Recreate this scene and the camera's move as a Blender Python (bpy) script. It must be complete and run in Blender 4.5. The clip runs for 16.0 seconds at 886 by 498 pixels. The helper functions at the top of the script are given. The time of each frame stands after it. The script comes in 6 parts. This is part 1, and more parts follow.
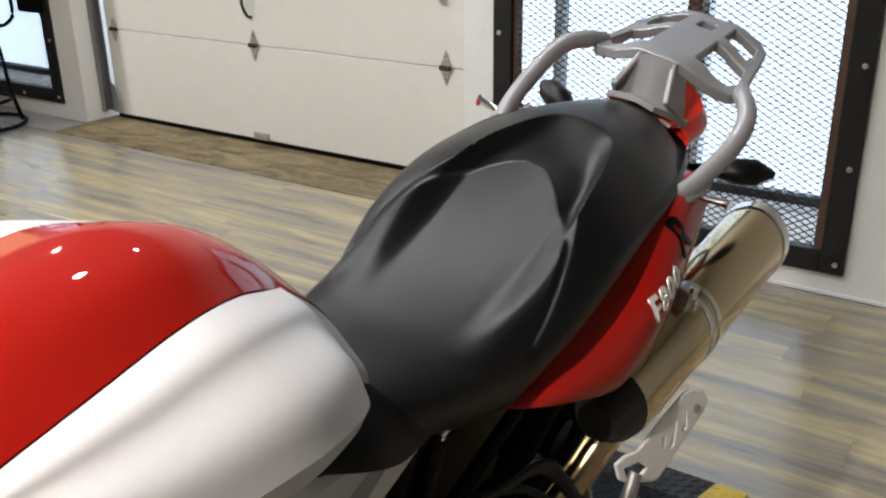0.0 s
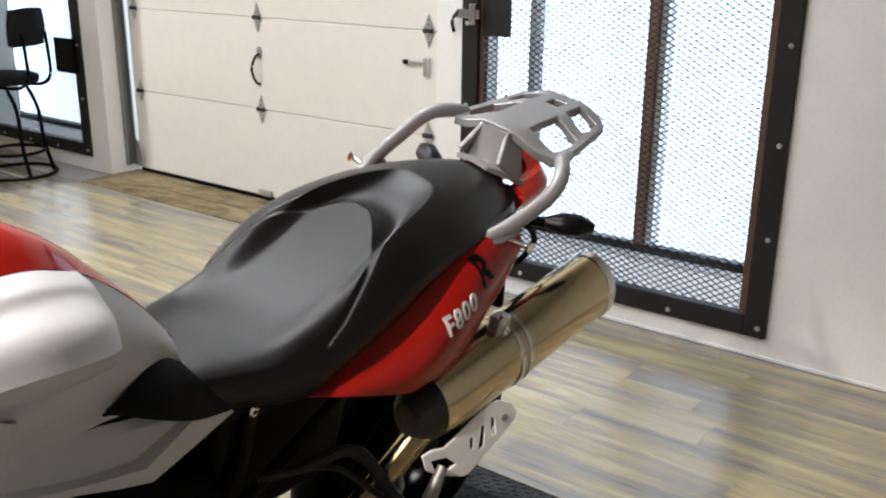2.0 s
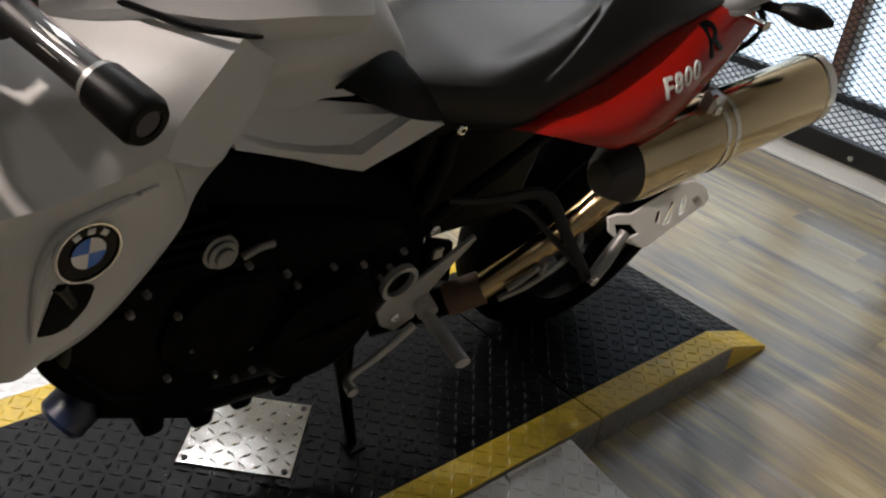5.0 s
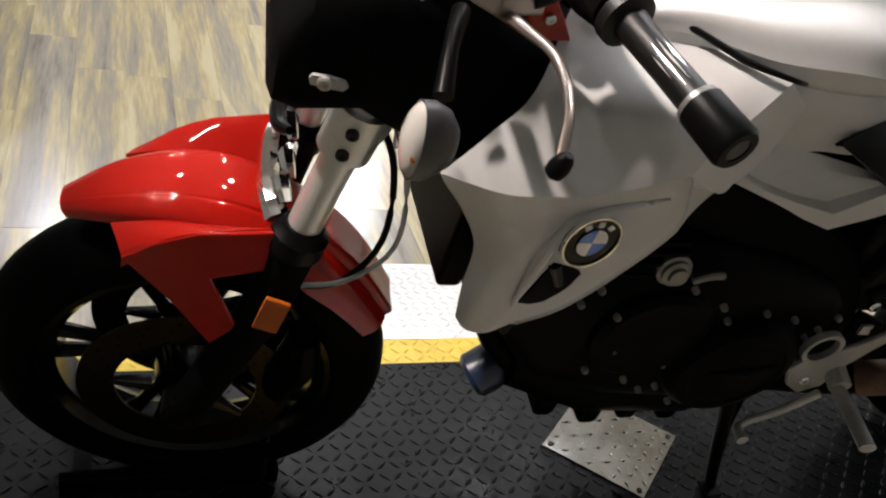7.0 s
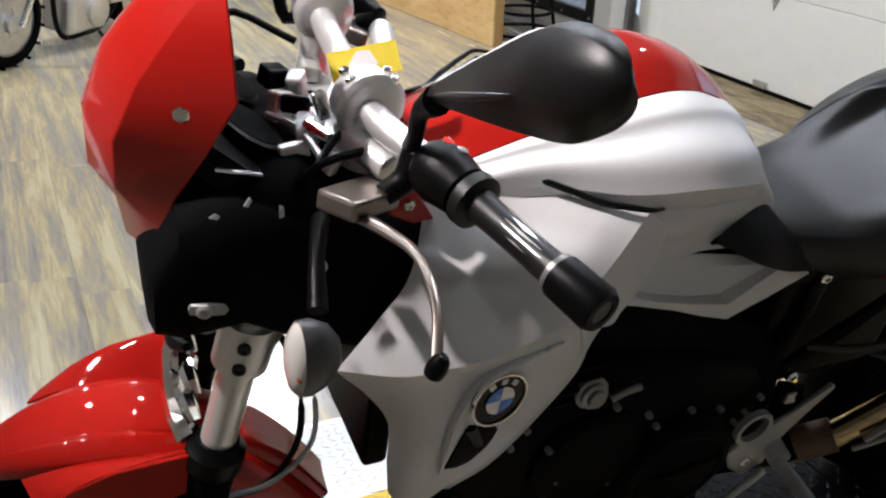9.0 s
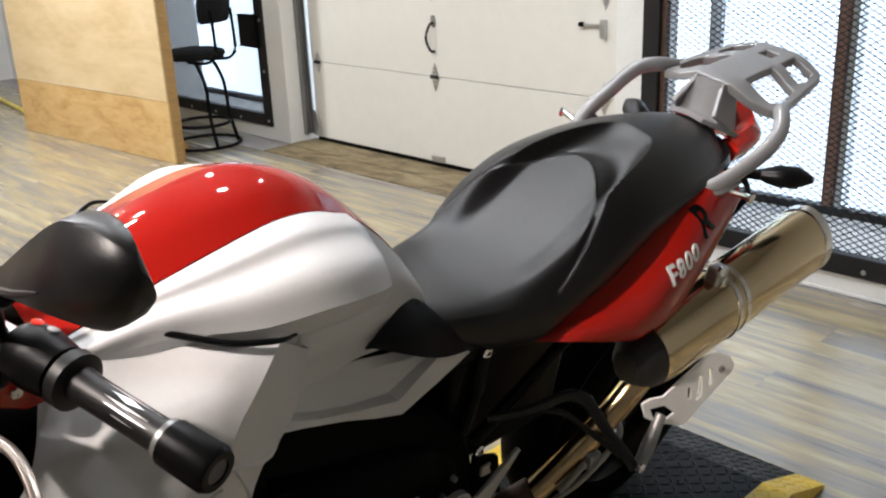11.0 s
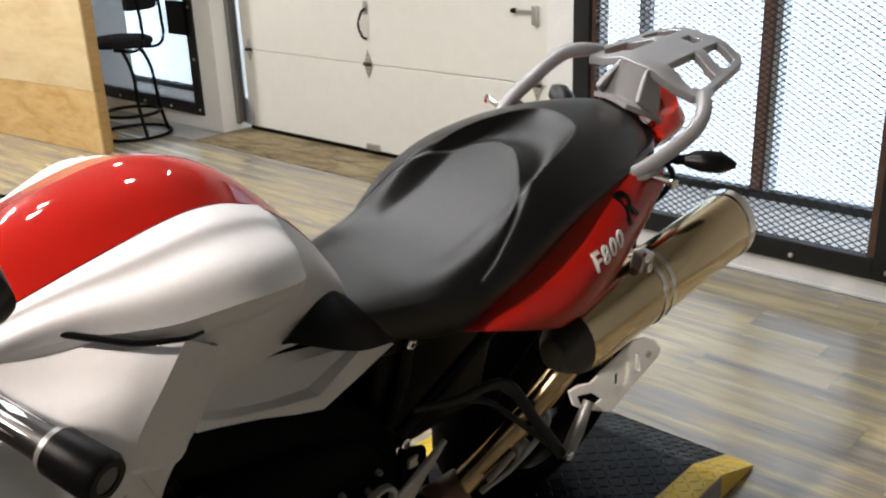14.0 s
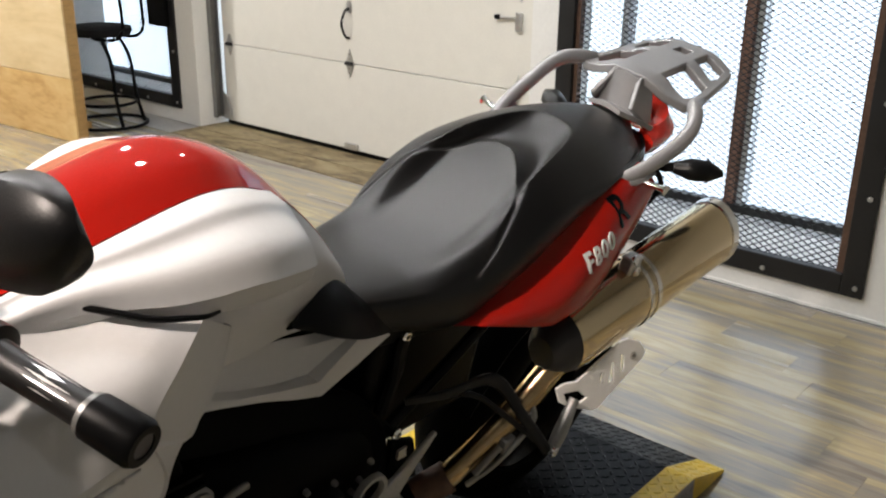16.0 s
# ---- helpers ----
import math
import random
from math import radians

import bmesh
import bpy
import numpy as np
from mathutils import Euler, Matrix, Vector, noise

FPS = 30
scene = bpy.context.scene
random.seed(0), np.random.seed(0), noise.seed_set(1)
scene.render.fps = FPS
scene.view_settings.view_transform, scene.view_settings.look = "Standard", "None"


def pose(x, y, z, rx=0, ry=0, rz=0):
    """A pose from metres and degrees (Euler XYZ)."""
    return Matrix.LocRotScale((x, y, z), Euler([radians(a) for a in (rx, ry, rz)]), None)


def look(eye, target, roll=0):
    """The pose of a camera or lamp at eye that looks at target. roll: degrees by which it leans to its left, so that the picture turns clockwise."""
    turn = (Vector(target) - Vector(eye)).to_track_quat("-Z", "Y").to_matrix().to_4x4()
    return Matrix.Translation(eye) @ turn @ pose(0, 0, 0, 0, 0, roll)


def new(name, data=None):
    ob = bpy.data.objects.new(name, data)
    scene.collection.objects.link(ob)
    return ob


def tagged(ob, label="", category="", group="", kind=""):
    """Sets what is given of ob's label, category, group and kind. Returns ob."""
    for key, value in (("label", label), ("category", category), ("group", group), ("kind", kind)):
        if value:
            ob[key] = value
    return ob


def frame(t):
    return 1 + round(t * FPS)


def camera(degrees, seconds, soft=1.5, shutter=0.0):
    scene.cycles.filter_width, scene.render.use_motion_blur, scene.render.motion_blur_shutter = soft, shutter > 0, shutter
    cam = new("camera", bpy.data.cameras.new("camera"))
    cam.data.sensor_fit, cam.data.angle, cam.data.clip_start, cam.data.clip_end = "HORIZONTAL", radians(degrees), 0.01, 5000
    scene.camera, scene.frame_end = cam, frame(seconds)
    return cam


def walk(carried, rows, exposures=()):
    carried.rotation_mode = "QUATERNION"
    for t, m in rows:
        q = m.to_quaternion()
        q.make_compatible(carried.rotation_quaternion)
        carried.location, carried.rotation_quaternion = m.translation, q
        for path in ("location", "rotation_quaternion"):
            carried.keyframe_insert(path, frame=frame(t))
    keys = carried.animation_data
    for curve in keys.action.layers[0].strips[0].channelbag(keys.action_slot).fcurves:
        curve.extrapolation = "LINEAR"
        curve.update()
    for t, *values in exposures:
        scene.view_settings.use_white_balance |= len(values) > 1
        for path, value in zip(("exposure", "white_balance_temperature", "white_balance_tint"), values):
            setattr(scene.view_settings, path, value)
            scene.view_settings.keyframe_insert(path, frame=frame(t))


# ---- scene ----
cam = camera(50.2, 16.0, soft=2.2)
PATH = [
    (0, (0.565, -0.841, 1.469), (-0.468, 0.697, 0.715), -0.9),
    (0.5, (0.768, -0.929, 1.465), (-0.284, 0.645, 0.819), -2.0),
    (1, (0.974, -1.021, 1.529), (-0.109, 0.546, 0.918), -1.0),
    (1.5, (1.052, -0.925, 1.548), (-0.084, 0.616, 0.969), -0.9),
    (2, (1.053, -0.902, 1.518), (-0.092, 0.619, 0.902), 0.6),
    (2.5, (1.037, -0.902, 1.481), (-0.069, 0.613, 0.787), 1.7),
    (3, (1.045, -0.908, 1.44), (-0.038, 0.587, 0.67), 3.7),
    (5.3, (0.974, -1.036, 1.366), (-0.288, 0.162, 0.38), 10.6),
    (5.5, (0.966, -1.056, 1.367), (-0.357, 0.083, 0.391), 11.4),
    (6, (0.947, -1.105, 1.367), (-0.496, -0.153, 0.362), 13.6),
    (6.5, (0.942, -1.151, 1.369), (-0.591, -0.367, 0.352), 13.5),
    (7, (0.95, -1.185, 1.365), (-0.617, -0.521, 0.315), 13.3),
    (7.5, (0.944, -1.209, 1.369), (-0.65, -0.671, 0.287), 11.5),
    (8, (0.938, -1.213, 1.39), (-0.699, -0.72, 0.352), 8.9),
    (8.5, (0.93, -1.177, 1.429), (-0.723, -0.543, 0.497), 4.6),
    (9, (0.939, -1.139, 1.454), (-0.688, -0.339, 0.609), 2.5),
    (9.5, (0.953, -1.098, 1.474), (-0.611, -0.124, 0.694), 0.1),
    (10, (0.978, -1.071, 1.485), (-0.51, 0.062, 0.778), -1.4),
    (10.2, (0.984, -1.055, 1.491), (-0.474, 0.122, 0.793), -1.6),
    (12.3, (1.007, -1.011, 1.503), (-0.29, 0.363, 0.846), -3.4),
    (12.5, (1.019, -0.996, 1.503), (-0.271, 0.377, 0.83), -3.5),
    (13, (1.015, -0.987, 1.496), (-0.259, 0.391, 0.807), -3.3),
    (13.5, (1.009, -0.986, 1.497), (-0.257, 0.402, 0.809), -2.7),
    (14, (0.997, -0.991, 1.493), (-0.277, 0.383, 0.795), -2.1),
    (14.5, (0.996, -0.991, 1.489), (-0.279, 0.382, 0.789), -2.2),
    (15, (0.998, -1.007, 1.495), (-0.262, 0.387, 0.809), -1.6),
    (15.5, (0.99, -1.042, 1.496), (-0.26, 0.363, 0.815), 0.8),
    (16, (0.978, -1.053, 1.488), (-0.243, 0.372, 0.799), 0.8),
]
walk(cam, [(t, look(eye, target, roll)) for t, eye, target, roll in PATH],
     exposures=[(0, -1.45, 6200, 10), (1.0, -1.28, 6200, 10), (2.0, -1.18, 6200, 10), (3, -1.15, 6300, 10), (5.3, -1.6, 6350, 10), (6.0, -1.6, 6350, 10), (6.5, -1.35, 6350, 10), (7.5, -1.15, 6050, 10), (8.5, -1.3, 5750, 10), (9.5, -1.26, 5850, 10), (10.2, -1.22, 6000, 10), (12.3, -1.18, 6250, 10), (13.5, -1.24, 6300, 10), (16, -1.28, 6450, 10)])

# ---- world and large lights ----
world = bpy.data.worlds.new("world")
scene.world = world
world.use_nodes = True
wn = world.node_tree.nodes
sky = wn.new("ShaderNodeTexSky")
sky.sky_type = "NISHITA"
sky.sun_disc = False
sky.sun_elevation = radians(35)
sky.sun_rotation = radians(200)
world.node_tree.links.new(sky.outputs[0], wn["Background"].inputs[0])
wn["Background"].inputs[1].default_value = 0.12


def ceiling_lamp_light(x, y, z, watts, size, tint):
    data = bpy.data.lights.new("ceiling_spot", "AREA")
    data.shape, data.size, data.energy, data.color = "DISK", size, watts, tint
    ob = new("ceiling_spot", data)
    ob.matrix_world = pose(x, y, z)
    return ob


WARM = (1.0, 0.975, 0.955)
LAMPS = [(0.25, -1.95, 14), (-0.7, 0.35, 52), (-1.1, 1.45, 36), (-1.2, -0.5, 32), (-1.65, -0.3, 24), (-2.6, 0.95, 75), (-3.1, -0.3, 55), (-1.8, -1.45, 36), (-5.2, 0.35, 240), (-6.6, 1.0, 70), (-5.5, -1.6, 70)]
CEIL = 3.05
for lx, ly, lw in LAMPS:
    ceiling_lamp_light(lx, ly, CEIL - 0.075, lw, 0.11, WARM)
# a warm directional spotlight, turned towards the front of the motorcycle
KEY = (-0.20, -2.32)
LAMPS.append((*KEY, 0))
data = bpy.data.lights.new("warm_spot", "SPOT")
data.energy, data.color, data.spot_size, data.spot_blend, data.shadow_soft_size = 1150, (1.0, 0.85, 0.74), radians(42), 0.75, 0.045
new("warm_spot", data).matrix_world = look((*KEY, CEIL - 0.09), (0.12, -0.50, 1.0))


# ---- materials ----
def material(name, color, rough=0.5, metal=0.0, coat=0.0, bump=0.0, scale=40.0, spread=0.08, spec=0.5, stretch=(1, 1, 1), grime=0.0, sheen=0.0):
    """A surface with variation at two scales and a fine relief, in object space."""
    m = bpy.data.materials.new(name)
    m.use_nodes = True
    nt = m.node_tree
    b = nt.nodes["Principled BSDF"]
    co = nt.nodes.new("ShaderNodeTexCoord")
    mp = nt.nodes.new("ShaderNodeMapping")
    mp.inputs["Scale"].default_value = stretch
    nt.links.new(co.outputs["Object"], mp.inputs[0])
    big, fine = nt.nodes.new("ShaderNodeTexNoise"), nt.nodes.new("ShaderNodeTexNoise")
    big.inputs["Scale"].default_value, fine.inputs["Scale"].default_value = scale * 0.12, scale
    big.inputs["Detail"].default_value, fine.inputs["Detail"].default_value = 4, 3
    for n in (big, fine):
        nt.links.new(mp.outputs[0], n.inputs["Vector"])
    add = nt.nodes.new("ShaderNodeMath")
    add.operation = "ADD"
    nt.links.new(big.outputs[0], add.inputs[0])
    nt.links.new(fine.outputs[0], add.inputs[1])
    rng = nt.nodes.new("ShaderNodeMapRange")
    rng.inputs[1].default_value, rng.inputs[2].default_value = 0.6, 1.4
    rng.inputs[3].default_value, rng.inputs[4].default_value = 1 - spread, 1 + spread
    nt.links.new(add.outputs[0], rng.inputs[0])
    mul = nt.nodes.new("ShaderNodeMix")
    mul.data_type, mul.blend_type = "RGBA", "MULTIPLY"
    mul.inputs[0].default_value = 1
    mul.inputs[6].default_value = (*color, 1)
    nt.links.new(rng.outputs[0], mul.inputs[7])
    nt.links.new(mul.outputs[2], b.inputs["Base Color"])
    rr = nt.nodes.new("ShaderNodeMapRange")
    rr.inputs[1].default_value, rr.inputs[2].default_value = 0.6, 1.4
    rr.inputs[3].default_value, rr.inputs[4].default_value = max(0.02, rough * (1 - grime - 0.08)), min(1, rough * (1.08 + grime))
    nt.links.new(add.outputs[0], rr.inputs[0])
    nt.links.new(rr.outputs[0], b.inputs["Roughness"])
    b.inputs["Metallic"].default_value = metal
    b.inputs["Coat Weight"].default_value = coat
    b.inputs["Coat Roughness"].default_value = 0.025
    b.inputs["Specular IOR Level"].default_value = spec
    if sheen:
        b.inputs["Sheen Weight"].default_value = sheen
        b.inputs["Sheen Roughness"].default_value = 0.4
    if bump:
        bp = nt.nodes.new("ShaderNodeBump")
        bp.inputs["Strength"].default_value, bp.inputs["Distance"].default_value = bump, 0.002
        nt.links.new(fine.outputs[0], bp.inputs["Height"])
        nt.links.new(bp.outputs[0], b.inputs["Normal"])
    return m


def glow(name, color, strength):
    m = bpy.data.materials.new(name)
    m.use_nodes = True
    b = m.node_tree.nodes["Principled BSDF"]
    b.inputs["Base Color"].default_value = (0.8, 0.8, 0.8, 1)
    b.inputs["Emission Color"].default_value = (*color, 1)
    b.inputs["Emission Strength"].default_value = strength
    return m


def clear(name, color, rough=0.05, ior=1.45):
    m = bpy.data.materials.new(name)
    m.use_nodes = True
    b = m.node_tree.nodes["Principled BSDF"]
    b.inputs["Base Color"].default_value = (*color, 1)
    b.inputs["Transmission Weight"].default_value = 1
    b.inputs["Roughness"].default_value = rough
    b.inputs["IOR"].default_value = ior
    return m


RED = material("red_paint", (0.33, 0.008, 0.004), 0.5, 0, 0.8, 0, 30, 0.04, 0.02)
SILVER = material("satin_silver_paint", (0.58, 0.58, 0.582), 0.46, 0.12, 0.0, 0.02, 900, 0.03, 0.38)
BLACK = material("black_plastic", (0.002, 0.002, 0.0022), 0.38, 0, 0, 0.12, 700, 0.15, 0.10)
MATTEBLACK = material("matt_black_plastic", (0.002, 0.002, 0.0022), 0.8, 0, 0, 0.2, 500, 0.15, 0.05)
SHELLBLACK = material("black_mirror_plastic", (0.004, 0.004, 0.0044), 0.40, 0, 0, 0.1, 600, 0.12, 0.30)
GLOSSBLACK = material("gloss_black", (0.003, 0.003, 0.0034), 0.22, 0, 0.0, 0, 60, 0.1, 0.2)
ENGINE = material("black_cast_metal", (0.0012, 0.0012, 0.0014), 0.40, 0, 0, 0.3, 500, 0.2, 0.03)
VINYL = material("black_seat_vinyl", (0.0025, 0.0025, 0.0027), 0.34, 0, 0, 0.12, 1400, 0.12, 0.34, sheen=0.02)
RUBBER = material("tyre_rubber", (0.002, 0.002, 0.002), 0.65, 0, 0, 0.25, 300, 0.2, 0.025)
SIGNALGREY = material("dark_grey_satin_plastic", (0.045, 0.045, 0.05), 0.38, 0, 0, 0.1, 400, 0.12, 0.5)
GRIPRUB = material("grip_rubber", (0.004, 0.004, 0.004), 0.44, 0, 0, 0.1, 400, 0.2, 0.3)
TITAN = material("gold_tinted_steel", (0.66, 0.54, 0.35), 0.13, 1, 0, 0.0, 12, 0.05)
BROWNED = material("heat_browned_steel", (0.42, 0.31, 0.17), 0.22, 1, 0, 0.0, 14, 0.15)
ALU = material("cast_aluminium", (0.72, 0.72, 0.715), 0.32, 0.70, 0, 0.15, 600, 0.06)
RACKALU = material("grey_coated_alloy", (0.32, 0.32, 0.325), 0.42, 0.35, 0, 0.1, 700, 0.05)
CHROME = material("bright_steel", (0.86, 0.85, 0.83), 0.10, 1, 0, 0, 90, 0.04)
WHITESTEEL = material("pale_brushed_steel", (0.90, 0.90, 0.88), 0.45, 0.0, 0, 0.05, 300, 0.05)
LEVERMETAL = material("worn_lever_alloy", (0.26, 0.22, 0.19), 0.30, 0.9, 0, 0, 90, 0.06)
DULLSTEEL = material("dull_plated_steel", (0.24, 0.24, 0.235), 0.42, 0.6, 0, 0.1, 200, 0.15)
AMBER = material("amber_reflector", (0.40, 0.085, 0.006), 0.25, 0, 0.4, 0, 80, 0.1)
TAILRED = material("red_lens", (0.85, 0.03, 0.015), 0.12, 0, 0.8, 0, 80, 0.08)
YELLOWTAG = material("yellow_card", (0.80, 0.64, 0.06), 0.35, 0, 0.2, 0, 50, 0.06)
BLUE = material("blue_enamel", (0.03, 0.16, 0.62), 0.25, 0, 0.6, 0, 60, 0.05)
WHITE = material("white_enamel", (0.8, 0.8, 0.8), 0.3, 0, 0.5, 0, 60, 0.03)
DECAL = material("silver_decal", (0.70, 0.70, 0.68), 0.35, 0.2, 0, 0, 60, 0.05)
NAVY = material("dark_blue_filter_paint", (0.012, 0.022, 0.06), 0.35, 0, 0.3, 0, 80, 0.15)
LENS = material("frosted_clear_lens", (0.48, 0.46, 0.43), 0.12, 0, 0.8, 0, 80, 0.05)
FLUID = clear("brake_fluid", (0.9, 0.62, 0.03), 0.05, 1.33)
DECKBLACK = material("worn_black_plate_paint", (0.0045, 0.0048, 0.0058), 0.40, 0.1, 0, 0.1, 120, 0.35, 0.12, grime=0.4)
DECKYELLOW = material("worn_yellow_plate_paint", (0.62, 0.43, 0.03), 0.42, 0, 0, 0.1, 60, 0.25, grime=0.3)
DECKBARE = material("bare_aluminium_plate", (0.62, 0.62, 0.615), 0.42, 0.35, 0, 0.08, 60, 0.10, grime=0.3)
WALLPAINT = material("white_wall_paint", (0.80, 0.79, 0.76), 0.6, 0, 0, 0.15, 60, 0.04)
DOORPAINT = material("cream_door_paint", (0.76, 0.735, 0.67), 0.42, 0, 0, 0.1, 90, 0.04)
# for the walls out of view; this grey sets how much fill light they return
UNSEENWALL = material("unseen_wall_fill_grey", (0.40, 0.39, 0.37), 0.6, 0, 0, 0.2, 50, 0.12, stretch=(1, 1, 0.2))
CEILPAINT = material("ceiling_paint", (0.35, 0.34, 0.32), 0.8, 0, 0, 0.1, 40, 0.06)
STEELDARK = material("dark_painted_steel", (0.014, 0.0135, 0.014), 0.5, 0.3, 0, 0.2, 80, 0.35, grime=0.2)
RUSTY = material("rusty_brown_steel", (0.10, 0.055, 0.035), 0.65, 0.2, 0, 0.3, 60, 0.45)
GALV = material("galvanised_steel", (0.55, 0.55, 0.54), 0.38, 0.85, 0, 0.1, 120, 0.15)
MULLION = material("weathered_brown_wood", (0.22, 0.11, 0.07), 0.7, 0, 0, 0.3, 60, 0.25, stretch=(1, 1, 0.15))
SILL = material("grey_sill_paint", (0.42, 0.42, 0.42), 0.6, 0, 0, 0.2, 50, 0.2)
PLATEMIRROR = material("polished_aluminium_plate", (0.74, 0.74, 0.73), 0.13, 1.0, 0, 0.08, 60, 0.12, grime=0.4)
PALEGROUND = material("pale_concrete", (0.78, 0.79, 0.80), 0.8, 0, 0, 0.2, 30, 0.12)
PLYEDGE = material("plywood_edge", (0.40, 0.24, 0.09), 0.65, 0, 0, 0.2, 80, 0.3, stretch=(0.2, 1, 8))
FABRIC = material("black_chair_fabric", (0.008, 0.008, 0.009), 0.8, 0, 0, 0.4, 900, 0.2, 0.2)
CABWHITE = material("white_cabinet_laminate", (0.78, 0.78, 0.76), 0.4, 0, 0, 0, 30, 0.03)
CABDARK = material("dark_grey_panel", (0.07, 0.065, 0.07), 0.55, 0, 0, 0.1, 60, 0.2)
CARDYELLOW = material("yellow_carton", (0.75, 0.5, 0.03), 0.5, 0, 0, 0, 60, 0.1)
CARDRED = material("red_carton", (0.55, 0.05, 0.03), 0.5, 0, 0, 0, 60, 0.1)
FOOTALLOY = material("worn_grey_alloy", (0.42, 0.42, 0.41), 0.42, 0.6, 0, 0.1, 200, 0.15)
SPOKE = material("dark_disc_steel", (0.030, 0.024, 0.016), 0.38, 0.9, 0, 0, 90, 0.1)
DAY = glow("daylight_outside", (0.72, 0.85, 1.0), 4.9)
LAMPGLOW = glow("lamp_face", WARM, 40)


SKIRTMETAL = material("dull_aluminium_skirt", (0.26, 0.26, 0.265), 0.40, 0.6, 0, 0.1, 90, 0.2, grime=0.3)


def grain_material(name, tones, rough, ramp_scale, axis_stretch, bump=0.1, per_piece=True, wave=1.2):
    """Wood: long grain, knots and a tone of its own for each board."""
    m = bpy.data.materials.new(name)
    m.use_nodes = True
    nt = m.node_tree
    b = nt.nodes["Principled BSDF"]
    co = nt.nodes.new("ShaderNodeTexCoord")
    mp = nt.nodes.new("ShaderNodeMapping")
    mp.inputs["Scale"].default_value = axis_stretch
    nt.links.new(co.outputs["Object"], mp.inputs[0])
    info = nt.nodes.new("ShaderNodeObjectInfo")
    geo = nt.nodes.new("ShaderNodeNewGeometry")
    rnd = nt.nodes.new("ShaderNodeMath")
    rnd.operation = "ADD"
    nt.links.new(info.outputs["Random"], rnd.inputs[0])
    nt.links.new(geo.outputs["Random Per Island"], rnd.inputs[1])
    off = nt.nodes.new("ShaderNodeCombineXYZ")
    k = nt.nodes.new("ShaderNodeMath")
    k.operation = "MULTIPLY"
    k.inputs[1].default_value = 37.0
    nt.links.new(rnd.outputs[0], k.inputs[0])
    for i in range(3):
        nt.links.new(k.outputs[0], off.inputs[i])
    nt.links.new(off.outputs[0], mp.inputs["Location"])
    n1, n2, n3 = (nt.nodes.new("ShaderNodeTexNoise") for _ in range(3))
    n1.inputs["Scale"].default_value, n2.inputs["Scale"].default_value, n3.inputs["Scale"].default_value = ramp_scale, ramp_scale * 7, ramp_scale * 0.35
    n1.inputs["Detail"].default_value, n1.inputs["Distortion"].default_value = 5, wave
    n2.inputs["Detail"].default_value = 4
    for n in (n1, n2, n3):
        nt.links.new(mp.outputs[0], n.inputs["Vector"])
    mix = nt.nodes.new("ShaderNodeMath")
    mix.operation = "MULTIPLY_ADD"
    mix.inputs[1].default_value = 0.35
    nt.links.new(n2.outputs[0], mix.inputs[0])
    nt.links.new(n1.outputs[0], mix.inputs[2])
    frac = nt.nodes.new("ShaderNodeMath")
    frac.operation = "FRACT"
    nt.links.new(rnd.outputs[0], frac.inputs[0])
    sh = nt.nodes.new("ShaderNodeMath")
    sh.operation = "MULTIPLY_ADD"
    sh.inputs[1].default_value = 0.10 if per_piece else 0.0
    nt.links.new(frac.outputs[0], sh.inputs[0])
    nt.links.new(mix.outputs[0], sh.inputs[2])
    ramp = nt.nodes.new("ShaderNodeValToRGB")
    e = ramp.color_ramp.elements
    lo, hi = (0.5, 0.90) if per_piece else (0.45, 0.85)
    e[0].position, e[0].color = lo, (*tones[0], 1)
    e[1].position, e[1].color = hi, (*tones[-1], 1)
    for i, tone in enumerate(tones[1:-1]):
        x = e.new(lo + (hi - lo) * (i + 1) / (len(tones) - 1))
        x.color = (*tone, 1)
    nt.links.new(sh.outputs[0], ramp.inputs[0])
    nt.links.new(ramp.outputs[0], b.inputs["Base Color"])
    r = nt.nodes.new("ShaderNodeMapRange")
    r.inputs[1].default_value, r.inputs[2].default_value = 0.3, 0.75
    r.inputs[3].default_value, r.inputs[4].default_value = rough * 0.8, rough * 1.25
    nt.links.new(n3.outputs[0], r.inputs[0])
    nt.links.new(r.outputs[0], b.inputs["Roughness"])
    bp = nt.nodes.new("ShaderNodeBump")
    bp.inputs["Strength"].default_value, bp.inputs["Distance"].default_value = bump, 0.001
    nt.links.new(n2.outputs[0], bp.inputs["Height"])
    nt.links.new(bp.outputs[0], b.inputs["Normal"])
    return m


PLANK = grain_material("wood_look_vinyl_plank", [(0.18, 0.155, 0.125), (0.245, 0.22, 0.185), (0.29, 0.255, 0.19), (0.385, 0.32, 0.178), (0.46, 0.40, 0.255)], 0.24, 4.6, (0.30, 3.4, 1), 0.06, True, 0.35)
PLANK.node_tree.nodes["Principled BSDF"].inputs["Specular IOR Level"].default_value = 0.85
THRESH = grain_material("worn_brown_board", [(0.07, 0.048, 0.025), (0.15, 0.11, 0.055), (0.23, 0.175, 0.09), (0.30, 0.245, 0.14)], 0.6, 3.2, (1.0, 2.2, 1), 0.15, False)
PLYPALE = grain_material("pale_birch_plywood", [(0.58, 0.43, 0.22), (0.68, 0.52, 0.29), (0.73, 0.58, 0.35)], 0.5, 2.2, (0.5, 1, 1.6), 0.1, False)
PLYKNOT = grain_material("knotty_pine_plywood", [(0.48, 0.27, 0.09), (0.62, 0.40, 0.16), (0.68, 0.48, 0.21)], 0.5, 2.6, (0.9, 1, 2.6), 0.1, False)


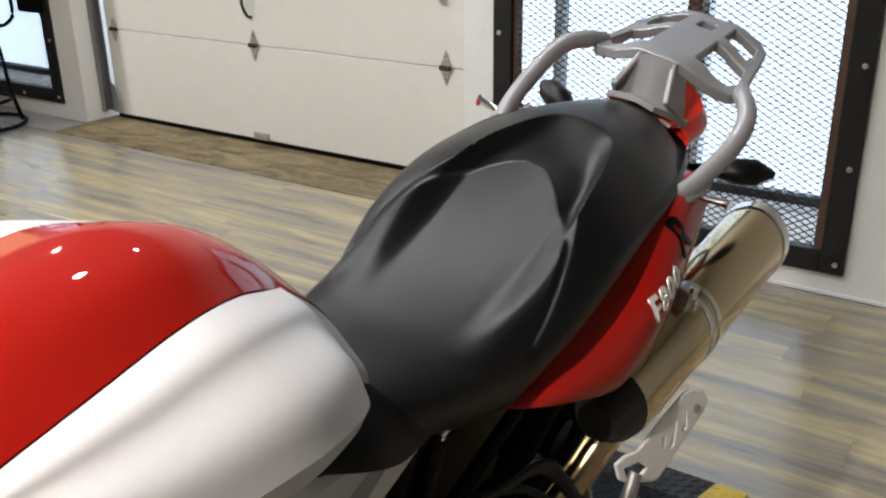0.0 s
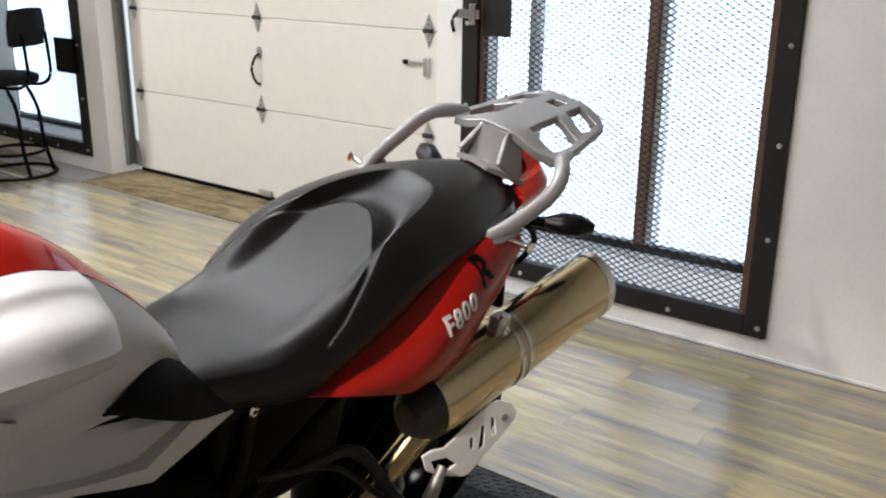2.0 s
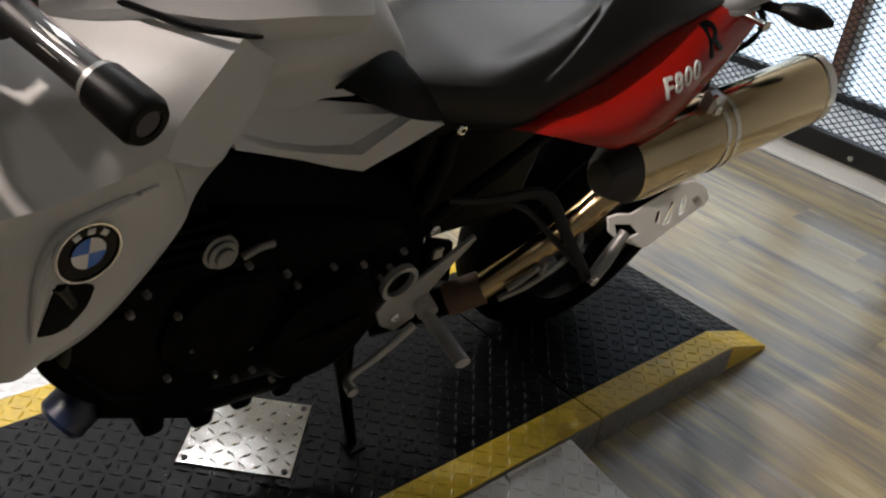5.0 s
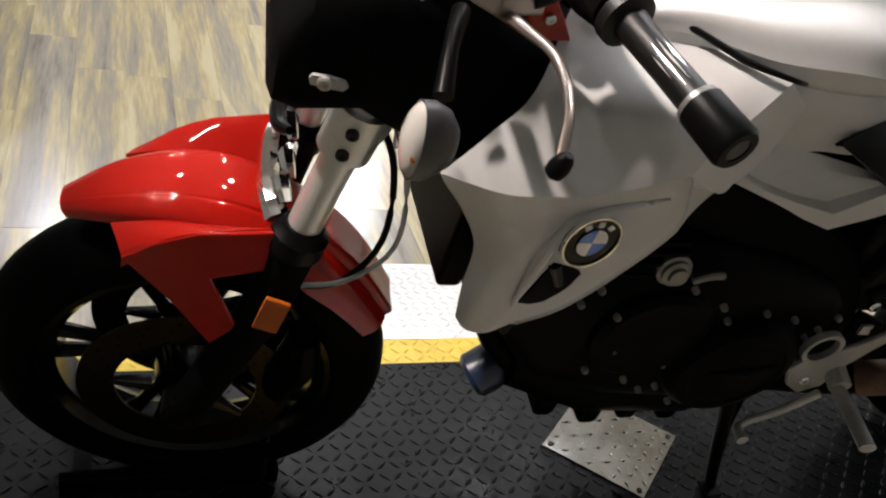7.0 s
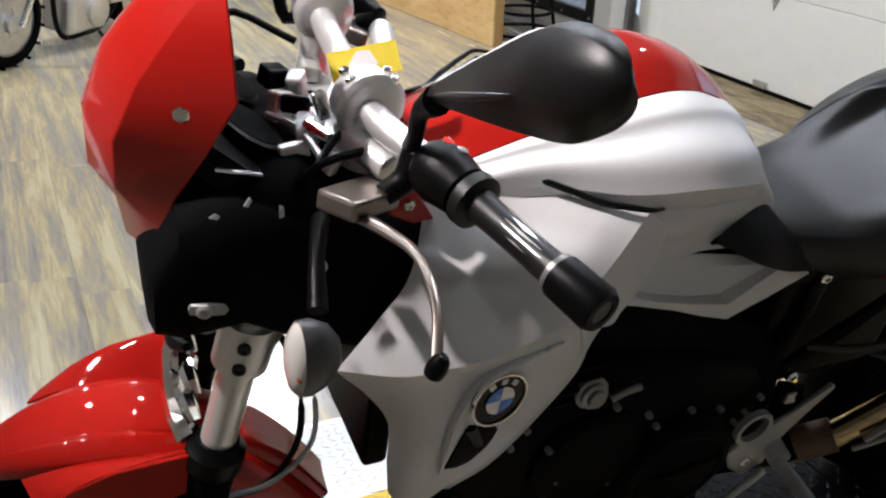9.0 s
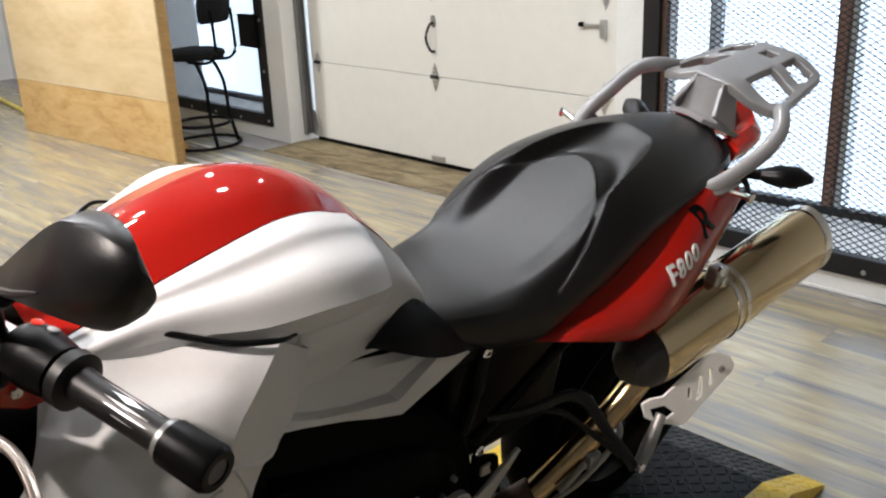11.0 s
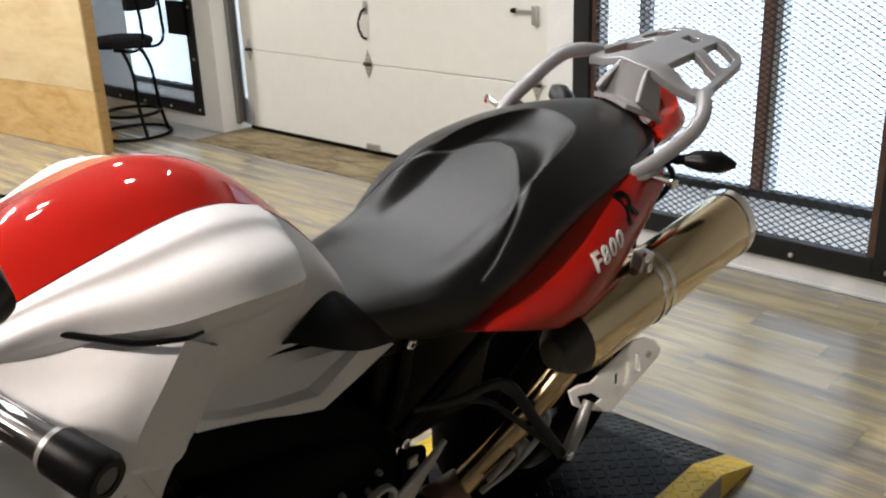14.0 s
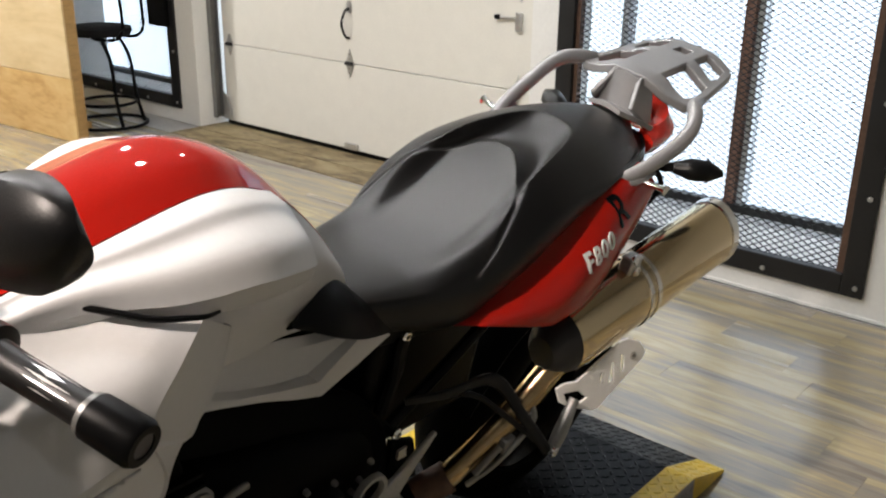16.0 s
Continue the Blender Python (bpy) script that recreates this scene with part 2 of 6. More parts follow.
# ---- building blocks ----
def part(name, bm, mat, parent=None, label="", smooth=True, bevel=0.0):
    me = bpy.data.meshes.new(name)
    bmesh.ops.recalc_face_normals(bm, faces=bm.faces)
    for f in bm.faces:
        f.smooth = smooth
    if smooth:
        for ed in bm.edges:
            if len(ed.link_faces) == 2 and ed.calc_face_angle(0) > 0.6:
                ed.smooth = False
    bm.to_mesh(me)
    bm.free()
    me.materials.append(mat)
    ob = new(name, me)
    if parent:
        ob.parent = parent
    if label:
        ob["label"] = label
    if bevel:
        md = ob.modifiers.new("edge", "BEVEL")
        md.width, md.segments, md.limit_method = bevel, 2, "ANGLE"
    return ob


def thing(name, m, label, category, group="", kind=""):
    ob = new(name)
    ob.empty_display_size = 0.05
    ob.matrix_world = m
    return tagged(ob, label, category, group, kind)


def add_box(bm, lo, hi, m=None):
    (x0, y0, z0), (x1, y1, z1) = lo, hi
    vs = [bm.verts.new((x, y, z)) for x in (x0, x1) for y in (y0, y1) for z in (z0, z1)]
    for q in ((0, 1, 3, 2), (4, 6, 7, 5), (0, 4, 5, 1), (2, 3, 7, 6), (0, 2, 6, 4), (1, 5, 7, 3)):
        bm.faces.new([vs[i] for i in q])
    if m is not None:
        bmesh.ops.transform(bm, matrix=m, verts=vs)
    return bm


def boxes(*pairs):
    bm = bmesh.new()
    for lo, hi in pairs:
        add_box(bm, lo, hi)
    return bm


def add_rings(bm, rings, closed=True, caps=True):
    """Skin through rings of points with one count."""
    vs = [[bm.verts.new(p) for p in r] for r in rings]
    n = len(vs[0])
    for a, b in zip(vs, vs[1:]):
        for i in range(n if closed else n - 1):
            j = (i + 1) % n
            bm.faces.new((a[i], a[j], b[j], b[i]))
    if caps and closed:
        bm.faces.new(vs[0])
        bm.faces.new(vs[-1])
    return bm


def curve(points, steps=5):
    """Points along a smooth line through those given."""
    p = [Vector(q) for q in points]
    if len(p) < 3:
        return [p[0].lerp(p[-1], i / steps) for i in range(steps + 1)]
    p = [2 * p[0] - p[1], *p, 2 * p[-1] - p[-2]]
    out = []
    for a, b, c, d in zip(p, p[1:], p[2:], p[3:]):
        for i in range(steps):
            t = i / steps
            out.append(0.5 * (2 * b + (c - a) * t + (2 * a - 5 * b + 4 * c - d) * t * t + (3 * b - a - 3 * c + d) * t ** 3))
    return out + [p[-2]]


def add_tube(bm, points, r, n=12, steps=5, flat=1.0, up=(0, 0, 1)):
    """A tube along a smooth line; r is a radius or one for each given point; flat squeezes it along its own upward side."""
    line = curve(points, steps)
    radii = r if hasattr(r, "__len__") else [r] * len(points)
    rings, ref = [], Vector(up)
    for i, p in enumerate(line):
        d = (line[min(i + 1, len(line) - 1)] - line[max(i - 1, 0)]).normalized()
        if abs(d.dot(ref)) > 0.97:
            ref = Vector((1, 0, 0)) if abs(d.x) < 0.9 else Vector((0, 1, 0))
        s = d.cross(ref).normalized()
        u = s.cross(d)
        k = i / (len(line) - 1) * (len(radii) - 1)
        lo = min(int(k), len(radii) - 2)
        rad = radii[lo] + (radii[lo + 1] - radii[lo]) * (k - lo)
        rings.append([p + rad * (s * math.cos(a) + flat * u * math.sin(a)) for a in (2 * math.pi * j / n for j in range(n))])
    return add_rings(bm, rings)


def tube(points, r, n=12, steps=5, flat=1.0, up=(0, 0, 1)):
    return add_tube(bmesh.new(), points, r, n, steps, flat, up)


def add_turned(bm, origin, axis, profile, n=32, closed=False):
    """A turned body: profile of (distance along the axis, radius)."""
    axis = Vector(axis).normalized()
    s = axis.orthogonal().normalized()
    u = axis.cross(s)
    o = Vector(origin)
    rings = [[o + axis * h + r * (s * math.cos(a) + u * math.sin(a)) for a in (2 * math.pi * j / n for j in range(n))] for h, r in profile]
    if closed:
        rings.append(rings[0])
    return add_rings(bm, rings, True, not closed)


def turned(origin, axis, profile, n=32, closed=False):
    bm = add_turned(bmesh.new(), origin, axis, profile, n, closed)
    if closed:
        bmesh.ops.remove_doubles(bm, verts=bm.verts, dist=1e-6)
    return bm


def backed(bm, thick):
    """Give an open skin an even back at its inside and close its rim."""
    bmesh.ops.recalc_face_normals(bm, faces=bm.faces)
    bm.normal_update()
    rim = [e for e in bm.edges if len(e.link_faces) == 1]
    twin = {v: bm.verts.new(v.co - v.normal * thick) for v in bm.verts[:]}
    for f in bm.faces[:]:
        bm.faces.new([twin[v] for v in reversed(f.verts)])
    for e in rim:
        a, b = e.verts
        bm.faces.new((a, b, twin[b], twin[a]))
    return bm


def sheet(rows, thick, su=5, sv=5):
    """A curved panel: a smooth surface through rows of points, with a thickness to its inside."""
    across = [curve(r, su) for r in rows]
    cols = [curve([r[i] for r in across], sv) for i in range(len(across[0]))]
    grid = [[cols[i][j] for i in range(len(cols))] for j in range(len(cols[0]))]
    return backed(add_rings(bmesh.new(), grid, False), thick)


def plate(outline, depth, m, holes=(), smooth=0):
    """A flat plate of an outline in its own x and y, with holes, extruded along z by depth, then set at the pose m."""
    bm = bmesh.new()
    edges = []
    for loop in (outline, *holes):
        pts = [Vector((*p, 0)) for p in loop]
        if smooth:
            pts = curve([*pts, pts[0]], smooth)[:-1]
        vs = [bm.verts.new(p) for p in pts]
        edges += [bm.edges.new((vs[i], vs[(i + 1) % len(vs)])) for i in range(len(vs))]
    bmesh.ops.triangle_fill(bm, edges=edges, use_beauty=True)
    ext = bmesh.ops.extrude_face_region(bm, geom=bm.faces[:])
    bmesh.ops.translate(bm, vec=(0, 0, depth), verts=[v for v in ext["geom"] if isinstance(v, bmesh.types.BMVert)])
    bmesh.ops.transform(bm, matrix=m, verts=bm.verts)
    return bm


def facing(at, normal, up=(0, 0, 1)):
    """A pose at a place whose z looks along normal."""
    z = Vector(normal).normalized()
    x = Vector(up).cross(z).normalized()
    y = z.cross(x)
    return Matrix.Translation(at) @ Matrix((x, y, z)).transposed().to_4x4()


def bolt(name, at, normal, r, h, mat, parent, label=""):
    bm = turned(at, normal, [(0, r), (h * 0.7, r), (h, r * 0.75), (h, r * 0.42), (h * 0.55, r * 0.38)], 12)
    return part(name, bm, mat, parent, label)


def letters(name, body, size, m, mat, parent, depth=0.0015, shear=0.2):
    data = bpy.data.curves.new(name, "FONT")
    data.body, data.size, data.extrude, data.shear, data.offset = body, size, depth, shear, size * 0.012
    data.space_character = 1.18
    tmp = bpy.data.objects.new(name, data)
    scene.collection.objects.link(tmp)
    me = bpy.data.meshes.new_from_object(tmp.evaluated_get(bpy.context.evaluated_depsgraph_get()))
    bpy.data.objects.remove(tmp)
    ob = new(name, me)
    me.materials.clear()
    me.materials.append(mat)
    ob.parent = parent
    ob.matrix_basis = m
    return ob


# ---- the room ----
def wall(name, *pairs, mat=WALLPAINT):
    return tagged(part(name, boxes(*pairs), mat, None, smooth=False), kind="structure")


FACE, LEFTFACE, DOORY = 2.52, 2.74, 2.93
WIN1 = (-1.42, 0.03, 0.085, 2.15)
WIN2 = (-6.25, -4.70, 0.10, 2.15)
OUT = 2.98
wall("wall_north_right", ((-1.57, FACE, 0), (WIN1[0] + 0.04, FACE + 0.08, CEIL)), ((-1.57, FACE + 0.08, 0), (-1.545, OUT, CEIL)), ((WIN1[1] - 0.04, FACE, 0), (2.4, OUT, CEIL)),
     ((WIN1[0] + 0.04, FACE, 0), (WIN1[1] - 0.04, OUT, WIN1[2] + 0.04)), ((WIN1[0] + 0.04, FACE, WIN1[3] - 0.04), (WIN1[1] - 0.04, OUT, CEIL)))
wall("wall_north_left", ((-9.6, LEFTFACE, 0), (WIN2[0] + 0.04, OUT + 0.1, CEIL)), ((WIN2[1] - 0.04, LEFTFACE, 0), (-4.50, OUT + 0.1, CEIL)),
     ((WIN2[0] + 0.04, LEFTFACE, 0), (WIN2[1] - 0.04, OUT + 0.1, WIN2[2] + 0.04)), ((WIN2[0] + 0.04, LEFTFACE, WIN2[3] - 0.04), (WIN2[1] - 0.04, OUT + 0.1, CEIL)))
wall("wall_north_lintel", ((-4.50, FACE + 0.1, 2.2), (-1.57, OUT, CEIL)))
# east and south walls are unseen, added to close the room and bounce fill
wall("unseen_wall_east", ((2.4, -5.2, 0), (2.6, OUT, CEIL)), mat=UNSEENWALL)
wall("unseen_wall_south", ((-9.6, -5.2, 0), (2.4, -5.0, CEIL)), mat=UNSEENWALL)
wall("wall_west", ((-9.8, -5.2, 0), (-9.6, OUT + 0.1, CEIL)))
tagged(part("ceiling", boxes(((-9.8, -5.2, CEIL), (2.6, OUT + 0.1, CEIL + 0.12))), CEILPAINT, None, smooth=False), kind="structure")
tagged(part("floor", boxes(((-9.6, -5.0, -0.12), (2.4, OUT + 2.5, -0.006))), SILL, None, smooth=False), kind="structure")
wall("trim", ((-1.569, FACE - 0.006, 0), (2.4, FACE - 0.001, 0.012)), mat=WALLPAINT)
tagged(part("door_threshold", boxes(((-4.498, 2.50, -0.005), (-1.572, 2.70, 0.004)), ((-4.498, 2.703, -0.005), (-1.572, 2.96, 0.005))), THRESH, None, smooth=False), kind="structure")
tagged(part("backdrop", boxes(((-9.6, 3.60, -0.5), (4.6, 3.62, 4.0))), DAY, None, smooth=False), kind="structure")
tagged(part("outside_ground", boxes(((-9.6, OUT + 0.101, -0.15), (4.6, 3.60, -0.02))), PALEGROUND, None, smooth=False), kind="structure")

for lx, ly, lw in LAMPS:
    lamp = thing("ceiling_light", pose(lx, ly, CEIL), "round white recessed ceiling spotlight, switched on", "ceiling light", "spotlights in the ceiling")
    part("housing", turned((0, 0, 0), (0, 0, -1), [(0.0, 0.075), (0.05, 0.075), (0.06, 0.07), (0.06, 0.058), (0.03, 0.055)], 24), WHITE, lamp)
    part("lamp_face", turned((0, 0, -0.045), (0, 0, -1), [(0, 0.054), (0.006, 0.054), (0.010, 0.045)], 24), LAMPGLOW, lamp)


def sectional_door():
    x0, x1 = -4.44, -1.72
    door = thing("garage_door", pose(0, DOORY, 0), "cream painted sectional garage door, closed, with steel hinges", "garage door")
    levels = (0.03, 0.565, 1.098, 1.63, 2.16)
    for z0, z1 in zip(levels, levels[1:]):
        part("door_section", boxes(((x0, 0, z0 + 0.002), (x1, 0.05, z1 - 0.002))), DOORPAINT, door, smooth=False, bevel=0.004)
    part("bottom_seal", boxes(((x0, 0.004, 0.006), (x1, 0.046, 0.032))), BLACK, door, "black rubber bottom seal", smooth=False)
    for z in levels[1:4]:
        for x, tall in ((-4.36, 0.15), (-3.19, 0.17), (-1.93, 0.17)):
            h = part("hinge", plate([(-0.04, 0), (-0.022, 0.028), (0, tall / 2), (0.022, 0.028), (0.04, 0), (0.022, -0.028), (0, -tall / 2), (-0.022, -0.028)], 0.004,
                                    facing((x, -0.005, z), (0, -1, 0))), GALV, door, "diamond-shaped galvanised hinge", smooth=False)
            part("knuckle", tube([(x - 0.03, -0.012, z), (x + 0.03, -0.012, z)], 0.011, 10), STEELDARK, h)
            for dz in (-0.055, -0.03, 0.03, 0.055):
                bolt("bolt", (x, -0.008, z + dz), (0, -1, 0), 0.005, 0.004, CHROME, h)
    handle = part("handle", tube([(-3.19, -0.005, 0.89), (-3.20, -0.03, 0.87), (-3.215, -0.045, 0.80), (-3.20, -0.03, 0.73), (-3.19, -0.005, 0.715)], 0.008, 10), STEELDARK, door, "dark steel pull handle")
    part("handle_foot", plate([(-0.018, -0.03), (0.018, -0.03), (0.018, 0.03), (-0.018, 0.03)], 0.004, facing((-3.19, -0.001, 0.895), (0, -1, 0)), smooth=3), GALV, handle)
    latch = part("latch", boxes(((-1.955, -0.025, 0.87), (-1.92, -0.001, 0.965))), GALV, door, "galvanised slide latch", bevel=0.006)
    part("latch_bar", boxes(((-2.06, -0.022, 0.928), (-1.955, -0.012, 0.942))), GALV, latch, bevel=0.003)
    part("latch_knob", turned((-2.055, -0.017, 0.935), (-1, 0, 0), [(0, 0.008), (0.006, 0.013), (0.03, 0.012), (0.036, 0.006)], 14), BLACK, latch, "black knob")
    part("bracket", boxes(((-3.24, -0.02, 0.035), (-3.13, -0.0015, 0.075))), GALV, door, "small lift bracket", bevel=0.004)
    rail = part("track", boxes(((x0 - 0.06, -0.075, 0.05), (x0 - 0.052, -0.01, 2.2)), ((x0 - 0.052, -0.075, 0.05), (x0 - 0.02, -0.069, 2.2)), ((x0 - 0.052, -0.016, 0.05), (x0 - 0.02, -0.01, 2.2))),
                DULLSTEEL, door, "vertical galvanised guide track")
    part("corner_plate", plate([(0, 0), (0.075, 0), (0.075, 0.06), (0.045, 0.16), (0, 0.19)], 0.006, facing((x0 - 0.005, -0.02, 0.045), (0, -1, 0))), GALV, rail, smooth=False)
    return door


sectional_door()


def grille_window(name, win, face, left_bolts):
    x0, x1, z0, z1 = win
    tree = tagged(new(name), "black steel security grille with expanded metal mesh in the wall", "window grille", kind="structure")
    tree.matrix_world = pose(0, face, 0)
    w = 0.085
    for lo, hi in (((x0, -0.018, z0), (x0 + w, 0.03, z1)), ((x1 - w, -0.018, z0), (x1, 0.03, z1)), ((x0 + w, -0.018, z0), (x1 - w, 0.03, z0 + w)), ((x0 + w, -0.018, z1 - w), (x1 - w, 0.03, z1))):
        part("window_frame", boxes((lo, hi)), STEELDARK, tree, smooth=False, bevel=0.004)
    part("inner_frame", boxes(((x1 - w - 0.03, 0.0, z0 + w), (x1 - w - 0.002, 0.035, z1 - w)), ((x0 + w + 0.002, 0.0, z0 + w), (x0 + w + 0.02, 0.035, z1 - w))), RUSTY, tree, "rusty inner angle", smooth=False)
    for i in range(14):
        z = z0 + 0.04 + i * 0.355 / 2.0 * 2
        if z < z1:
            bolt("bolt", (x1 - 0.03, -0.018, z), (0, -1, 0), 0.010, 0.007, GALV, tree)
            if left_bolts:
                bolt("bolt", (x0 + 0.03, -0.018, z), (0, -1, 0), 0.010, 0.007, GALV, tree)
    for i in range(1, 5):
        bolt("bolt", (x1 - 0.04 - i * 0.355, -0.018, z0 + 0.03), (0, -1, 0), 0.010, 0.007, GALV, tree)
    # strands of the mesh, each a slanted flat wire clipped to the opening
    a0, a1, b0, b1 = x0 + w, x1 - w, z0 + w, z1 - w
    dx, dz = 0.043, 0.025
    k = dz / dx
    verts, faces = [], []
    span = (a1 - a0) + (b1 - b0) / k
    for sgn in (1, -1):
        n = int(span / dx)
        for i in range(n + 1):
            c = a0 - (b1 - b0) / k + i * dx if sgn > 0 else a0 + i * dx
            # the wire x = c + sgn * (z - b0) / k
            ends = []
            for z in (b0, b1):
                x = c + sgn * (z - b0) / k
                if x < a0:
                    x, z = a0, b0 + (a0 - c) * k * sgn
                if x > a1:
                    x, z = a1, b0 + (a1 - c) * k * sgn
                ends.append((x, z))
            (xa, za), (xb, zb) = ends
            if zb - za < 0.002 and abs(xb - xa) < 0.002 or za < b0 - 1e-6 or zb < b0 - 1e-6 or za > b1 + 1e-6 or zb > b1 + 1e-6:
                continue
            ln = math.hypot(xb - xa, zb - za)
            if ln < 0.004:
                continue
            px, pz = -(zb - za) / ln * 0.0020, (xb - xa) / ln * 0.0020
            base = len(verts)
            yy = 0.012 if sgn > 0 else 0.0145
            for x, z in ((xa, za), (xb, zb)):
                for o in (-1, 1):
                    for y in (yy, yy + 0.0024):
                        verts.append((x + o * px, y, z + o * pz))
            faces += [tuple(base + q for q in f) for f in ((0, 2, 6, 4), (1, 5, 7, 3), (0, 4, 5, 1), (2, 3, 7, 6))]
    me = bpy.data.meshes.new("mesh_panel")
    me.from_pydata(verts, [], faces)
    me.materials.append(STEELDARK)
    ob = new("mesh_panel", me)
    ob.parent = tree
    tagged(ob, "dark expanded metal mesh", kind="stuff")
    return tree


g1 = grille_window("window_1", WIN1, FACE, True)
part("lock_plate", boxes(((WIN1[0] + 0.10, -0.004, 1.14), (WIN1[0] + 0.24, 0.008, 1.315))), STEELDARK, g1, "dark steel lock plate", smooth=False)
hasp = part("hasp", boxes(((WIN1[0] - 0.02, -0.035, 1.21), (WIN1[0] + 0.10, -0.022, 1.25)), ((WIN1[0] + 0.055, -0.045, 1.185), (WIN1[0] + 0.085, -0.022, 1.275))), CHROME, g1, "bright steel hasp", bevel=0.004)
part("staple", tube([(WIN1[0] - 0.01, -0.03, 1.24), (WIN1[0] - 0.035, -0.04, 1.20), (WIN1[0] - 0.03, -0.035, 1.15)], 0.008, 8), STEELDARK, hasp)
g2 = grille_window("window_2", WIN2, LEFTFACE, False)
part("lock_box", boxes(((WIN2[1] - 0.26, -0.05, 0.66), (WIN2[1] - 0.04, -0.019, 0.89))), BLACK, g2, "black lock box", bevel=0.006)


def shop_window(name, x0, x1, z0, posts, y):
    tree = tagged(new(name), "wood-framed outer shop window behind the grille", "window", kind="structure")
    tree.matrix_world = pose(0, y, 0)
    part("window_sill", boxes(((x0 - 0.2, -0.10, 0.05), (x1 + 0.2, 0.02, z0))), PALEGROUND, tree, "pale grey weathered sill", smooth=False)
    part("bottom_rail", boxes(((x0 - 0.15, -0.035, z0 + 0.001), (x1 + 0.15, 0.03, z0 + 0.040))), STEELDARK, tree, "dark bottom rail", smooth=False, bevel=0.003)
    for x, w, mat in posts:
        part("mullion", boxes(((x, -0.04, z0 + 0.042), (x + w, 0.05, 2.4))), mat, tree, smooth=False, bevel=0.003)
    for (xa, wa, _), (xb, wb, _) in zip(posts, posts[1:]):
        if xb - xa - wa > 0.1:
            pane = part("pane", boxes(((xa + wa, 0.0, z0 + 0.042), (xb, 0.006, 2.4))), clear("window_glass", (0.97, 0.99, 1.0), 0.0), tree, smooth=False)
            pane.visible_shadow = False
    return tree


shop_window("window_3", -1.9, 0.2, 0.11, [(-1.9, 0.06, SILL), (-1.46, 0.035, SILL), (-0.835, 0.05, MULLION), (-0.770, 0.03, GALV), (0.14, 0.06, SILL)], OUT + 0.18)
shop_window("window_4", -6.6, -4.4, 0.11, [(-6.6, 0.06, SILL), (-5.45, 0.05, MULLION), (-5.36, 0.04, GALV), (-4.45, 0.06, SILL)], OUT + 0.25)


# ---- lift platform ----
def tread(bm, x0, x1, y0, y1, z, slope=None):
    """Raised lozenges of chequer plate, alternately turned."""
    p = 0.0262
    nx, ny = int((x1 - x0) / p), int((y1 - y0) / p)
    for i in range(nx):
        for j in range(ny):
            cx, cy = x0 + (i + 0.5) * (x1 - x0) / nx, y0 + (j + 0.5) * (y1 - y0) / ny
            a = radians(45 if (i + j) % 2 else -45)
            c, s = math.cos(a), math.sin(a)
            ring = []
            for u, v, h in ((-0.0145, 0, 0), (0, 0.0042, 0), (0.0145, 0, 0), (0, -0.0042, 0), (-0.006, 0, 0.0022), (0.006, 0, 0.0022)):
                x, y = cx + u * c - v * s, cy + u * s + v * c
                ring.append(bm.verts.new((x, y, (z if slope is None else slope(x, y)) + h)))
            w, n, e, so, a1, a2 = ring
            for f in ((w, so, a1), (a1, so, a2), (so, e, a2), (e, n, a2), (n, a1, a2), (n, w, a1)):
                bm.faces.new(f)
    return bm


PX0, PX1, PF, PR, PT = -0.606, 0.104, -1.45, 0.99, 0.08
lift = thing("lift_platform", pose(0, 0, 0), "low black diamond-plate motorcycle platform with yellow edges", "platform")


def deck(parent, y0, y1, end):
    """One section of the deck; end is where it slopes down to the floor."""
    b = 0.08

    def slant(bm):
        """The front edge is cut at a slight angle."""
        for v in bm.verts:
            v.co.y -= 0.115 * (v.co.x + 0.35) * max(0.0, -0.9 - v.co.y) / 0.55
        return bm

    bm = boxes(((PX0 + b, y0, 0.012), (PX1 - b, y1, PT)))
    tread(bm, PX0 + b, PX1 - b, y0, y1, PT)
    d = part("deck", slant(bm), DECKBLACK, parent, "black painted diamond plate", smooth=False)
    for x0, x1 in ((PX0, PX0 + b), (PX1 - b, PX1)):
        bm = boxes(((x0, y0, 0.012), (x1, y1, PT)))
        tread(bm, x0, x1, y0, y1, PT)
        part("edge_strip", slant(bm), DECKYELLOW, parent, "yellow painted edge", smooth=False)
        xs = x0 - 0.002 if x0 == PX0 else x1
        side = tread(bmesh.new(), y0, y1, 0.006, PT - 0.008, 0)
        bmesh.ops.transform(side, matrix=Matrix(((0, 0, -1 if x0 == PX0 else 1, xs + (0 if x0 == PX0 else 0.002)), (1, 0, 0, 0), (0, 1, 0, 0), (0, 0, 0, 1))), verts=side.verts)
        add_box(side, (xs, y0, 0.002), (xs + 0.002, y1, PT - 0.004))
        part("side_skirt", slant(side), SKIRTMETAL, parent, "bare metal side", smooth=False)
    if end:
        fall = lambda x, y: PT + (0.012 - PT) * (y - y1) / (end - y1)
        for x0, x1, mat in ((PX0 + b, PX1 - b, DECKBLACK), (PX0, PX0 + b, DECKYELLOW), (PX1 - b, PX1, DECKYELLOW)):
            bm = bmesh.new()
            add_rings(bm, [[(x, y1, 0.003), (x, end, 0.003), (x, end, 0.012), (x, y1, PT)] for x in (x0, x1)])
            tread(bm, x0, x1, y1, end, 0, fall)
            part("ramp_end", bm, mat, parent, smooth=False)
    return d


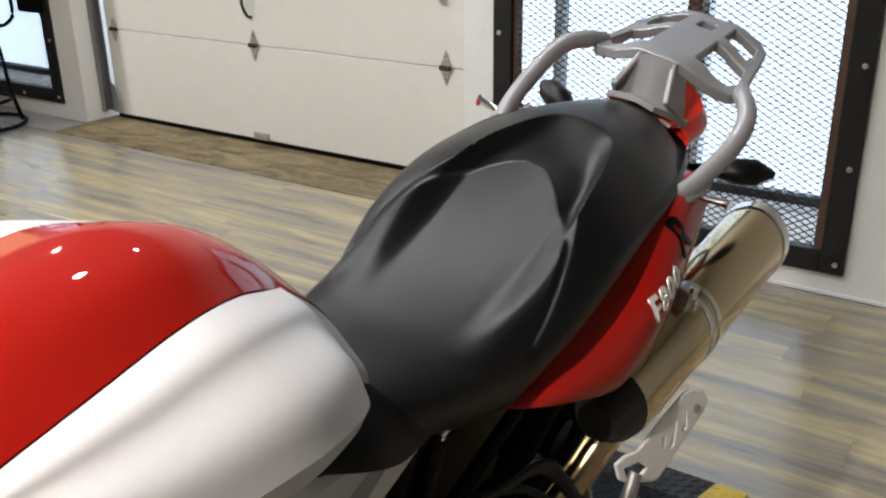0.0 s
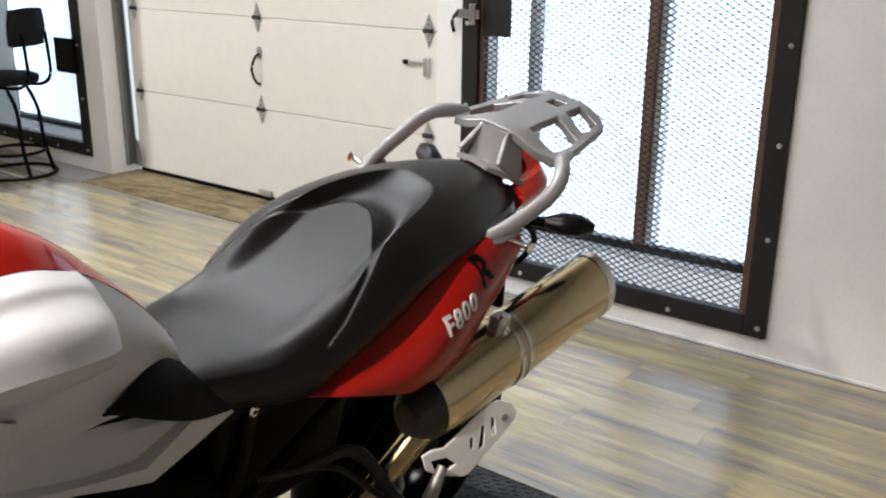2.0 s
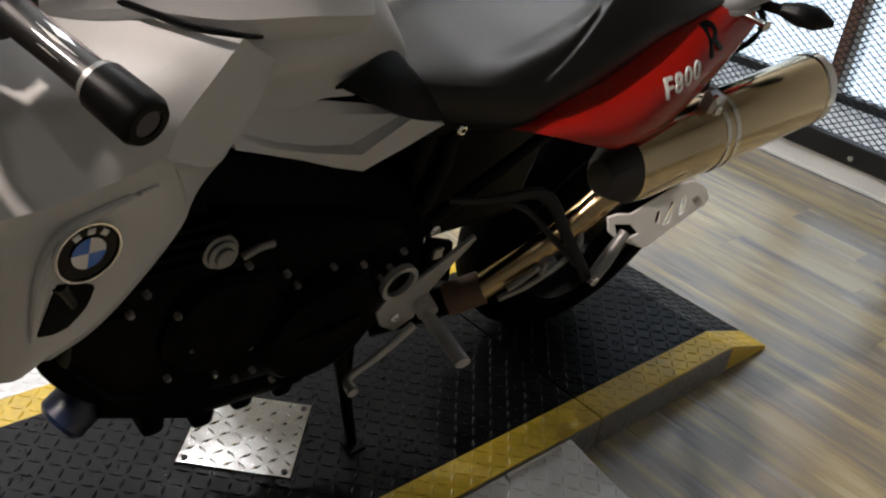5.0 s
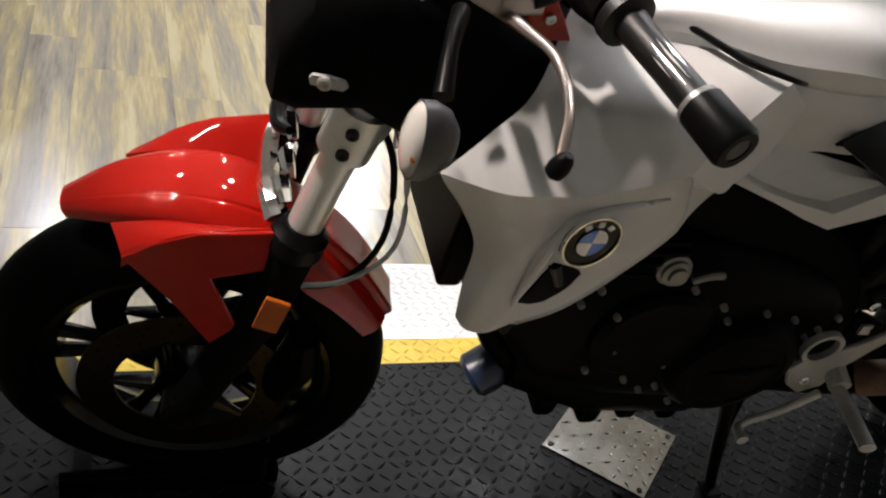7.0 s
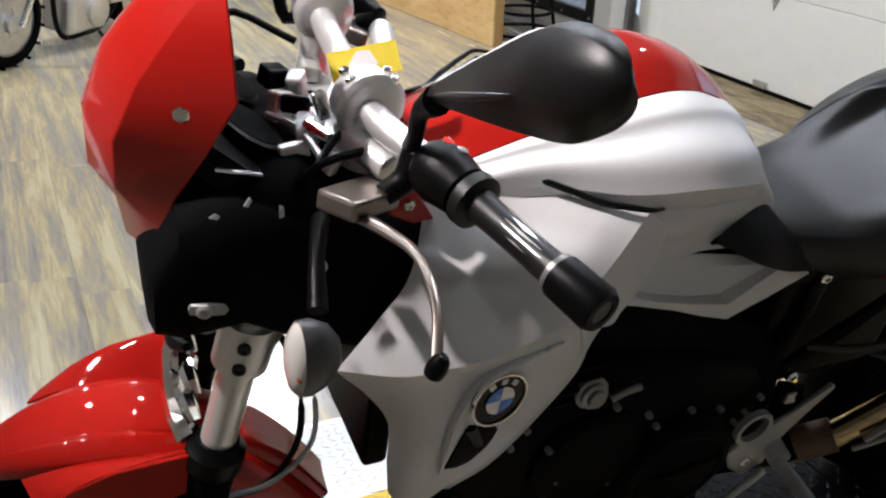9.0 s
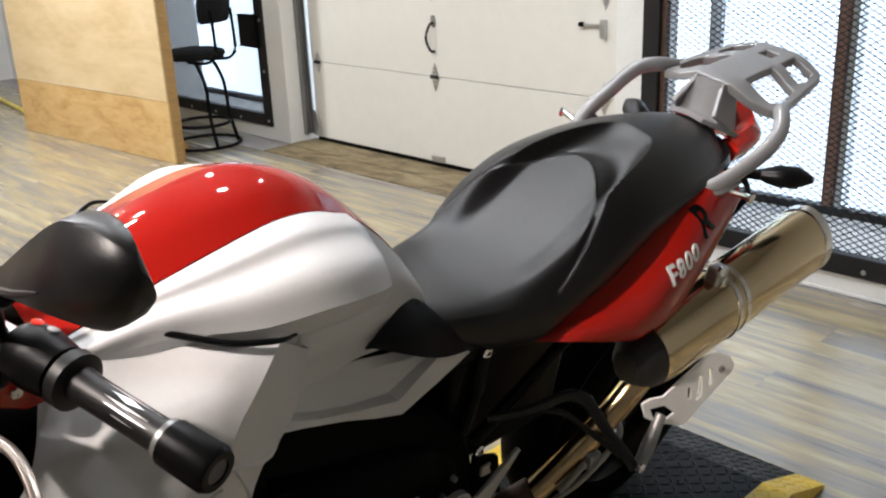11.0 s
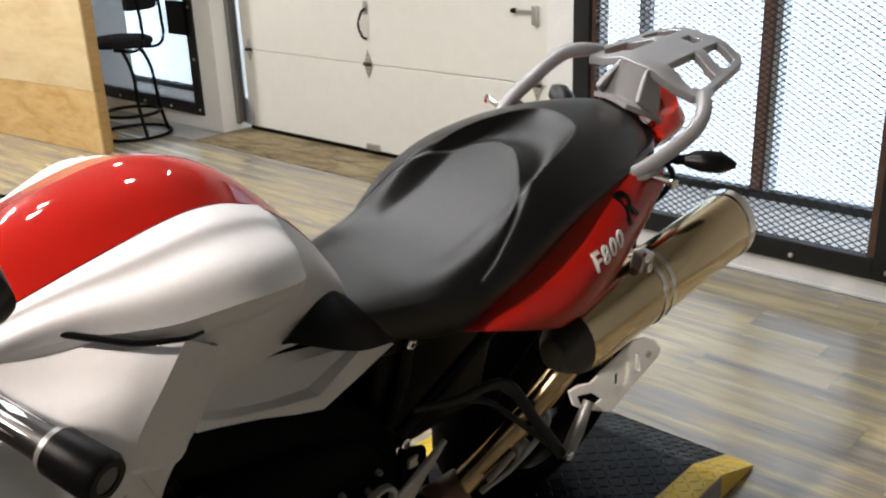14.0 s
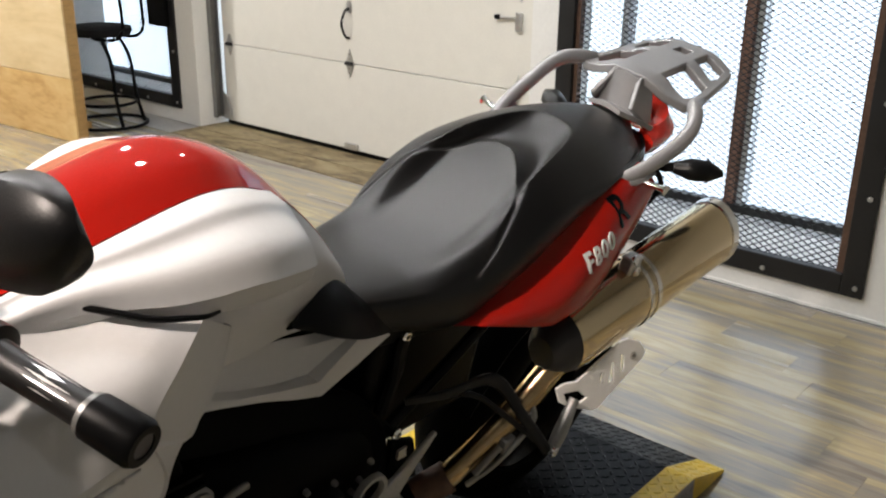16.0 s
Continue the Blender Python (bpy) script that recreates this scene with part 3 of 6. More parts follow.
deck(lift, PF, 0.464, None)
deck(lift, 0.47, PR, 1.185)
patch = bmesh.new()
s = 0.155
add_box(patch, (-s * 0.707, -s * 0.707, 0), (s * 0.707, s * 0.707, 0.004))
tread(patch, -s * 0.707, s * 0.707, -s * 0.707, s * 0.707, 0.004)
pt = tagged(part("cover_plate", patch, PLATEMIRROR, None, smooth=False), "square bare aluminium diamond plate on the deck", "cover plate")
pt.matrix_world = pose(-0.262, -0.208, PT + 0.0005, 0, 0, 45)
for c in ((1, 1), (1, -1), (-1, 1), (-1, -1)):
    bolt("screw", (c[0] * s * 0.62, c[1] * s * 0.62, 0.004), (0, 0, 1), 0.006, 0.003, STEELDARK, pt)


def wing(label, x0, x1, y0, y1, skew):
    w = thing("side_ramp", pose(0, 0, 0), label, "ramp", "side ramps of the platform")
    fall = lambda x, y: 0.072 + (0.008 - 0.072) * (x - x0) / (x1 - x0)
    bm = bmesh.new()
    add_rings(bm, [[(x0, y0, 0.066), (x1, y0 + skew, 0.0015), (x1, y0 + skew, 0.008), (x0, y0, 0.072)], [(x0, y1, 0.066), (x1, y1 - skew, 0.0015), (x1, y1 - skew, 0.008), (x0, y1, 0.072)]])
    lo, hi = min(x0, x1), max(x0, x1)
    tread(bm, lo, hi, y0 + skew, y1 - skew, 0, fall)
    part("plate", bm, DECKBARE, w, smooth=False)
    away = math.copysign(1, x1 - x0)
    for k in range(5):
        ya = y0 + 0.04 + k * (y1 - y0 - 0.24) / 4
        part("hinge_knuckle", tube([(x0 + 0.006 * away, ya, 0.073), (x0 + 0.006 * away, ya + 0.16, 0.073)], 0.005, 8, 2), GALV, w, "steel hinge knuckle")
    part("toe_strip", boxes(((min(x1, x1 + 0.012 * away), y0 + skew, 0.001), (max(x1, x1 + 0.012 * away), y1 - skew, 0.0075))), GALV, w, smooth=False, bevel=0.001)
    return w


wing("bare aluminium diamond-plate side ramp beside the yellow edge", PX0 - 0.004, -0.99, -0.95, 0.36, 0.1)
wing("bare aluminium diamond-plate side ramp beside the yellow edge", PX1 + 0.004, 0.46, -0.95, 0.36, 0.0)


# ---- the motorcycle: x ahead, y to its left, z up from the deck; it leans on its side stand ----
LEANING = 14.0
bike = thing("motorcycle", pose(-0.298, 0, PT + 0.002, 0, LEANING, 0) @ pose(0, 0, 0, 0, 0, -90), "red and silver roadster motorcycle leaning on its side stand", "motorcycle")
AXLE_F, AXLE_R, R_F, R_R = 1.065, -0.640, 0.303, 0.332
STEER = -8.0
HEAD = Vector((1.024, 0, 0.30))
RAKE = Vector((-math.sin(radians(11.0)), 0, math.cos(radians(11.0))))
BARRAKE = Vector((-math.sin(radians(18.8)), 0, math.cos(radians(18.8))))
TURNED = Matrix.Translation(HEAD) @ Matrix.Rotation(radians(STEER), 4, RAKE) @ Matrix.Translation(-HEAD)


def steered(bm):
    bmesh.ops.transform(bm, matrix=TURNED, verts=bm.verts)
    return bm


def at_fork(h, y, ahead=0.0):
    """A point at height h along the left or right fork leg."""
    p = HEAD + RAKE * ((h - HEAD.z) / RAKE.z)
    return Vector((p.x + ahead, y, h))


def wheel(name, centre, r, half, rim_r, turn, discs, spokes, label):
    fix = steered if turn else (lambda b: b)
    c = Vector(centre)
    crown = half * 1.02
    tyre = [(half * math.sin(a), r - crown + crown * math.cos(a)) for a in (radians(-105 + 17.5 * i) for i in range(13))]
    inner = [(half * 0.78, rim_r), (-half * 0.78, rim_r)]
    w = part(name, fix(turned(c, (0, 1, 0), [(-half * 0.82, rim_r + 0.008), (-half * 0.82, rim_r - 0.006), (-half * 0.5, rim_r - 0.022), (half * 0.5, rim_r - 0.022), (half * 0.82, rim_r - 0.006), (half * 0.82, rim_r + 0.008), (0, rim_r + 0.002)], 48, True)), GLOSSBLACK, bike, label)
    part("tyre", fix(turned(c, (0, 1, 0), tyre + inner, 64, True)), RUBBER, w, "black road tyre")
    part("hub", fix(turned(c, (0, 1, 0), [(-0.07, 0.028), (-0.07, 0.045), (-0.03, 0.05), (0.03, 0.05), (0.07, 0.045), (0.07, 0.028)], 32)), GLOSSBLACK, w)
    for k in range(spokes):
        for d in (-0.13, 0.13):
            a = 2 * math.pi * k / spokes
            p0 = c + Vector((math.cos(a) * 0.045, 0, math.sin(a) * 0.045))
            p1 = c + Vector((math.cos(a + d) * (rim_r - 0.018), 0, math.sin(a + d) * (rim_r - 0.018)))
            part("spoke", fix(tube([p0, p0.lerp(p1, 0.5), p1], [0.014, 0.010, 0.013], 8, 3, 1.0)), GLOSSBLACK, w)
    for y in discs:
        o = c + Vector((0, y, 0))
        bm = turned(o, (0, 1, 0), [(-0.0025, 0.105), (-0.0025, 0.158), (0.0025, 0.158), (0.0025, 0.105)], 48, True)
        d = part("brake_disc", fix(bm), SPOKE, w, "drilled steel brake disc")
        holes = bmesh.new()
        for k in range(20):
            for rr, da in ((0.118, 0), (0.132, 0.1), (0.146, 0.2)):
                a = 2 * math.pi * k / 20 + da
                add_turned(holes, o + Vector((math.cos(a) * rr, -0.0032, math.sin(a) * rr)), (0, 1, 0), [(0, 0.0035), (0.0064, 0.0035)], 8)
        tagged(part("drilled_pattern", fix(holes), BLACK, d), kind="stuff")
        for k in range(5):
            a = 2 * math.pi * k / 5
            part("disc_carrier", fix(tube([o + Vector((math.cos(a) * 0.05, 0, math.sin(a) * 0.05)), o + Vector((math.cos(a) * 0.108, 0, math.sin(a) * 0.108))], [0.014, 0.006], 8, 2)), GLOSSBLACK, d)
    return w


wheel("front_wheel", (AXLE_F, 0, R_F), R_F, 0.060, 0.216, True, (0.068, -0.068), 5, "black cast front wheel")
wheel("rear_wheel", (AXLE_R, 0, R_R), R_R, 0.094, 0.216, False, (-0.07,), 5, "black cast rear wheel")

# fork: tubes, sliders, clamps, calipers
for side in (1, -1):
    y = 0.105 * side
    leg = part("fork_leg", steered(tube([at_fork(0.69, y), at_fork(1.04, y)], 0.0220, 20)), ALU, bike, "silver fork tube")
    part("slider", steered(tube([at_fork(0.31, y, 0.036), at_fork(0.42, y, 0.018), at_fork(0.55, y), at_fork(0.685, y)], [0.030, 0.031, 0.031, 0.031], 20, 3)), MATTEBLACK, leg, "black fork slider")
    part("dust_seal", steered(turned(at_fork(0.665, y), RAKE, [(0, 0.031), (0.004, 0.037), (0.03, 0.037), (0.038, 0.029), (0.045, 0.026)], 20)), BLACK, leg)
    part("axle_clamp", steered(turned((AXLE_F, y - 0.024, R_F), (0, 1, 0), [(0, 0.02), (0.004, 0.032), (0.044, 0.032), (0.048, 0.02)], 16)), BLACK, leg)
    part("brake_caliper", steered(tube([at_fork(0.33, y * 0.72, -0.085), at_fork(0.40, y * 0.72, -0.095), at_fork(0.46, y * 0.72, -0.085)], [0.03, 0.042, 0.03], 10, 3, 0.8)), ENGINE, leg)
    m = TURNED @ facing(at_fork(0.572, y + 0.033 * side, -0.004), (0.1, side, 0), tuple(RAKE))
    part("reflector", plate([(-0.017, -0.031), (0.017, -0.031), (0.017, 0.031), (-0.017, 0.031)], 0.007, m), AMBER, leg, "amber side reflector", smooth=False, bevel=0.002)
    cl = part("lower_clamp", steered(tube([at_fork(0.835, y), at_fork(0.90, y)], 0.033, 20)), ALU, leg, "pale alloy fork clamp")
    for h in (0.852, 0.882):
        p = TURNED @ at_fork(h, y + 0.0 * side, 0.0)
        bolt("clamp_bolt", p + Vector((0.012, 0.030 * side, 0)), (0.3, side, 0), 0.008, 0.006, STEELDARK, cl)
part("lower_yoke", steered(tube([at_fork(0.865, -0.105, -0.01), at_fork(0.865, -0.05, -0.035), at_fork(0.865, 0.05, -0.035), at_fork(0.865, 0.105, -0.01)], 0.026, 10, 4, 1.1)), ALU, bike, "cast alloy lower yoke")
top = part("top_yoke", steered(sheet([[at_fork(1.035, -0.14, 0.02), at_fork(1.04, 0, 0.0), at_fork(1.035, 0.14, 0.02)], [at_fork(1.04, -0.13, -0.03), at_fork(1.045, 0, -0.02), at_fork(1.04, 0.13, -0.03)], [at_fork(1.045, -0.09, -0.065), at_fork(1.05, 0, -0.095), at_fork(1.045, 0.09, -0.065)]], 0.024)), ALU, bike, "cast alloy top yoke")
for side in (1, -1):
    part("fork_cap", steered(turned(at_fork(1.04, 0.105 * side), RAKE, [(0, 0.026), (0.022, 0.026), (0.028, 0.02), (0.028, 0.012), (0.036, 0.010)], 20)), CHROME, top)
part("stem_nut", steered(turned(at_fork(1.045, 0, -0.035), RAKE, [(0, 0.022), (0.016, 0.022), (0.02, 0.016)], 12)), CHROME, top)
brace = part("fork_brace", steered(tube([at_fork(0.695, -0.088, 0.030), at_fork(0.712, -0.045, 0.048), at_fork(0.712, 0.045, 0.048), at_fork(0.695, 0.088, 0.030)], [0.017, 0.014, 0.014, 0.017], 8, 4)), CHROME, bike, "bright ribbed fork brace", smooth=False)
for y0, y1, h in ((-0.075, -0.02, 0.742), (-0.01, 0.05, 0.735), (0.03, 0.08, 0.722)):
    part("brace_rib", steered(tube([at_fork(h, y0, 0.026), at_fork(h + 0.008, (y0 + y1) / 2, 0.036), at_fork(h - 0.006, y1, 0.026)], [0.007, 0.012, 0.007], 6, 2)), CHROME, brace, smooth=False)
part("hose_guide", steered(tube([at_fork(0.76, -0.10, 0.03), at_fork(0.755, -0.07, 0.05), at_fork(0.75, -0.03, 0.05), at_fork(0.765, 0.0, 0.04)], [0.010, 0.013, 0.011, 0.006], 10, 4)), BLACK, brace, "black hose guide")
part("brake_hose", steered(tube([at_fork(0.86, 0.06, -0.03), at_fork(0.80, 0.085, -0.075), at_fork(0.70, 0.11, -0.10), at_fork(0.62, 0.115, -0.075), at_fork(0.58, 0.10, -0.02), at_fork(0.50, 0.08, -0.06)], 0.0045, 8)), BLACK, bike)
part("speed_cable", steered(tube([at_fork(0.90, 0.07, -0.03), at_fork(0.80, 0.10, -0.09), at_fork(0.70, 0.12, -0.115), at_fork(0.63, 0.12, -0.08), at_fork(0.60, 0.11, -0.03)], 0.0035, 8)), SILL, bike)


def panel3(points, normal, depth, holes=()):
    """A flat plate through points of the bike, flattened along its normal."""
    m = facing(points[0], normal)
    inv = m.inverted()
    flat = lambda pts: [tuple((inv @ Vector(p))[:2]) for p in pts]
    return plate(flat(points), depth, m @ pose(0, 0, -depth / 2), [flat(h) for h in holes])


def ease(t):
    t = min(1.0, max(0.0, t))
    return t * t * (3 - 2 * t)


# front mudguard: a hood over the tyre with a leg to each fork slider
def mudguard():
    rows = []
    for k in range(11):
        a = radians(148 - k * 8.9)
        nose = max(0.0, (k - 5) / 5)
        tail = max(0.0, (3 - k) / 3)
        r = R_F + 0.024 + 0.048 * ease(k / 7) - 0.018 * nose ** 2
        w = 0.078 - 0.052 * nose ** 2.5 - 0.012 * tail
        drop = 0.060 - 0.040 * nose - 0.020 * tail
        row = []
        lift = 0.009 * ease((7 - k) / 5)
        for y, d, up in ((-1, 1, 0), (-0.93, 0.42, 0), (-0.66, 0.12, 0), (-0.56, 0.09, 0), (-0.50, 0.06, 1), (-0.25, 0.01, 0.8), (0, 0, 0.7), (0.25, 0.01, 0.8), (0.50, 0.06, 1), (0.56, 0.09, 0), (0.66, 0.12, 0), (0.93, 0.42, 0), (1, 1, 0)):
            rr = r - drop * d + lift * up
            row.append((AXLE_F + rr * math.cos(a), w * y, R_F + rr * math.sin(a)))
        rows.append(row)
    g = part("front_mudguard", steered(sheet(rows, 0.004, 4, 3)), RED, bike, "glossy red front mudguard")
    back = TURNED.inverted()
    edge = [back @ Vector(p) for p in ((1.172, 0.080, 0.620), (1.134, 0.086, 0.653), (1.085, 0.094, 0.680), (0.994, 0.104, 0.702), (0.998, 0.104, 0.634), (1.064, 0.103, 0.605), (1.021, 0.102, 0.519), (1.053, 0.100, 0.478), (1.112, 0.099, 0.555))]
    for side in (1, -1):
        pts = [Vector((p.x, p.y * side, p.z)) for p in edge]
        leg = part("mudguard_stay", steered(panel3(pts, (0.06, side, 0.02), 0.006)), RED, g, bevel=0.002)
        inner = [(1.178, 0.066, 0.632), (1.135, 0.068, 0.645), (1.088, 0.066, 0.650), (0.985, 0.060, 0.645)]
        mid = [(p.x * 0.5 + q[0] * 0.5, (p.y * 0.5 + q[1] * 0.5) * 1.0, p.z * 0.5 + q[2] * 0.5 + 0.002) for p, q in zip(edge, inner)]
        part("stay_flange", steered(sheet([[(x, y * side, z) for x, y, z in inner], [(x, y * side, z) for x, y, z in mid], [(p.x, p.y * side, p.z) for p in edge[:4]], [(p.x, (p.y + 0.002) * side, p.z - 0.018) for p in edge[:4]]], 0.004, 4, 3)), RED, leg)
        bolt("bolt", TURNED @ Vector((edge[3].x + 0.022, 0.106 * side, edge[3].z - 0.035)), (0, side, 0.1), 0.009, 0.006, STEELDARK, leg)
    return g


mudguard()

# ---- handlebar group ----
BARC = Vector((0.788, 0, 1.138))
TIP = Vector((0.668, 0.422, 1.115))


def bar_point(k, side, dz=0.0, dx=0.0):
    """A point along the bar: 0 at the middle, 1 at the end."""
    pts = [BARC, BARC + Vector((0.0, 0.09, 0.0)), Vector((0.775, 0.17, 1.135)), Vector((0.735, 0.26, 1.13)), TIP]
    i = min(int(k * 4), 3)
    p = pts[i].lerp(pts[i + 1], k * 4 - i)
    return TURNED2 @ Vector((p.x + dx, p.y * side, p.z + dz))


TURNED2 = Matrix.Translation((0.80, 0, 0)) @ Matrix.Rotation(radians(STEER), 4, BARRAKE) @ Matrix.Translation((-0.80, 0, 0))
bar = part("handlebar", tube([bar_point(k, s) for s, ks in ((-1, (1, 0.75, 0.5, 0.25)), (1, (0, 0.25, 0.5, 0.75, 1))) for k in ks], 0.0155, 16, 4), ALU, bike, "bright alloy handlebar")
for side in (1, -1):
    part("riser", tube([bar_point(0.30, side, -0.095, 0.01), bar_point(0.33, side, -0.045, 0.008), bar_point(0.36, side, -0.005)], [0.024, 0.019, 0.026], 14, 3), ALU, bar, "cast alloy handlebar riser")
    grip = part("grip", tube([bar_point(k, side) for k in (0.80, 0.84, 0.90, 0.97)], [0.0185, 0.0160, 0.0155, 0.0158], 20, 4), GRIPRUB, bar, "black rubber grip")
    part("grip_flange", turned(bar_point(0.80, side), bar_point(0.9, side) - bar_point(0.8, side), [(-0.004, 0.018), (-0.004, 0.028), (0.008, 0.028), (0.012, 0.018)], 20), GRIPRUB, grip)
    part("bar_end_weight", turned(bar_point(0.965, side), bar_point(1, side) - bar_point(0.9, side), [(0, 0.0165), (0.004, 0.0212), (0.05, 0.0222), (0.056, 0.019), (0.056, 0.012), (0.05, 0.010)], 20), BLACK, grip, "black bar-end weight")
    part("end_ring", turned(bar_point(0.965, side), bar_point(1, side) - bar_point(0.9, side), [(-0.002, 0.0165), (-0.002, 0.0195), (0.003, 0.0195), (0.003, 0.0165)], 20, True), DULLSTEEL, grip)
    part("end_face", turned(bar_point(0.965, side), bar_point(1, side) - bar_point(0.9, side), [(0.050, 0.0), (0.050, 0.015), (0.0545, 0.015), (0.0545, 0.004)], 20), CABDARK, grip)
    sw = part("switch_housing", tube([bar_point(0.665, side), bar_point(0.69, side), bar_point(0.74, side), bar_point(0.785, side)], [0.022, 0.029, 0.031, 0.026], 16, 3), BLACK, bar, "black switch housing")
    for k, dz in ((0.69, 0.028), (0.74, 0.029)):
        part("switch_button", turned(bar_point(k, side, dz - 0.004, -0.012), (-0.4, 0, 1), [(0, 0.006), (0.004, 0.006), (0.005, 0.004)], 10), TAILRED if k < 0.7 else DULLSTEEL, sw)
    back = 0.0 if side > 0 else -0.105
    root, a, b, c, d = (Vector((x + back, y * side, z)) for x, y, z in ((0.852, 0.190, 1.097), (0.834, 0.235, 1.104), (0.824, 0.285, 1.112), (0.834, 0.350, 1.112), (0.854, 0.402, 1.097)))
    perch = part("lever_perch", tube([bar_point(0.64, side), Vector((0.793 + back, 0.177 * side, 1.117)), Vector((0.816 + back, 0.182 * side, 1.106))], [0.020, 0.014, 0.012], 12, 3), BLACK, bar, "black lever clamp")
    block = boxes(((-0.044, -0.026, -0.009), (0.028, 0.022, 0.012)))
    bmesh.ops.transform(block, matrix=Matrix.Translation(root + Vector((-0.006, -0.006 * side, 0.006))) @ pose(0, 0, 0, 8, -12, 28 * side), verts=block.verts)
    part("lever_block", block, LEVERMETAL, perch, "angular alloy lever block", smooth=False, bevel=0.004)
    part("cable_adjuster", tube([Vector((0.822 + back, 0.080 * side, 1.110)), Vector((0.815 + back, 0.092 * side, 1.112)), Vector((0.799 + back, 0.145 * side, 1.113)), Vector((0.797 + back, 0.152 * side, 1.113))], [0.011, 0.016, 0.016, 0.010], 14, 3), ALU, perch)
    clamp = part("bar_clamp", tube([bar_point(0.27, side, 0.002), bar_point(0.30, side, 0.002), bar_point(0.385, side, 0.002), bar_point(0.40, side, 0.002)], [0.024, 0.036, 0.039, 0.030], 20, 2), ALU, bar, "cast alloy bar clamp")
    for k in (0.31, 0.37):
        for dx in (-0.022, 0.022):
            bolt("clamp_bolt", bar_point(k, side, 0.030, dx), (-0.1, 0, 1), 0.006, 0.006, CHROME, clamp)
    lv = part("lever", tube([root, a, b, c, d], [0.0085, 0.0075, 0.0056, 0.0048, 0.0052], 10, 5, 0.7), LEVERMETAL, bar, "metal hand lever")
    part("lever_ball", turned(d - Vector((-0.003, 0, 0.013)), (-0.25, 0.1 * side, 1), [(0, 0.004), (0.004, 0.0085), (0.012, 0.0095), (0.021, 0.0075), (0.026, 0.004)], 14), BLACK, lv)

# mirrors
for side in (1, -1):
    base = bar_point(0.60, side, 0.0)
    if side > 0:
        stalk = [base, Vector((0.795, 0.190, 1.175)), Vector((0.804, 0.212, 1.215)), Vector((0.804, 0.238, 1.241))]
        hub = Vector((0.803, 0.232, 1.237))
        ax, up = Vector((0.026, 0.857, 0.515)).normalized(), Vector((0.14, -0.515, 0.857))
    else:
        stalk = [base, base + Vector((-0.005, 0.0, 0.08)), base + Vector((0.0, -0.03, 0.14)), base + Vector((0.02, -0.10, 0.17))]
        hub = base + Vector((0.025, -0.12, 0.17))
        ax, up = Vector((0.2, -0.97, 0.05)).normalized(), Vector((0.1, 0, 1))
    mir = part("mirror", tube(stalk, [0.010, 0.008, 0.009, 0.014], 12, 4), BLACK, bike, "black rear-view mirror on a short stalk")
    nrm = ax.cross(up).normalized()
    up2 = nrm.cross(ax)
    rings = []
    for i in range(29):
        t = 1 - (1 - i / 28) ** 1.6
        cap = math.sqrt(max(0.0, 1 - max(0.0, (t - 0.62) / 0.38) ** 2.4))
        h = 0.0410 * (0.16 + 0.84 * min(1.0, t / 0.78) ** 0.9) * cap
        crown = 0.030 * (0.30 + 0.70 * ease(t / 0.6)) * cap
        fade = ease((t - 0.55) / 0.35)
        p = hub + ax * (t * 0.296)
        ring = []
        for j in range(28):
            a = 2 * math.pi * j / 28
            sa, ca = math.sin(a), math.cos(a)
            roof = 1 - abs(sa) ** (0.95 + 1.05 * fade)
            out = crown * (0.25 + 0.75 * roof) if ca > 0 else -crown * 0.55 * min(1.0, 3 * -ca)
            if abs(sa) > 0.985:
                out = 0.0
            ring.append(p + up2 * (math.copysign(abs(sa) ** 0.9, sa) * max(h, 0.004) + 0.006) + nrm * (max(-0.03, out) * side))
        rings.append(ring)
    shell = part("mirror_shell", add_rings(bmesh.new(), rings), SHELLBLACK, mir, "black plastic mirror shell with a ridge")
    crest = [hub + ax * (t * 0.296) + up2 * 0.006 + nrm * (0.030 * (0.30 + 0.70 * ease(t / 0.6)) * side) for t in (0.10, 0.22, 0.34, 0.46, 0.58, 0.68)]
    part("ridge", tube(crest, [0.0015, 0.003, 0.0036, 0.0036, 0.003, 0.001], 8, 3), SHELLBLACK, shell)

# brake reservoir, key tag, cables
res = bar_point(0.42, -1, 0.06, 0.06)
rs = part("brake_reservoir", turned(res, (0.0, -0.05, 1), [(-0.03, 0.012), (-0.028, 0.024), (0.0, 0.028), (0.018, 0.029)], 24), FLUID, bike, "translucent brake reservoir with yellow fluid")
part("reservoir_cap", turned(res + Vector((0, 0, 0.016)), (0.0, -0.05, 1), [(0, 0.032), (0.002, 0.033), (0.024, 0.033), (0.027, 0.030)], 24), BLACK, rs, "black screw cap")
part("reservoir_bracket", tube([res + Vector((0, 0, -0.03)), res + Vector((-0.01, 0.02, -0.07)), bar_point(0.42, -1, 0.0, 0.02)], 0.008, 8, 3), BLACK, rs)
tag = part("key_tag", plate([(-0.038, -0.017), (0.038, -0.017), (0.038, 0.017), (-0.038, 0.017)], 0.0015, facing((0.780, 0.016, 1.160), (0.25, 0.70, 0.65)) @ pose(0, 0, 0, 0, 0, 17)), YELLOWTAG, bike, "yellow paper key tag", smooth=False)
part("tag_writing", plate([(-0.026, -0.014), (0.002, -0.016), (0.014, -0.004), (0.008, 0.011), (-0.006, 0.013), (-0.016, 0.002)], 0.0006, facing((0.780, 0.016, 1.160), (0.25, 0.70, 0.65)) @ pose(0, 0, 0, 0, 0, 17) @ pose(0, 0, 0.0016)), WHITE, tag, smooth=False)
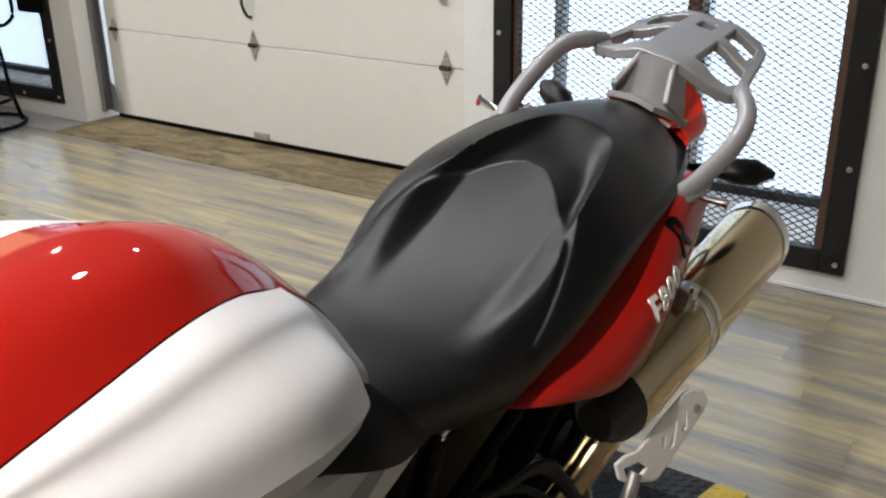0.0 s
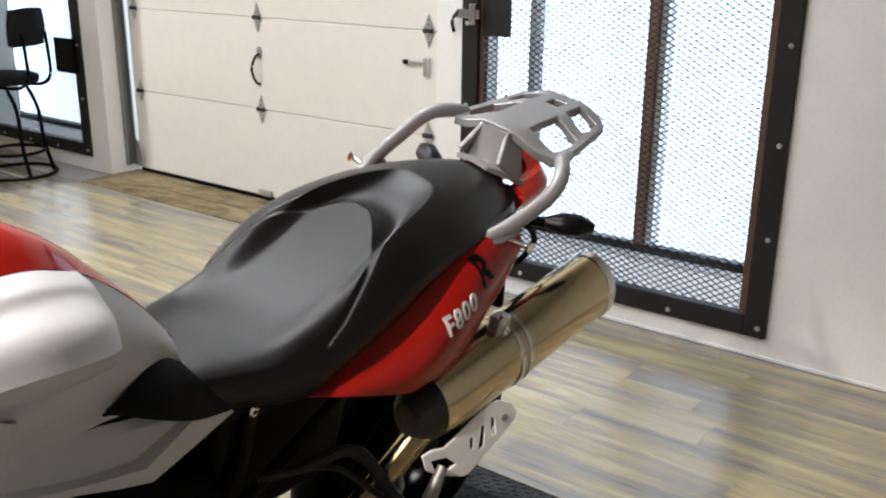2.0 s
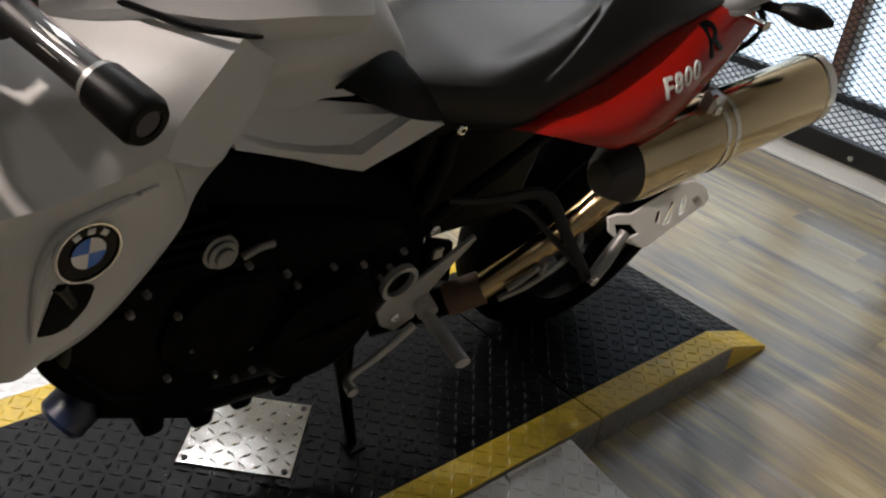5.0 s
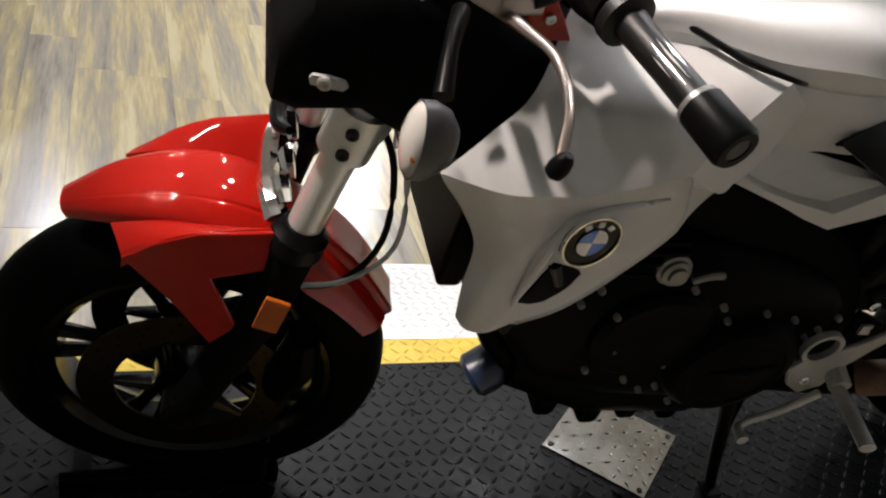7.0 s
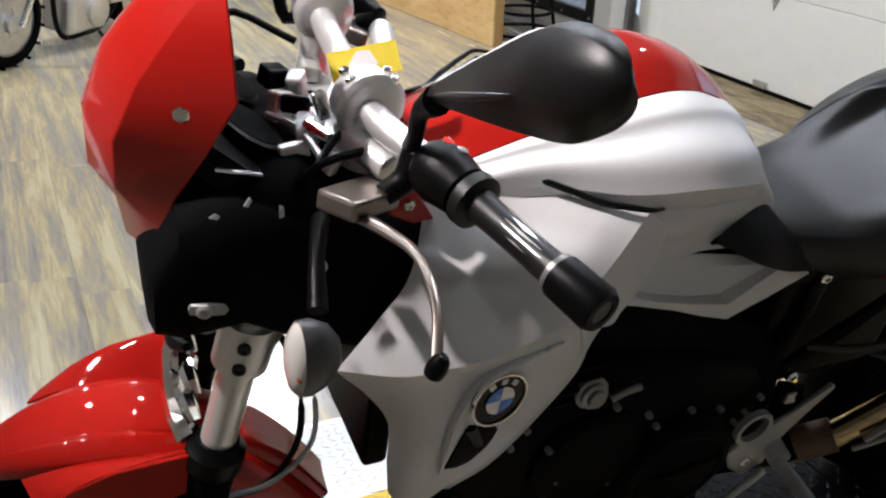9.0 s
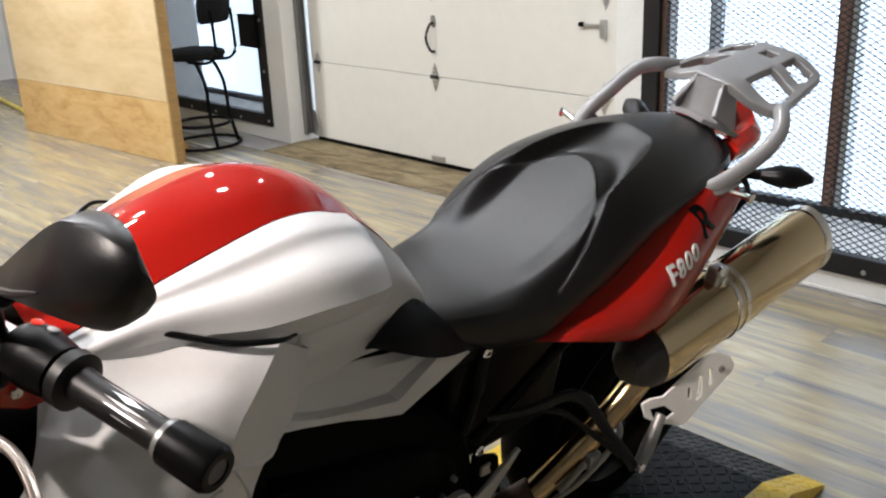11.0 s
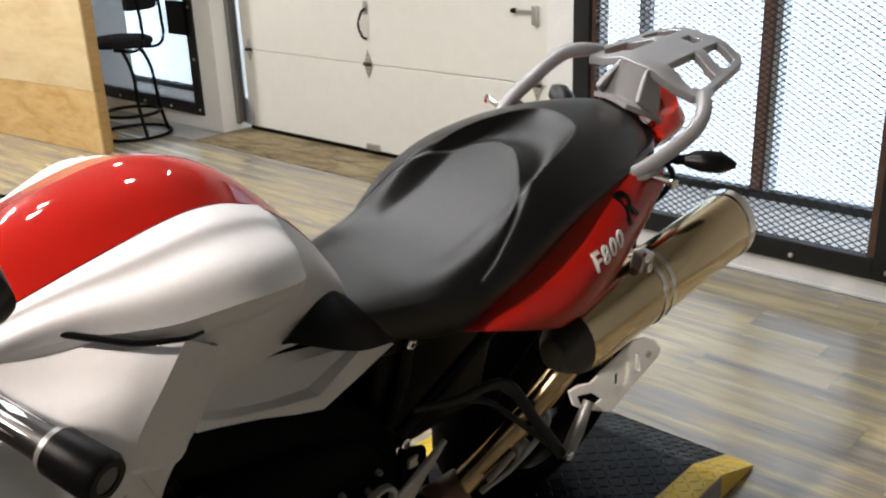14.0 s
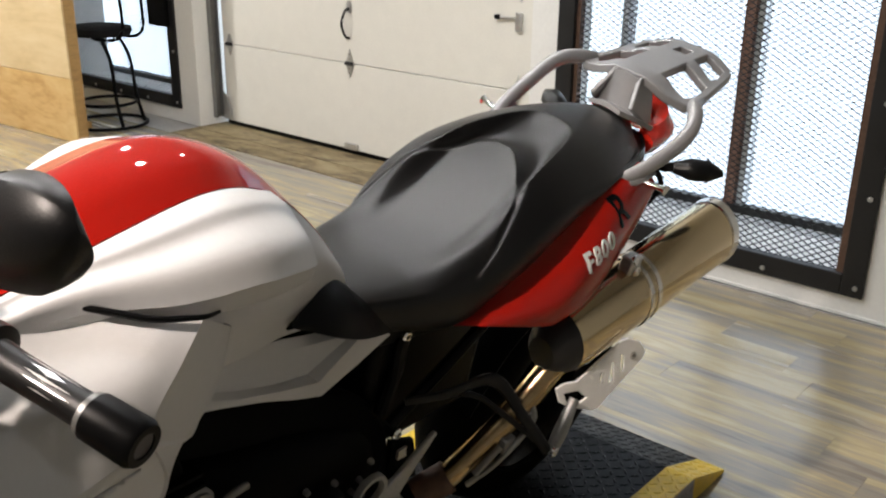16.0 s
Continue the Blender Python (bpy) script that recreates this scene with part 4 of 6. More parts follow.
for i, pts in enumerate(([(0.82, -0.10, 1.13), (0.90, -0.12, 1.16), (0.94, -0.06, 1.10), (0.90, -0.02, 1.0)], [(0.80, 0.12, 1.12), (0.87, 0.13, 1.11), (0.88, 0.08, 1.02), (0.82, 0.05, 0.95)],
                         [(0.83, -0.2, 1.15), (0.92, -0.14, 1.20), (0.95, -0.03, 1.14), (0.90, 0.03, 1.02)])):
    part("control_cable", tube(pts, 0.0045, 8), BLACK, bike)
for at, size, turn, look_of in (((0.868, 0.0, 1.100), (0.014, 0.009, 0.022), (10, -20, 30), ALU), ((0.850, 0.045, 1.098), (0.010, 0.016, 0.018), (-15, 10, -20), ALU), ((0.838, -0.03, 1.105), (0.012, 0.010, 0.024), (5, 15, 60), ALU),
                                ((0.872, 0.07, 1.090), (0.018, 0.007, 0.012), (20, 0, 15), ALU), ((0.84, 0.09, 1.080), (0.009, 0.009, 0.022), (-10, -25, 40), ALU), ((0.856, 0.020, 1.118), (0.016, 0.006, 0.010), (25, 10, -40), BLACK),
                                ((0.846, 0.070, 1.112), (0.006, 0.020, 0.008), (0, 30, 25), CHROME), ((0.862, -0.045, 1.118), (0.014, 0.012, 0.012), (0, -10, 15), BLACK), ((0.830, 0.030, 1.120), (0.008, 0.008, 0.016), (15, 15, 0), CHROME)):
    bm = boxes((tuple(-v for v in size), size))
    bmesh.ops.transform(bm, matrix=pose(*at, *turn), verts=bm.verts)
    part("instrument_bracket", bm, look_of, bike, "dark plastic bracket" if look_of is BLACK else "bright cast alloy bracket", smooth=False, bevel=0.004)
casting = part("yoke_casting", plate([(0.812, -0.095), (0.788, -0.112), (0.776, -0.065), (0.796, -0.034), (0.779, -0.010), (0.783, 0.042), (0.820, 0.066), (0.834, 0.012), (0.850, -0.004), (0.864, -0.027), (0.843, -0.056)], 0.020, pose(0, 0, 1.070)), ALU, bike, "bright cast alloy steering yoke", smooth=False, bevel=0.006)
part("yoke_bore", turned((0.822, -0.036, 1.086), (0, 0, 1), [(0, 0.016), (0.006, 0.017), (0.007, 0.013), (0.003, 0.012)], 20), BLACK, casting)
for at, size, turn in (((0.838, 0.030, 1.090), (0.022, 0.010, 0.010), (6, -8, 60)), ((0.846, -0.030, 1.098), (0.013, 0.015, 0.008), (-10, 6, 20)), ((0.806, -0.086, 1.100), (0.012, 0.018, 0.010), (4, -10, -12)), ((0.800, 0.020, 1.096), (0.010, 0.026, 0.008), (0, 8, -20))):
    lug = boxes((tuple(-v for v in size), size))
    bmesh.ops.transform(lug, matrix=pose(*at, *turn), verts=lug.verts)
    part("yoke_lug", lug, ALU, casting, smooth=False, bevel=0.004)
part("brake_line", tube([(0.866, 0.128, 1.112), (0.840, 0.098, 1.118), (0.806, 0.060, 1.112)], 0.0045, 8, 3), BLACK, bike)
inner = part("inner_fairing", plate([(0.800, 1.070), (0.786, 1.090), (0.770, 1.086), (0.752, 1.062), (0.738, 1.040), (0.762, 1.038), (0.790, 1.052)], 0.006, Matrix.Translation((0, 0.150, 0)) @ pose(0, 0, 0, 90, 0, 0)), RED, bike, "small glossy red inner fairing piece", bevel=0.002)
bolt("bolt", (0.772, 0.152, 1.066), (0, 1, 0.2), 0.006, 0.004, CHROME, inner)
dash = part("instrument_pod", sheet([[(0.965, -0.10, 1.13), (0.975, 0, 1.145), (0.965, 0.10, 1.13)], [(0.925, -0.11, 1.100), (0.92, 0, 1.108), (0.925, 0.11, 1.100)], [(0.885, -0.085, 1.065), (0.88, 0, 1.07), (0.885, 0.085, 1.065)]], 0.035), BLACK, bike, "black instrument pod")
for y in (-0.055, 0.04):
    dial = part("dial", turned((0.915, y, 1.100), (-0.6, 0, 1), [(0, 0.04), (0.012, 0.041), (0.014, 0.036)], 28), BLACK, dash, "round dial with a black rim")
    if y > 0:
        part("dial_rim", tube([(0.884, 0.010, 1.104), (0.862, 0.036, 1.104), (0.855, 0.075, 1.104), (0.854, 0.120, 1.104)], [0.003, 0.005, 0.005, 0.003], 8, 4), ALU, dial, "bright alloy rim")
    part("dial_face", turned((0.9095, y, 1.1115), (-0.6, 0, 1), [(0, 0.035), (0.002, 0.035)], 28), MATTEBLACK, dial)

# ---- headlight pod and fly screen ----
rows = []
for x, w, zt, zb, ny in ((1.026, 0.012, 0.957, 0.950, 0), (1.025, 0.06, 0.975, 0.935, 0), (1.022, 0.100, 0.985, 0.908, 0), (1.016, 0.120, 1.000, 0.902, 0), (0.99, 0.134, 1.060, 0.897, 0), (0.93, 0.148, 1.10, 0.896, 0), (0.87, 0.165, 1.095, 0.865, 0), (0.81, 0.165, 1.07, 0.84, 0), (0.75, 0.155, 1.04, 0.86, 0), (0.705, 0.125, 1.01, 0.915, 0)):
    ring = []
    for j in range(24):
        a = 2 * math.pi * j / 24
        c, s = math.cos(a), math.sin(a)
        sq = 0.28 if x > 0.95 else 0.5
        turn = 0.10 * ease((x - 0.90) / 0.09)
        ring.append((x + turn * w * math.copysign(abs(c) ** sq, c), w * math.copysign(abs(c) ** sq, c), (zt + zb) / 2 + (zt - zb) / 2 * math.copysign(abs(s) ** (sq + 0.05), s)))
    rows.append(ring)
bm = add_rings(bmesh.new(), rows)
pod = part("headlight_pod", bm, MATTEBLACK, bike, "black plastic headlight pod with vents")
# bright glimpses in the vents, put on as pale metal plates
for x, z, w, h, turn in ((0.972, 1.080, 0.009, 0.005, -20), (0.940, 1.092, 0.005, 0.010, -25), (0.907, 1.076, 0.006, 0.013, 8)):
    part("vent", plate([(-w * 0.5, -h * 0.5), (w * 0.35, -h * 0.42), (w * 0.5, h * 0.3), (-w * 0.1, h * 0.5)], 0.004, facing((x, 0.146, z), (0.1, 1, 0.35)) @ pose(0, 0, 0, 0, 0, turn)), GALV, pod, "small vent slot, its bright glimpse set as a pale metal plate", smooth=False)
part("vent", tube([(0.962, 0.110, 1.108), (0.92, 0.125, 1.106)], 0.003, 6, 2, 0.5), DULLSTEEL, pod)
for at, n in (((0.874, 0.176, 1.024), (0.1, 1, 0.2)), ((0.983, 0.146, 0.962), (0.3, 1, 0))):
    bolt("bolt", at, n, 0.008, 0.006, GALV, pod)
part("marker_slot", plate([(-0.017, -0.0065), (0.017, -0.0065), (0.017, 0.0065), (-0.017, 0.0065)], 0.004, facing((0.979, 0.143, 0.962), (0.25, 1, -0.1)), smooth=2), SILL, pod, "small grey slotted mount", smooth=False)

def folded(rows, thick):
    """A panel of flat facets with folds between them."""
    return backed(add_rings(bmesh.new(), rows, False), thick)


screen_rows = []
for z, xf, xb, w, k in ((0.962, 1.036, 1.012, 0.066, 0.60), (1.015, 1.044, 1.006, 0.085, 0.60), (1.060, 1.068, 0.998, 0.090, 0.62), (1.120, 1.068, 0.968, 0.106, 0.62), (1.182, 1.044, 0.940, 0.118, 0.62), (1.235, 1.002, 0.942, 0.098, 0.62), (1.268, 0.968, 0.943, 0.072, 0.64), (1.284, 0.947, 0.938, 0.038, 0.66)):
    screen_rows.append([(x + 0.06 * y, y, z + lift) for x, y, lift in ((xb, -w, 0), (xf - 0.022, -w * k, 0.002), (xf, -w * 0.12, 0.006), (xf, w * 0.12, 0.006), (xf - 0.022, w * k, 0.002), (xb - 0.004, w, 0))])
scr = part("fly_screen", folded(screen_rows, 0.004), RED, bike, "glossy red fly screen", bevel=0.004)
for side in (1, -1):
    bolt("bolt", (0.985 + 0.006 * side, 0.103 * side, 1.169), (0.4, side, 0.1), 0.008, 0.006, CHROME, scr)

# ---- front turn signals ----
for side in (1, -1):
    stalk = part("turn_signal", tube([(0.87, 0.16 * side, 1.07), (0.892, 0.215 * side, 1.065), (0.905, 0.262 * side, 1.045)], [0.010, 0.008, 0.010], 12, 3), BLACK, bike, "front turn signal with a clear lens")
    squeeze = Matrix.Translation((0.925, 0.290 * side, 1.016)) @ Matrix.Diagonal((1, 0.60, 1.0, 1))
    for nm, axis, prof, mat, txt in (("signal_shell", (-1, 0, 0), [(-0.006, 0.043), (0.006, 0.043), (0.022, 0.034), (0.032, 0.018), (0.035, 0.004)], SIGNALGREY, "dark grey shell"), ("signal_lens", (1, 0, 0), [(0.006, 0.041), (0.009, 0.039), (0.014, 0.030), (0.017, 0.016), (0.018, 0.003)], LENS, "clear lens")):
        bm = turned((0, 0, 0), axis, prof, 28)
        bmesh.ops.transform(bm, matrix=squeeze, verts=bm.verts)
        lens = part(nm, bm, mat, stalk, txt)
    part("bulb", turned((0.933, 0.309 * side, 1.012), (0.5, side, 0.3), [(0.0, 0.004), (0.003, 0.004), (0.004, 0.002)], 12), AMBER, lens)

# ---- fuel tank: a red middle and silver flanks ----
def far_dip(p):
    """The far side of the tank and its shroud falls away towards the steering head."""
    x, y, z = p
    return (x, y, z - 0.30 * max(0.0, -y) * ease((x - 0.40) / 0.22))


# x, crown height, edge of the red middle (y, z), widest line of the flank (y, z), lower edge (y, z)
TANK = ((0.72, 1.076, 0.088, 1.056, 0.128, 1.046, 0.130, 1.025), (0.62, 1.117, 0.094, 1.091, 0.155, 1.068, 0.150, 1.048), (0.52, 1.147, 0.094, 1.118, 0.199, 1.072, 0.188, 1.044),
        (0.43, 1.157, 0.084, 1.129, 0.213, 1.076, 0.203, 1.042), (0.365, 1.145, 0.072, 1.120, 0.205, 1.066, 0.194, 1.034), (0.315, 1.122, 0.062, 1.101, 0.186, 1.052, 0.176, 1.024))
CORE = ((0.72, 0.13, 1.0, 0.14, 0.93), (0.60, 0.16, 1.0, 0.162, 0.92), (0.48, 0.178, 0.99, 0.165, 0.91), (0.40, 0.170, 0.98, 0.130, 0.89), (0.335, 0.150, 0.975, 0.106, 0.868), (0.28, 0.124, 0.965, 0.100, 0.87),
        (0.22, 0.095, 0.945, 0.092, 0.86), (0.16, 0.070, 0.925, 0.080, 0.855), (0.11, 0.055, 0.885, 0.065, 0.845))
TAIL = ((0.27, 1.088, 0.050, 1.074), (0.215, 1.035, 0.037, 1.03), (0.165, 0.985, 0.027, 0.981), (0.12, 0.932, 0.019, 0.929), (0.095, 0.90, 0.015, 0.897))
def far_edge(x):
    """How much wider the red middle is on the far side."""
    return 0.030 * ease((x - 0.33) / 0.15)


rows = [[(x, -yl - far_edge(x), zl - 0.3 * far_edge(x)), (x, -yl * 0.5, zt - (zt - zl) * 0.22), (x, 0, zt), (x, yl * 0.5, zt - (zt - zl) * 0.22), (x, yl, zl)] for x, zt, yl, zl in [r[:4] for r in TANK] + list(TAIL)]
rows = [[far_dip(p) for p in r] for r in rows]
tank = part("fuel_tank", sheet(rows, 0.01, 5, 5), RED, bike, "glossy red tank centre")
for side in (1, -1):
    full = 1.0 if side > 0 else 0.25
    rows = [[(x, (yl + 0.0015) * side, zl - 0.001), (x, (yl * 0.76 + ym * 0.24 + 0.004) * side, zl * 0.76 + zm * 0.24 + 0.009 * full), (x, (yl * 0.60 + ym * 0.40 + 0.004) * side, zl * 0.60 + zm * 0.40 + 0.008 * full), (x, (yl * 0.28 + ym * 0.72 + 0.009) * side, zl * 0.28 + zm * 0.72 + 0.014 * full), (x, ym * side, zm), (x, yb * side, zb), (x, (yb - 0.045) * side, zb - 0.012)] for x, zt, yl, zl, ym, zm, yb, zb in [r if side > 0 else (*r[:2], r[2] + far_edge(r[0]), r[3] - 0.3 * far_edge(r[0]), max(r[4], r[2] + far_edge(r[0]) + 0.012), r[5] - 0.014, *r[6:]) for r in TANK]]
    rows.append([(0.288, 0.056 * side, 1.088), (0.286, 0.086 * side, 1.084), (0.285, 0.112 * side, 1.070), (0.286, 0.136 * side, 1.058), (0.288, 0.150 * side, 1.040), (0.290, 0.148 * side, 1.018), (0.295, 0.118 * side, 1.005)])
    rows = [[far_dip(p) for p in r] for r in rows]
    flank = part("tank_side", sheet([r[:5] for r in rows], 0.006, 5, 5), SILVER, tank, "bulging satin silver tank flank")
    part("under_lip", sheet([r[4:] for r in rows], 0.006, 5, 5), SILVER, flank)
    top = [(0.72, 0.12, 1.03), (0.60, 0.14, 1.04), (0.48, 0.15, 1.05), (0.40, 0.13, 1.06), (0.335, 0.09, 1.07), (0.28, 0.052, 1.078), (0.22, 0.039, 1.032), (0.16, 0.027, 0.974), (0.11, 0.018, 0.916)]
    rows = [[(x, y * side, z), (x, (y * 0.45 + ya * 0.55 + 0.006) * side, z * 0.5 + za * 0.5), (x, ya * side, za), (x, (ya + yb) / 2 * side, (za + zb) / 2), (x, yb * side, zb)] for (x, y, z), (_, ya, za, yb, zb) in zip(top, CORE)]
    part("tank_waist", sheet(rows, 0.006, 5, 5), SILVER, tank, "recessed satin silver tank waist")

# ---- radiator shrouds, badges, side panels ----
for side in (1, -1):
    s = side
    rows = [[(0.735, 0.118 * s, 1.060), (0.680, 0.124 * s, 1.064), (0.616, 0.130 * s, 1.062), (0.558, 0.196 * s, 1.064), (0.509, 0.219 * s, 1.062), (0.447, 0.193 * s, 1.012), (0.436, 0.130 * s, 0.990)],
            [(0.775, 0.185 * s, 1.000), (0.720, 0.205 * s, 1.014), (0.655, 0.220 * s, 1.028), (0.602, 0.238 * s, 1.032), (0.555, 0.245 * s, 1.033), (0.464, 0.207 * s, 0.974), (0.440, 0.138 * s, 0.955)],
            [(0.815, 0.200 * s, 0.952), (0.755, 0.226 * s, 0.962), (0.690, 0.244 * s, 0.980), (0.636, 0.256 * s, 0.994), (0.590, 0.260 * s, 1.003), (0.492, 0.223 * s, 0.942), (0.450, 0.150 * s, 0.930)],
            [(0.860, 0.214 * s, 0.907), (0.790, 0.246 * s, 0.910), (0.716, 0.264 * s, 0.930), (0.660, 0.270 * s, 0.950), (0.606, 0.268 * s, 0.968), (0.528, 0.240 * s, 0.925), (0.470, 0.172 * s, 0.922)]]
    rows += [[(0.846, 0.206 * s, 0.884), (0.785, 0.232 * s, 0.874), (0.714, 0.246 * s, 0.884), (0.648, 0.250 * s, 0.908), (0.584, 0.250 * s, 0.932), (0.536, 0.228 * s, 0.918), (0.482, 0.186 * s, 0.897)],
            [(0.810, 0.198 * s, 0.835), (0.760, 0.234 * s, 0.840), (0.710, 0.250 * s, 0.835), (0.640, 0.252 * s, 0.835), (0.556, 0.232 * s, 0.848), (0.532, 0.200 * s, 0.850)],
            [(0.778, 0.194 * s, 0.775), (0.755, 0.225 * s, 0.775), (0.720, 0.240 * s, 0.770), (0.670, 0.244 * s, 0.770), (0.603, 0.234 * s, 0.768), (0.580, 0.190 * s, 0.760)],
            [(0.771, 0.192 * s, 0.700), (0.758, 0.215 * s, 0.700), (0.735, 0.228 * s, 0.700), (0.706, 0.236 * s, 0.700), (0.655, 0.238 * s, 0.712), (0.635, 0.200 * s, 0.700)],
            [(0.762, 0.192 * s, 0.635), (0.755, 0.205 * s, 0.630), (0.745, 0.215 * s, 0.632), (0.729, 0.225 * s, 0.643), (0.700, 0.232 * s, 0.675), (0.685, 0.205 * s, 0.670)]]
    rows = [[*r[:5], tuple((a + b) / 2 for a, b in zip(r[4], r[5])), r[5]] if len(r) < 7 else r for r in rows]
    rows = [[far_dip(p) for p in r] for r in rows]
    shroud = part("radiator_shroud", sheet([r[:5] for r in rows[:4]], 0.005, 5, 5), SILVER, bike, "satin silver radiator shroud")
    part("rear_facet", sheet([r[4:] for r in rows[:4]], 0.005, 5, 5), SILVER, shroud)
    part("lower_facet", sheet([r[:5] for r in rows[3:]], 0.005, 5, 5), SILVER, shroud)
    part("lower_rear_facet", sheet([r[4:] for r in rows[3:]], 0.005, 5, 5), SILVER, shroud)
    part("seam_gasket", tube([far_dip(p) for p in ((0.700, 0.122 * s, 1.066), (0.640, 0.132 * s, 1.0725), (0.615, 0.150 * s, 1.074), (0.592, 0.176 * s, 1.074), (0.562, 0.203 * s, 1.071), (0.530, 0.219 * s, 1.070), (0.509, 0.223 * s, 1.067), (0.478, 0.206 * s, 1.052))], [0.003, 0.0036, 0.004, 0.0042, 0.0042, 0.0036, 0.003, 0.002], 8, 4), BLACK, shroud, "black seam under the tank")
    part("badge_ridge", tube([(0.722, 0.2395 * s, 0.716), (0.721, 0.2450 * s, 0.768), (0.720, 0.2490 * s, 0.815), (0.712, 0.2500 * s, 0.852), (0.690, 0.2500 * s, 0.884), (0.650, 0.2500 * s, 0.902), (0.600, 0.2500 * s, 0.915)], [0.002, 0.0065, 0.008, 0.008, 0.0075, 0.006, 0.002], 10, 5), SILVER, shroud, "rounded lip round the badge recess")
    # shade of the recess below the badge, laid on as a near-black sheet
    part("recess_shade", sheet([[(0.716, 0.2400 * s, 0.722), (0.709, 0.2465 * s, 0.765), (0.702, 0.2505 * s, 0.806)], [(0.700, 0.2405 * s, 0.720), (0.686, 0.2475 * s, 0.762), (0.676, 0.2515 * s, 0.800)], [(0.684, 0.2415 * s, 0.726), (0.668, 0.2480 * s, 0.758), (0.662, 0.2520 * s, 0.790)]], 0.004, 3, 3), ENGINE, shroud, "dark wedge-shaped sheet for the shade in the badge recess")
    part("recess_peg", tube([(0.699, 0.248 * s, 0.802), (0.684, 0.252 * s, 0.772)], [0.008, 0.006], 10, 2), SHELLBLACK, shroud)
    n = Vector((-0.12, s, 0.08)).normalized()
    m = facing((0.676, 0.2585 * s, 0.853), n, (0, 0, 1)) @ pose(0, 0, 0, 0, 0, -6 * s)
    o = m.translation
    badge = part("badge", turned(o - n * 0.012, n, [(0, 0.036), (0.012, 0.036), (0.0145, 0.034), (0.0145, 0.0335), (0.013, 0.033), (0.013, 0.021), (0.0145, 0.0205), (0.0145, 0.0195), (0.013, 0.019)], 40), GLOSSBLACK, shroud, "round black badge with a blue and white centre")
    for k in range(4):
        arc = [(0.0, 0.0)] + [(0.0195 * math.cos(a), 0.0195 * math.sin(a)) for a in (math.pi / 2 * k + i * math.pi / 16 for i in range(9))]
        part("quadrant", plate(arc, 0.0012, m @ pose(0, 0, 0.0012)), BLUE if k % 2 else WHITE, badge, smooth=False)
    for a in (55, 90, 125):
        part("ring_mark", plate([(-0.004, -0.0035), (0.004, -0.0035), (0.004, 0.0035), (-0.004, 0.0035)], 0.001, m @ pose(0.027 * math.cos(radians(a)), 0.027 * math.sin(radians(a)), 0.0012, 0, 0, a - 90)), WHITE, badge, smooth=False)
    part("badge_rim", turned(o, n, [(-0.002, 0.0375), (0.003, 0.0375), (0.003, 0.0350), (-0.002, 0.0350)], 40, True), CHROME, badge, "chrome rim")
    rows = [[(0.470, 0.150 * s, 0.945), (0.400, 0.118 * s, 0.905), (0.336, 0.098 * s, 0.872), (0.270, 0.094 * s, 0.860), (0.200, 0.090 * s, 0.842), (0.140, 0.088 * s, 0.824), (0.040, 0.090 * s, 0.790)],
            [(0.470, 0.152 * s, 0.925), (0.400, 0.120 * s, 0.882), (0.336, 0.102 * s, 0.852), (0.270, 0.102 * s, 0.842), (0.200, 0.101 * s, 0.830), (0.140, 0.099 * s, 0.820), (0.039, 0.100 * s, 0.788)],
            [(0.470, 0.166 * s, 0.908), (0.430, 0.148 * s, 0.873), (0.376, 0.132 * s, 0.840), (0.300, 0.120 * s, 0.808), (0.222, 0.112 * s, 0.788), (0.134, 0.104 * s, 0.818), (0.038, 0.103 * s, 0.787)]]
    rows += [[(0.470, 0.176 * s, 0.900), (0.430, 0.163 * s, 0.870), (0.382, 0.151 * s, 0.842), (0.300, 0.138 * s, 0.808), (0.214, 0.130 * s, 0.781), (0.118, 0.112 * s, 0.814), (0.037, 0.105 * s, 0.786)],
            [(0.466, 0.182 * s, 0.882), (0.425, 0.166 * s, 0.857), (0.327, 0.142 * s, 0.805), (0.260, 0.132 * s, 0.770), (0.196, 0.124 * s, 0.742), (0.110, 0.115 * s, 0.764), (0.036, 0.106 * s, 0.784)],
            [(0.466, 0.160 * s, 0.878), (0.425, 0.146 * s, 0.853), (0.327, 0.122 * s, 0.801), (0.260, 0.112 * s, 0.766), (0.196, 0.104 * s, 0.738), (0.110, 0.097 * s, 0.760), (0.036, 0.092 * s, 0.781)]]
    part("side_panel", folded(rows, 0.005), SILVER, bike, "satin silver side panel under the seat, with folds", bevel=0.003)
part("radiator", boxes(((0.755, -0.165, 0.66), (0.79, 0.165, 0.92))), ENGINE, bike, "black radiator", bevel=0.008)

# ---- seat ----
def lerp_table(table, x):
    """Smooth values between the rows of a table whose first column falls."""
    if x >= table[0][0]:
        return table[0][1:]
    for i, (a, b) in enumerate(zip(table, table[1:])):
        if a[0] >= x >= b[0]:
            h = b[0] - a[0]
            t = (x - a[0]) / h
            p, q = table[max(i - 1, 0)], table[min(i + 2, len(table) - 1)]
            out = []
            for k in range(1, len(a)):
                m0 = (b[k] - p[k]) / (b[0] - p[0]) * h
                m1 = (q[k] - a[k]) / (q[0] - a[0]) * h
                out.append((2 * t ** 3 - 3 * t * t + 1) * a[k] + (t ** 3 - 2 * t * t + t) * m0 + (3 * t * t - 2 * t ** 3) * b[k] + (t ** 3 - t * t) * m1)
            return out
    return table[-1][1:]


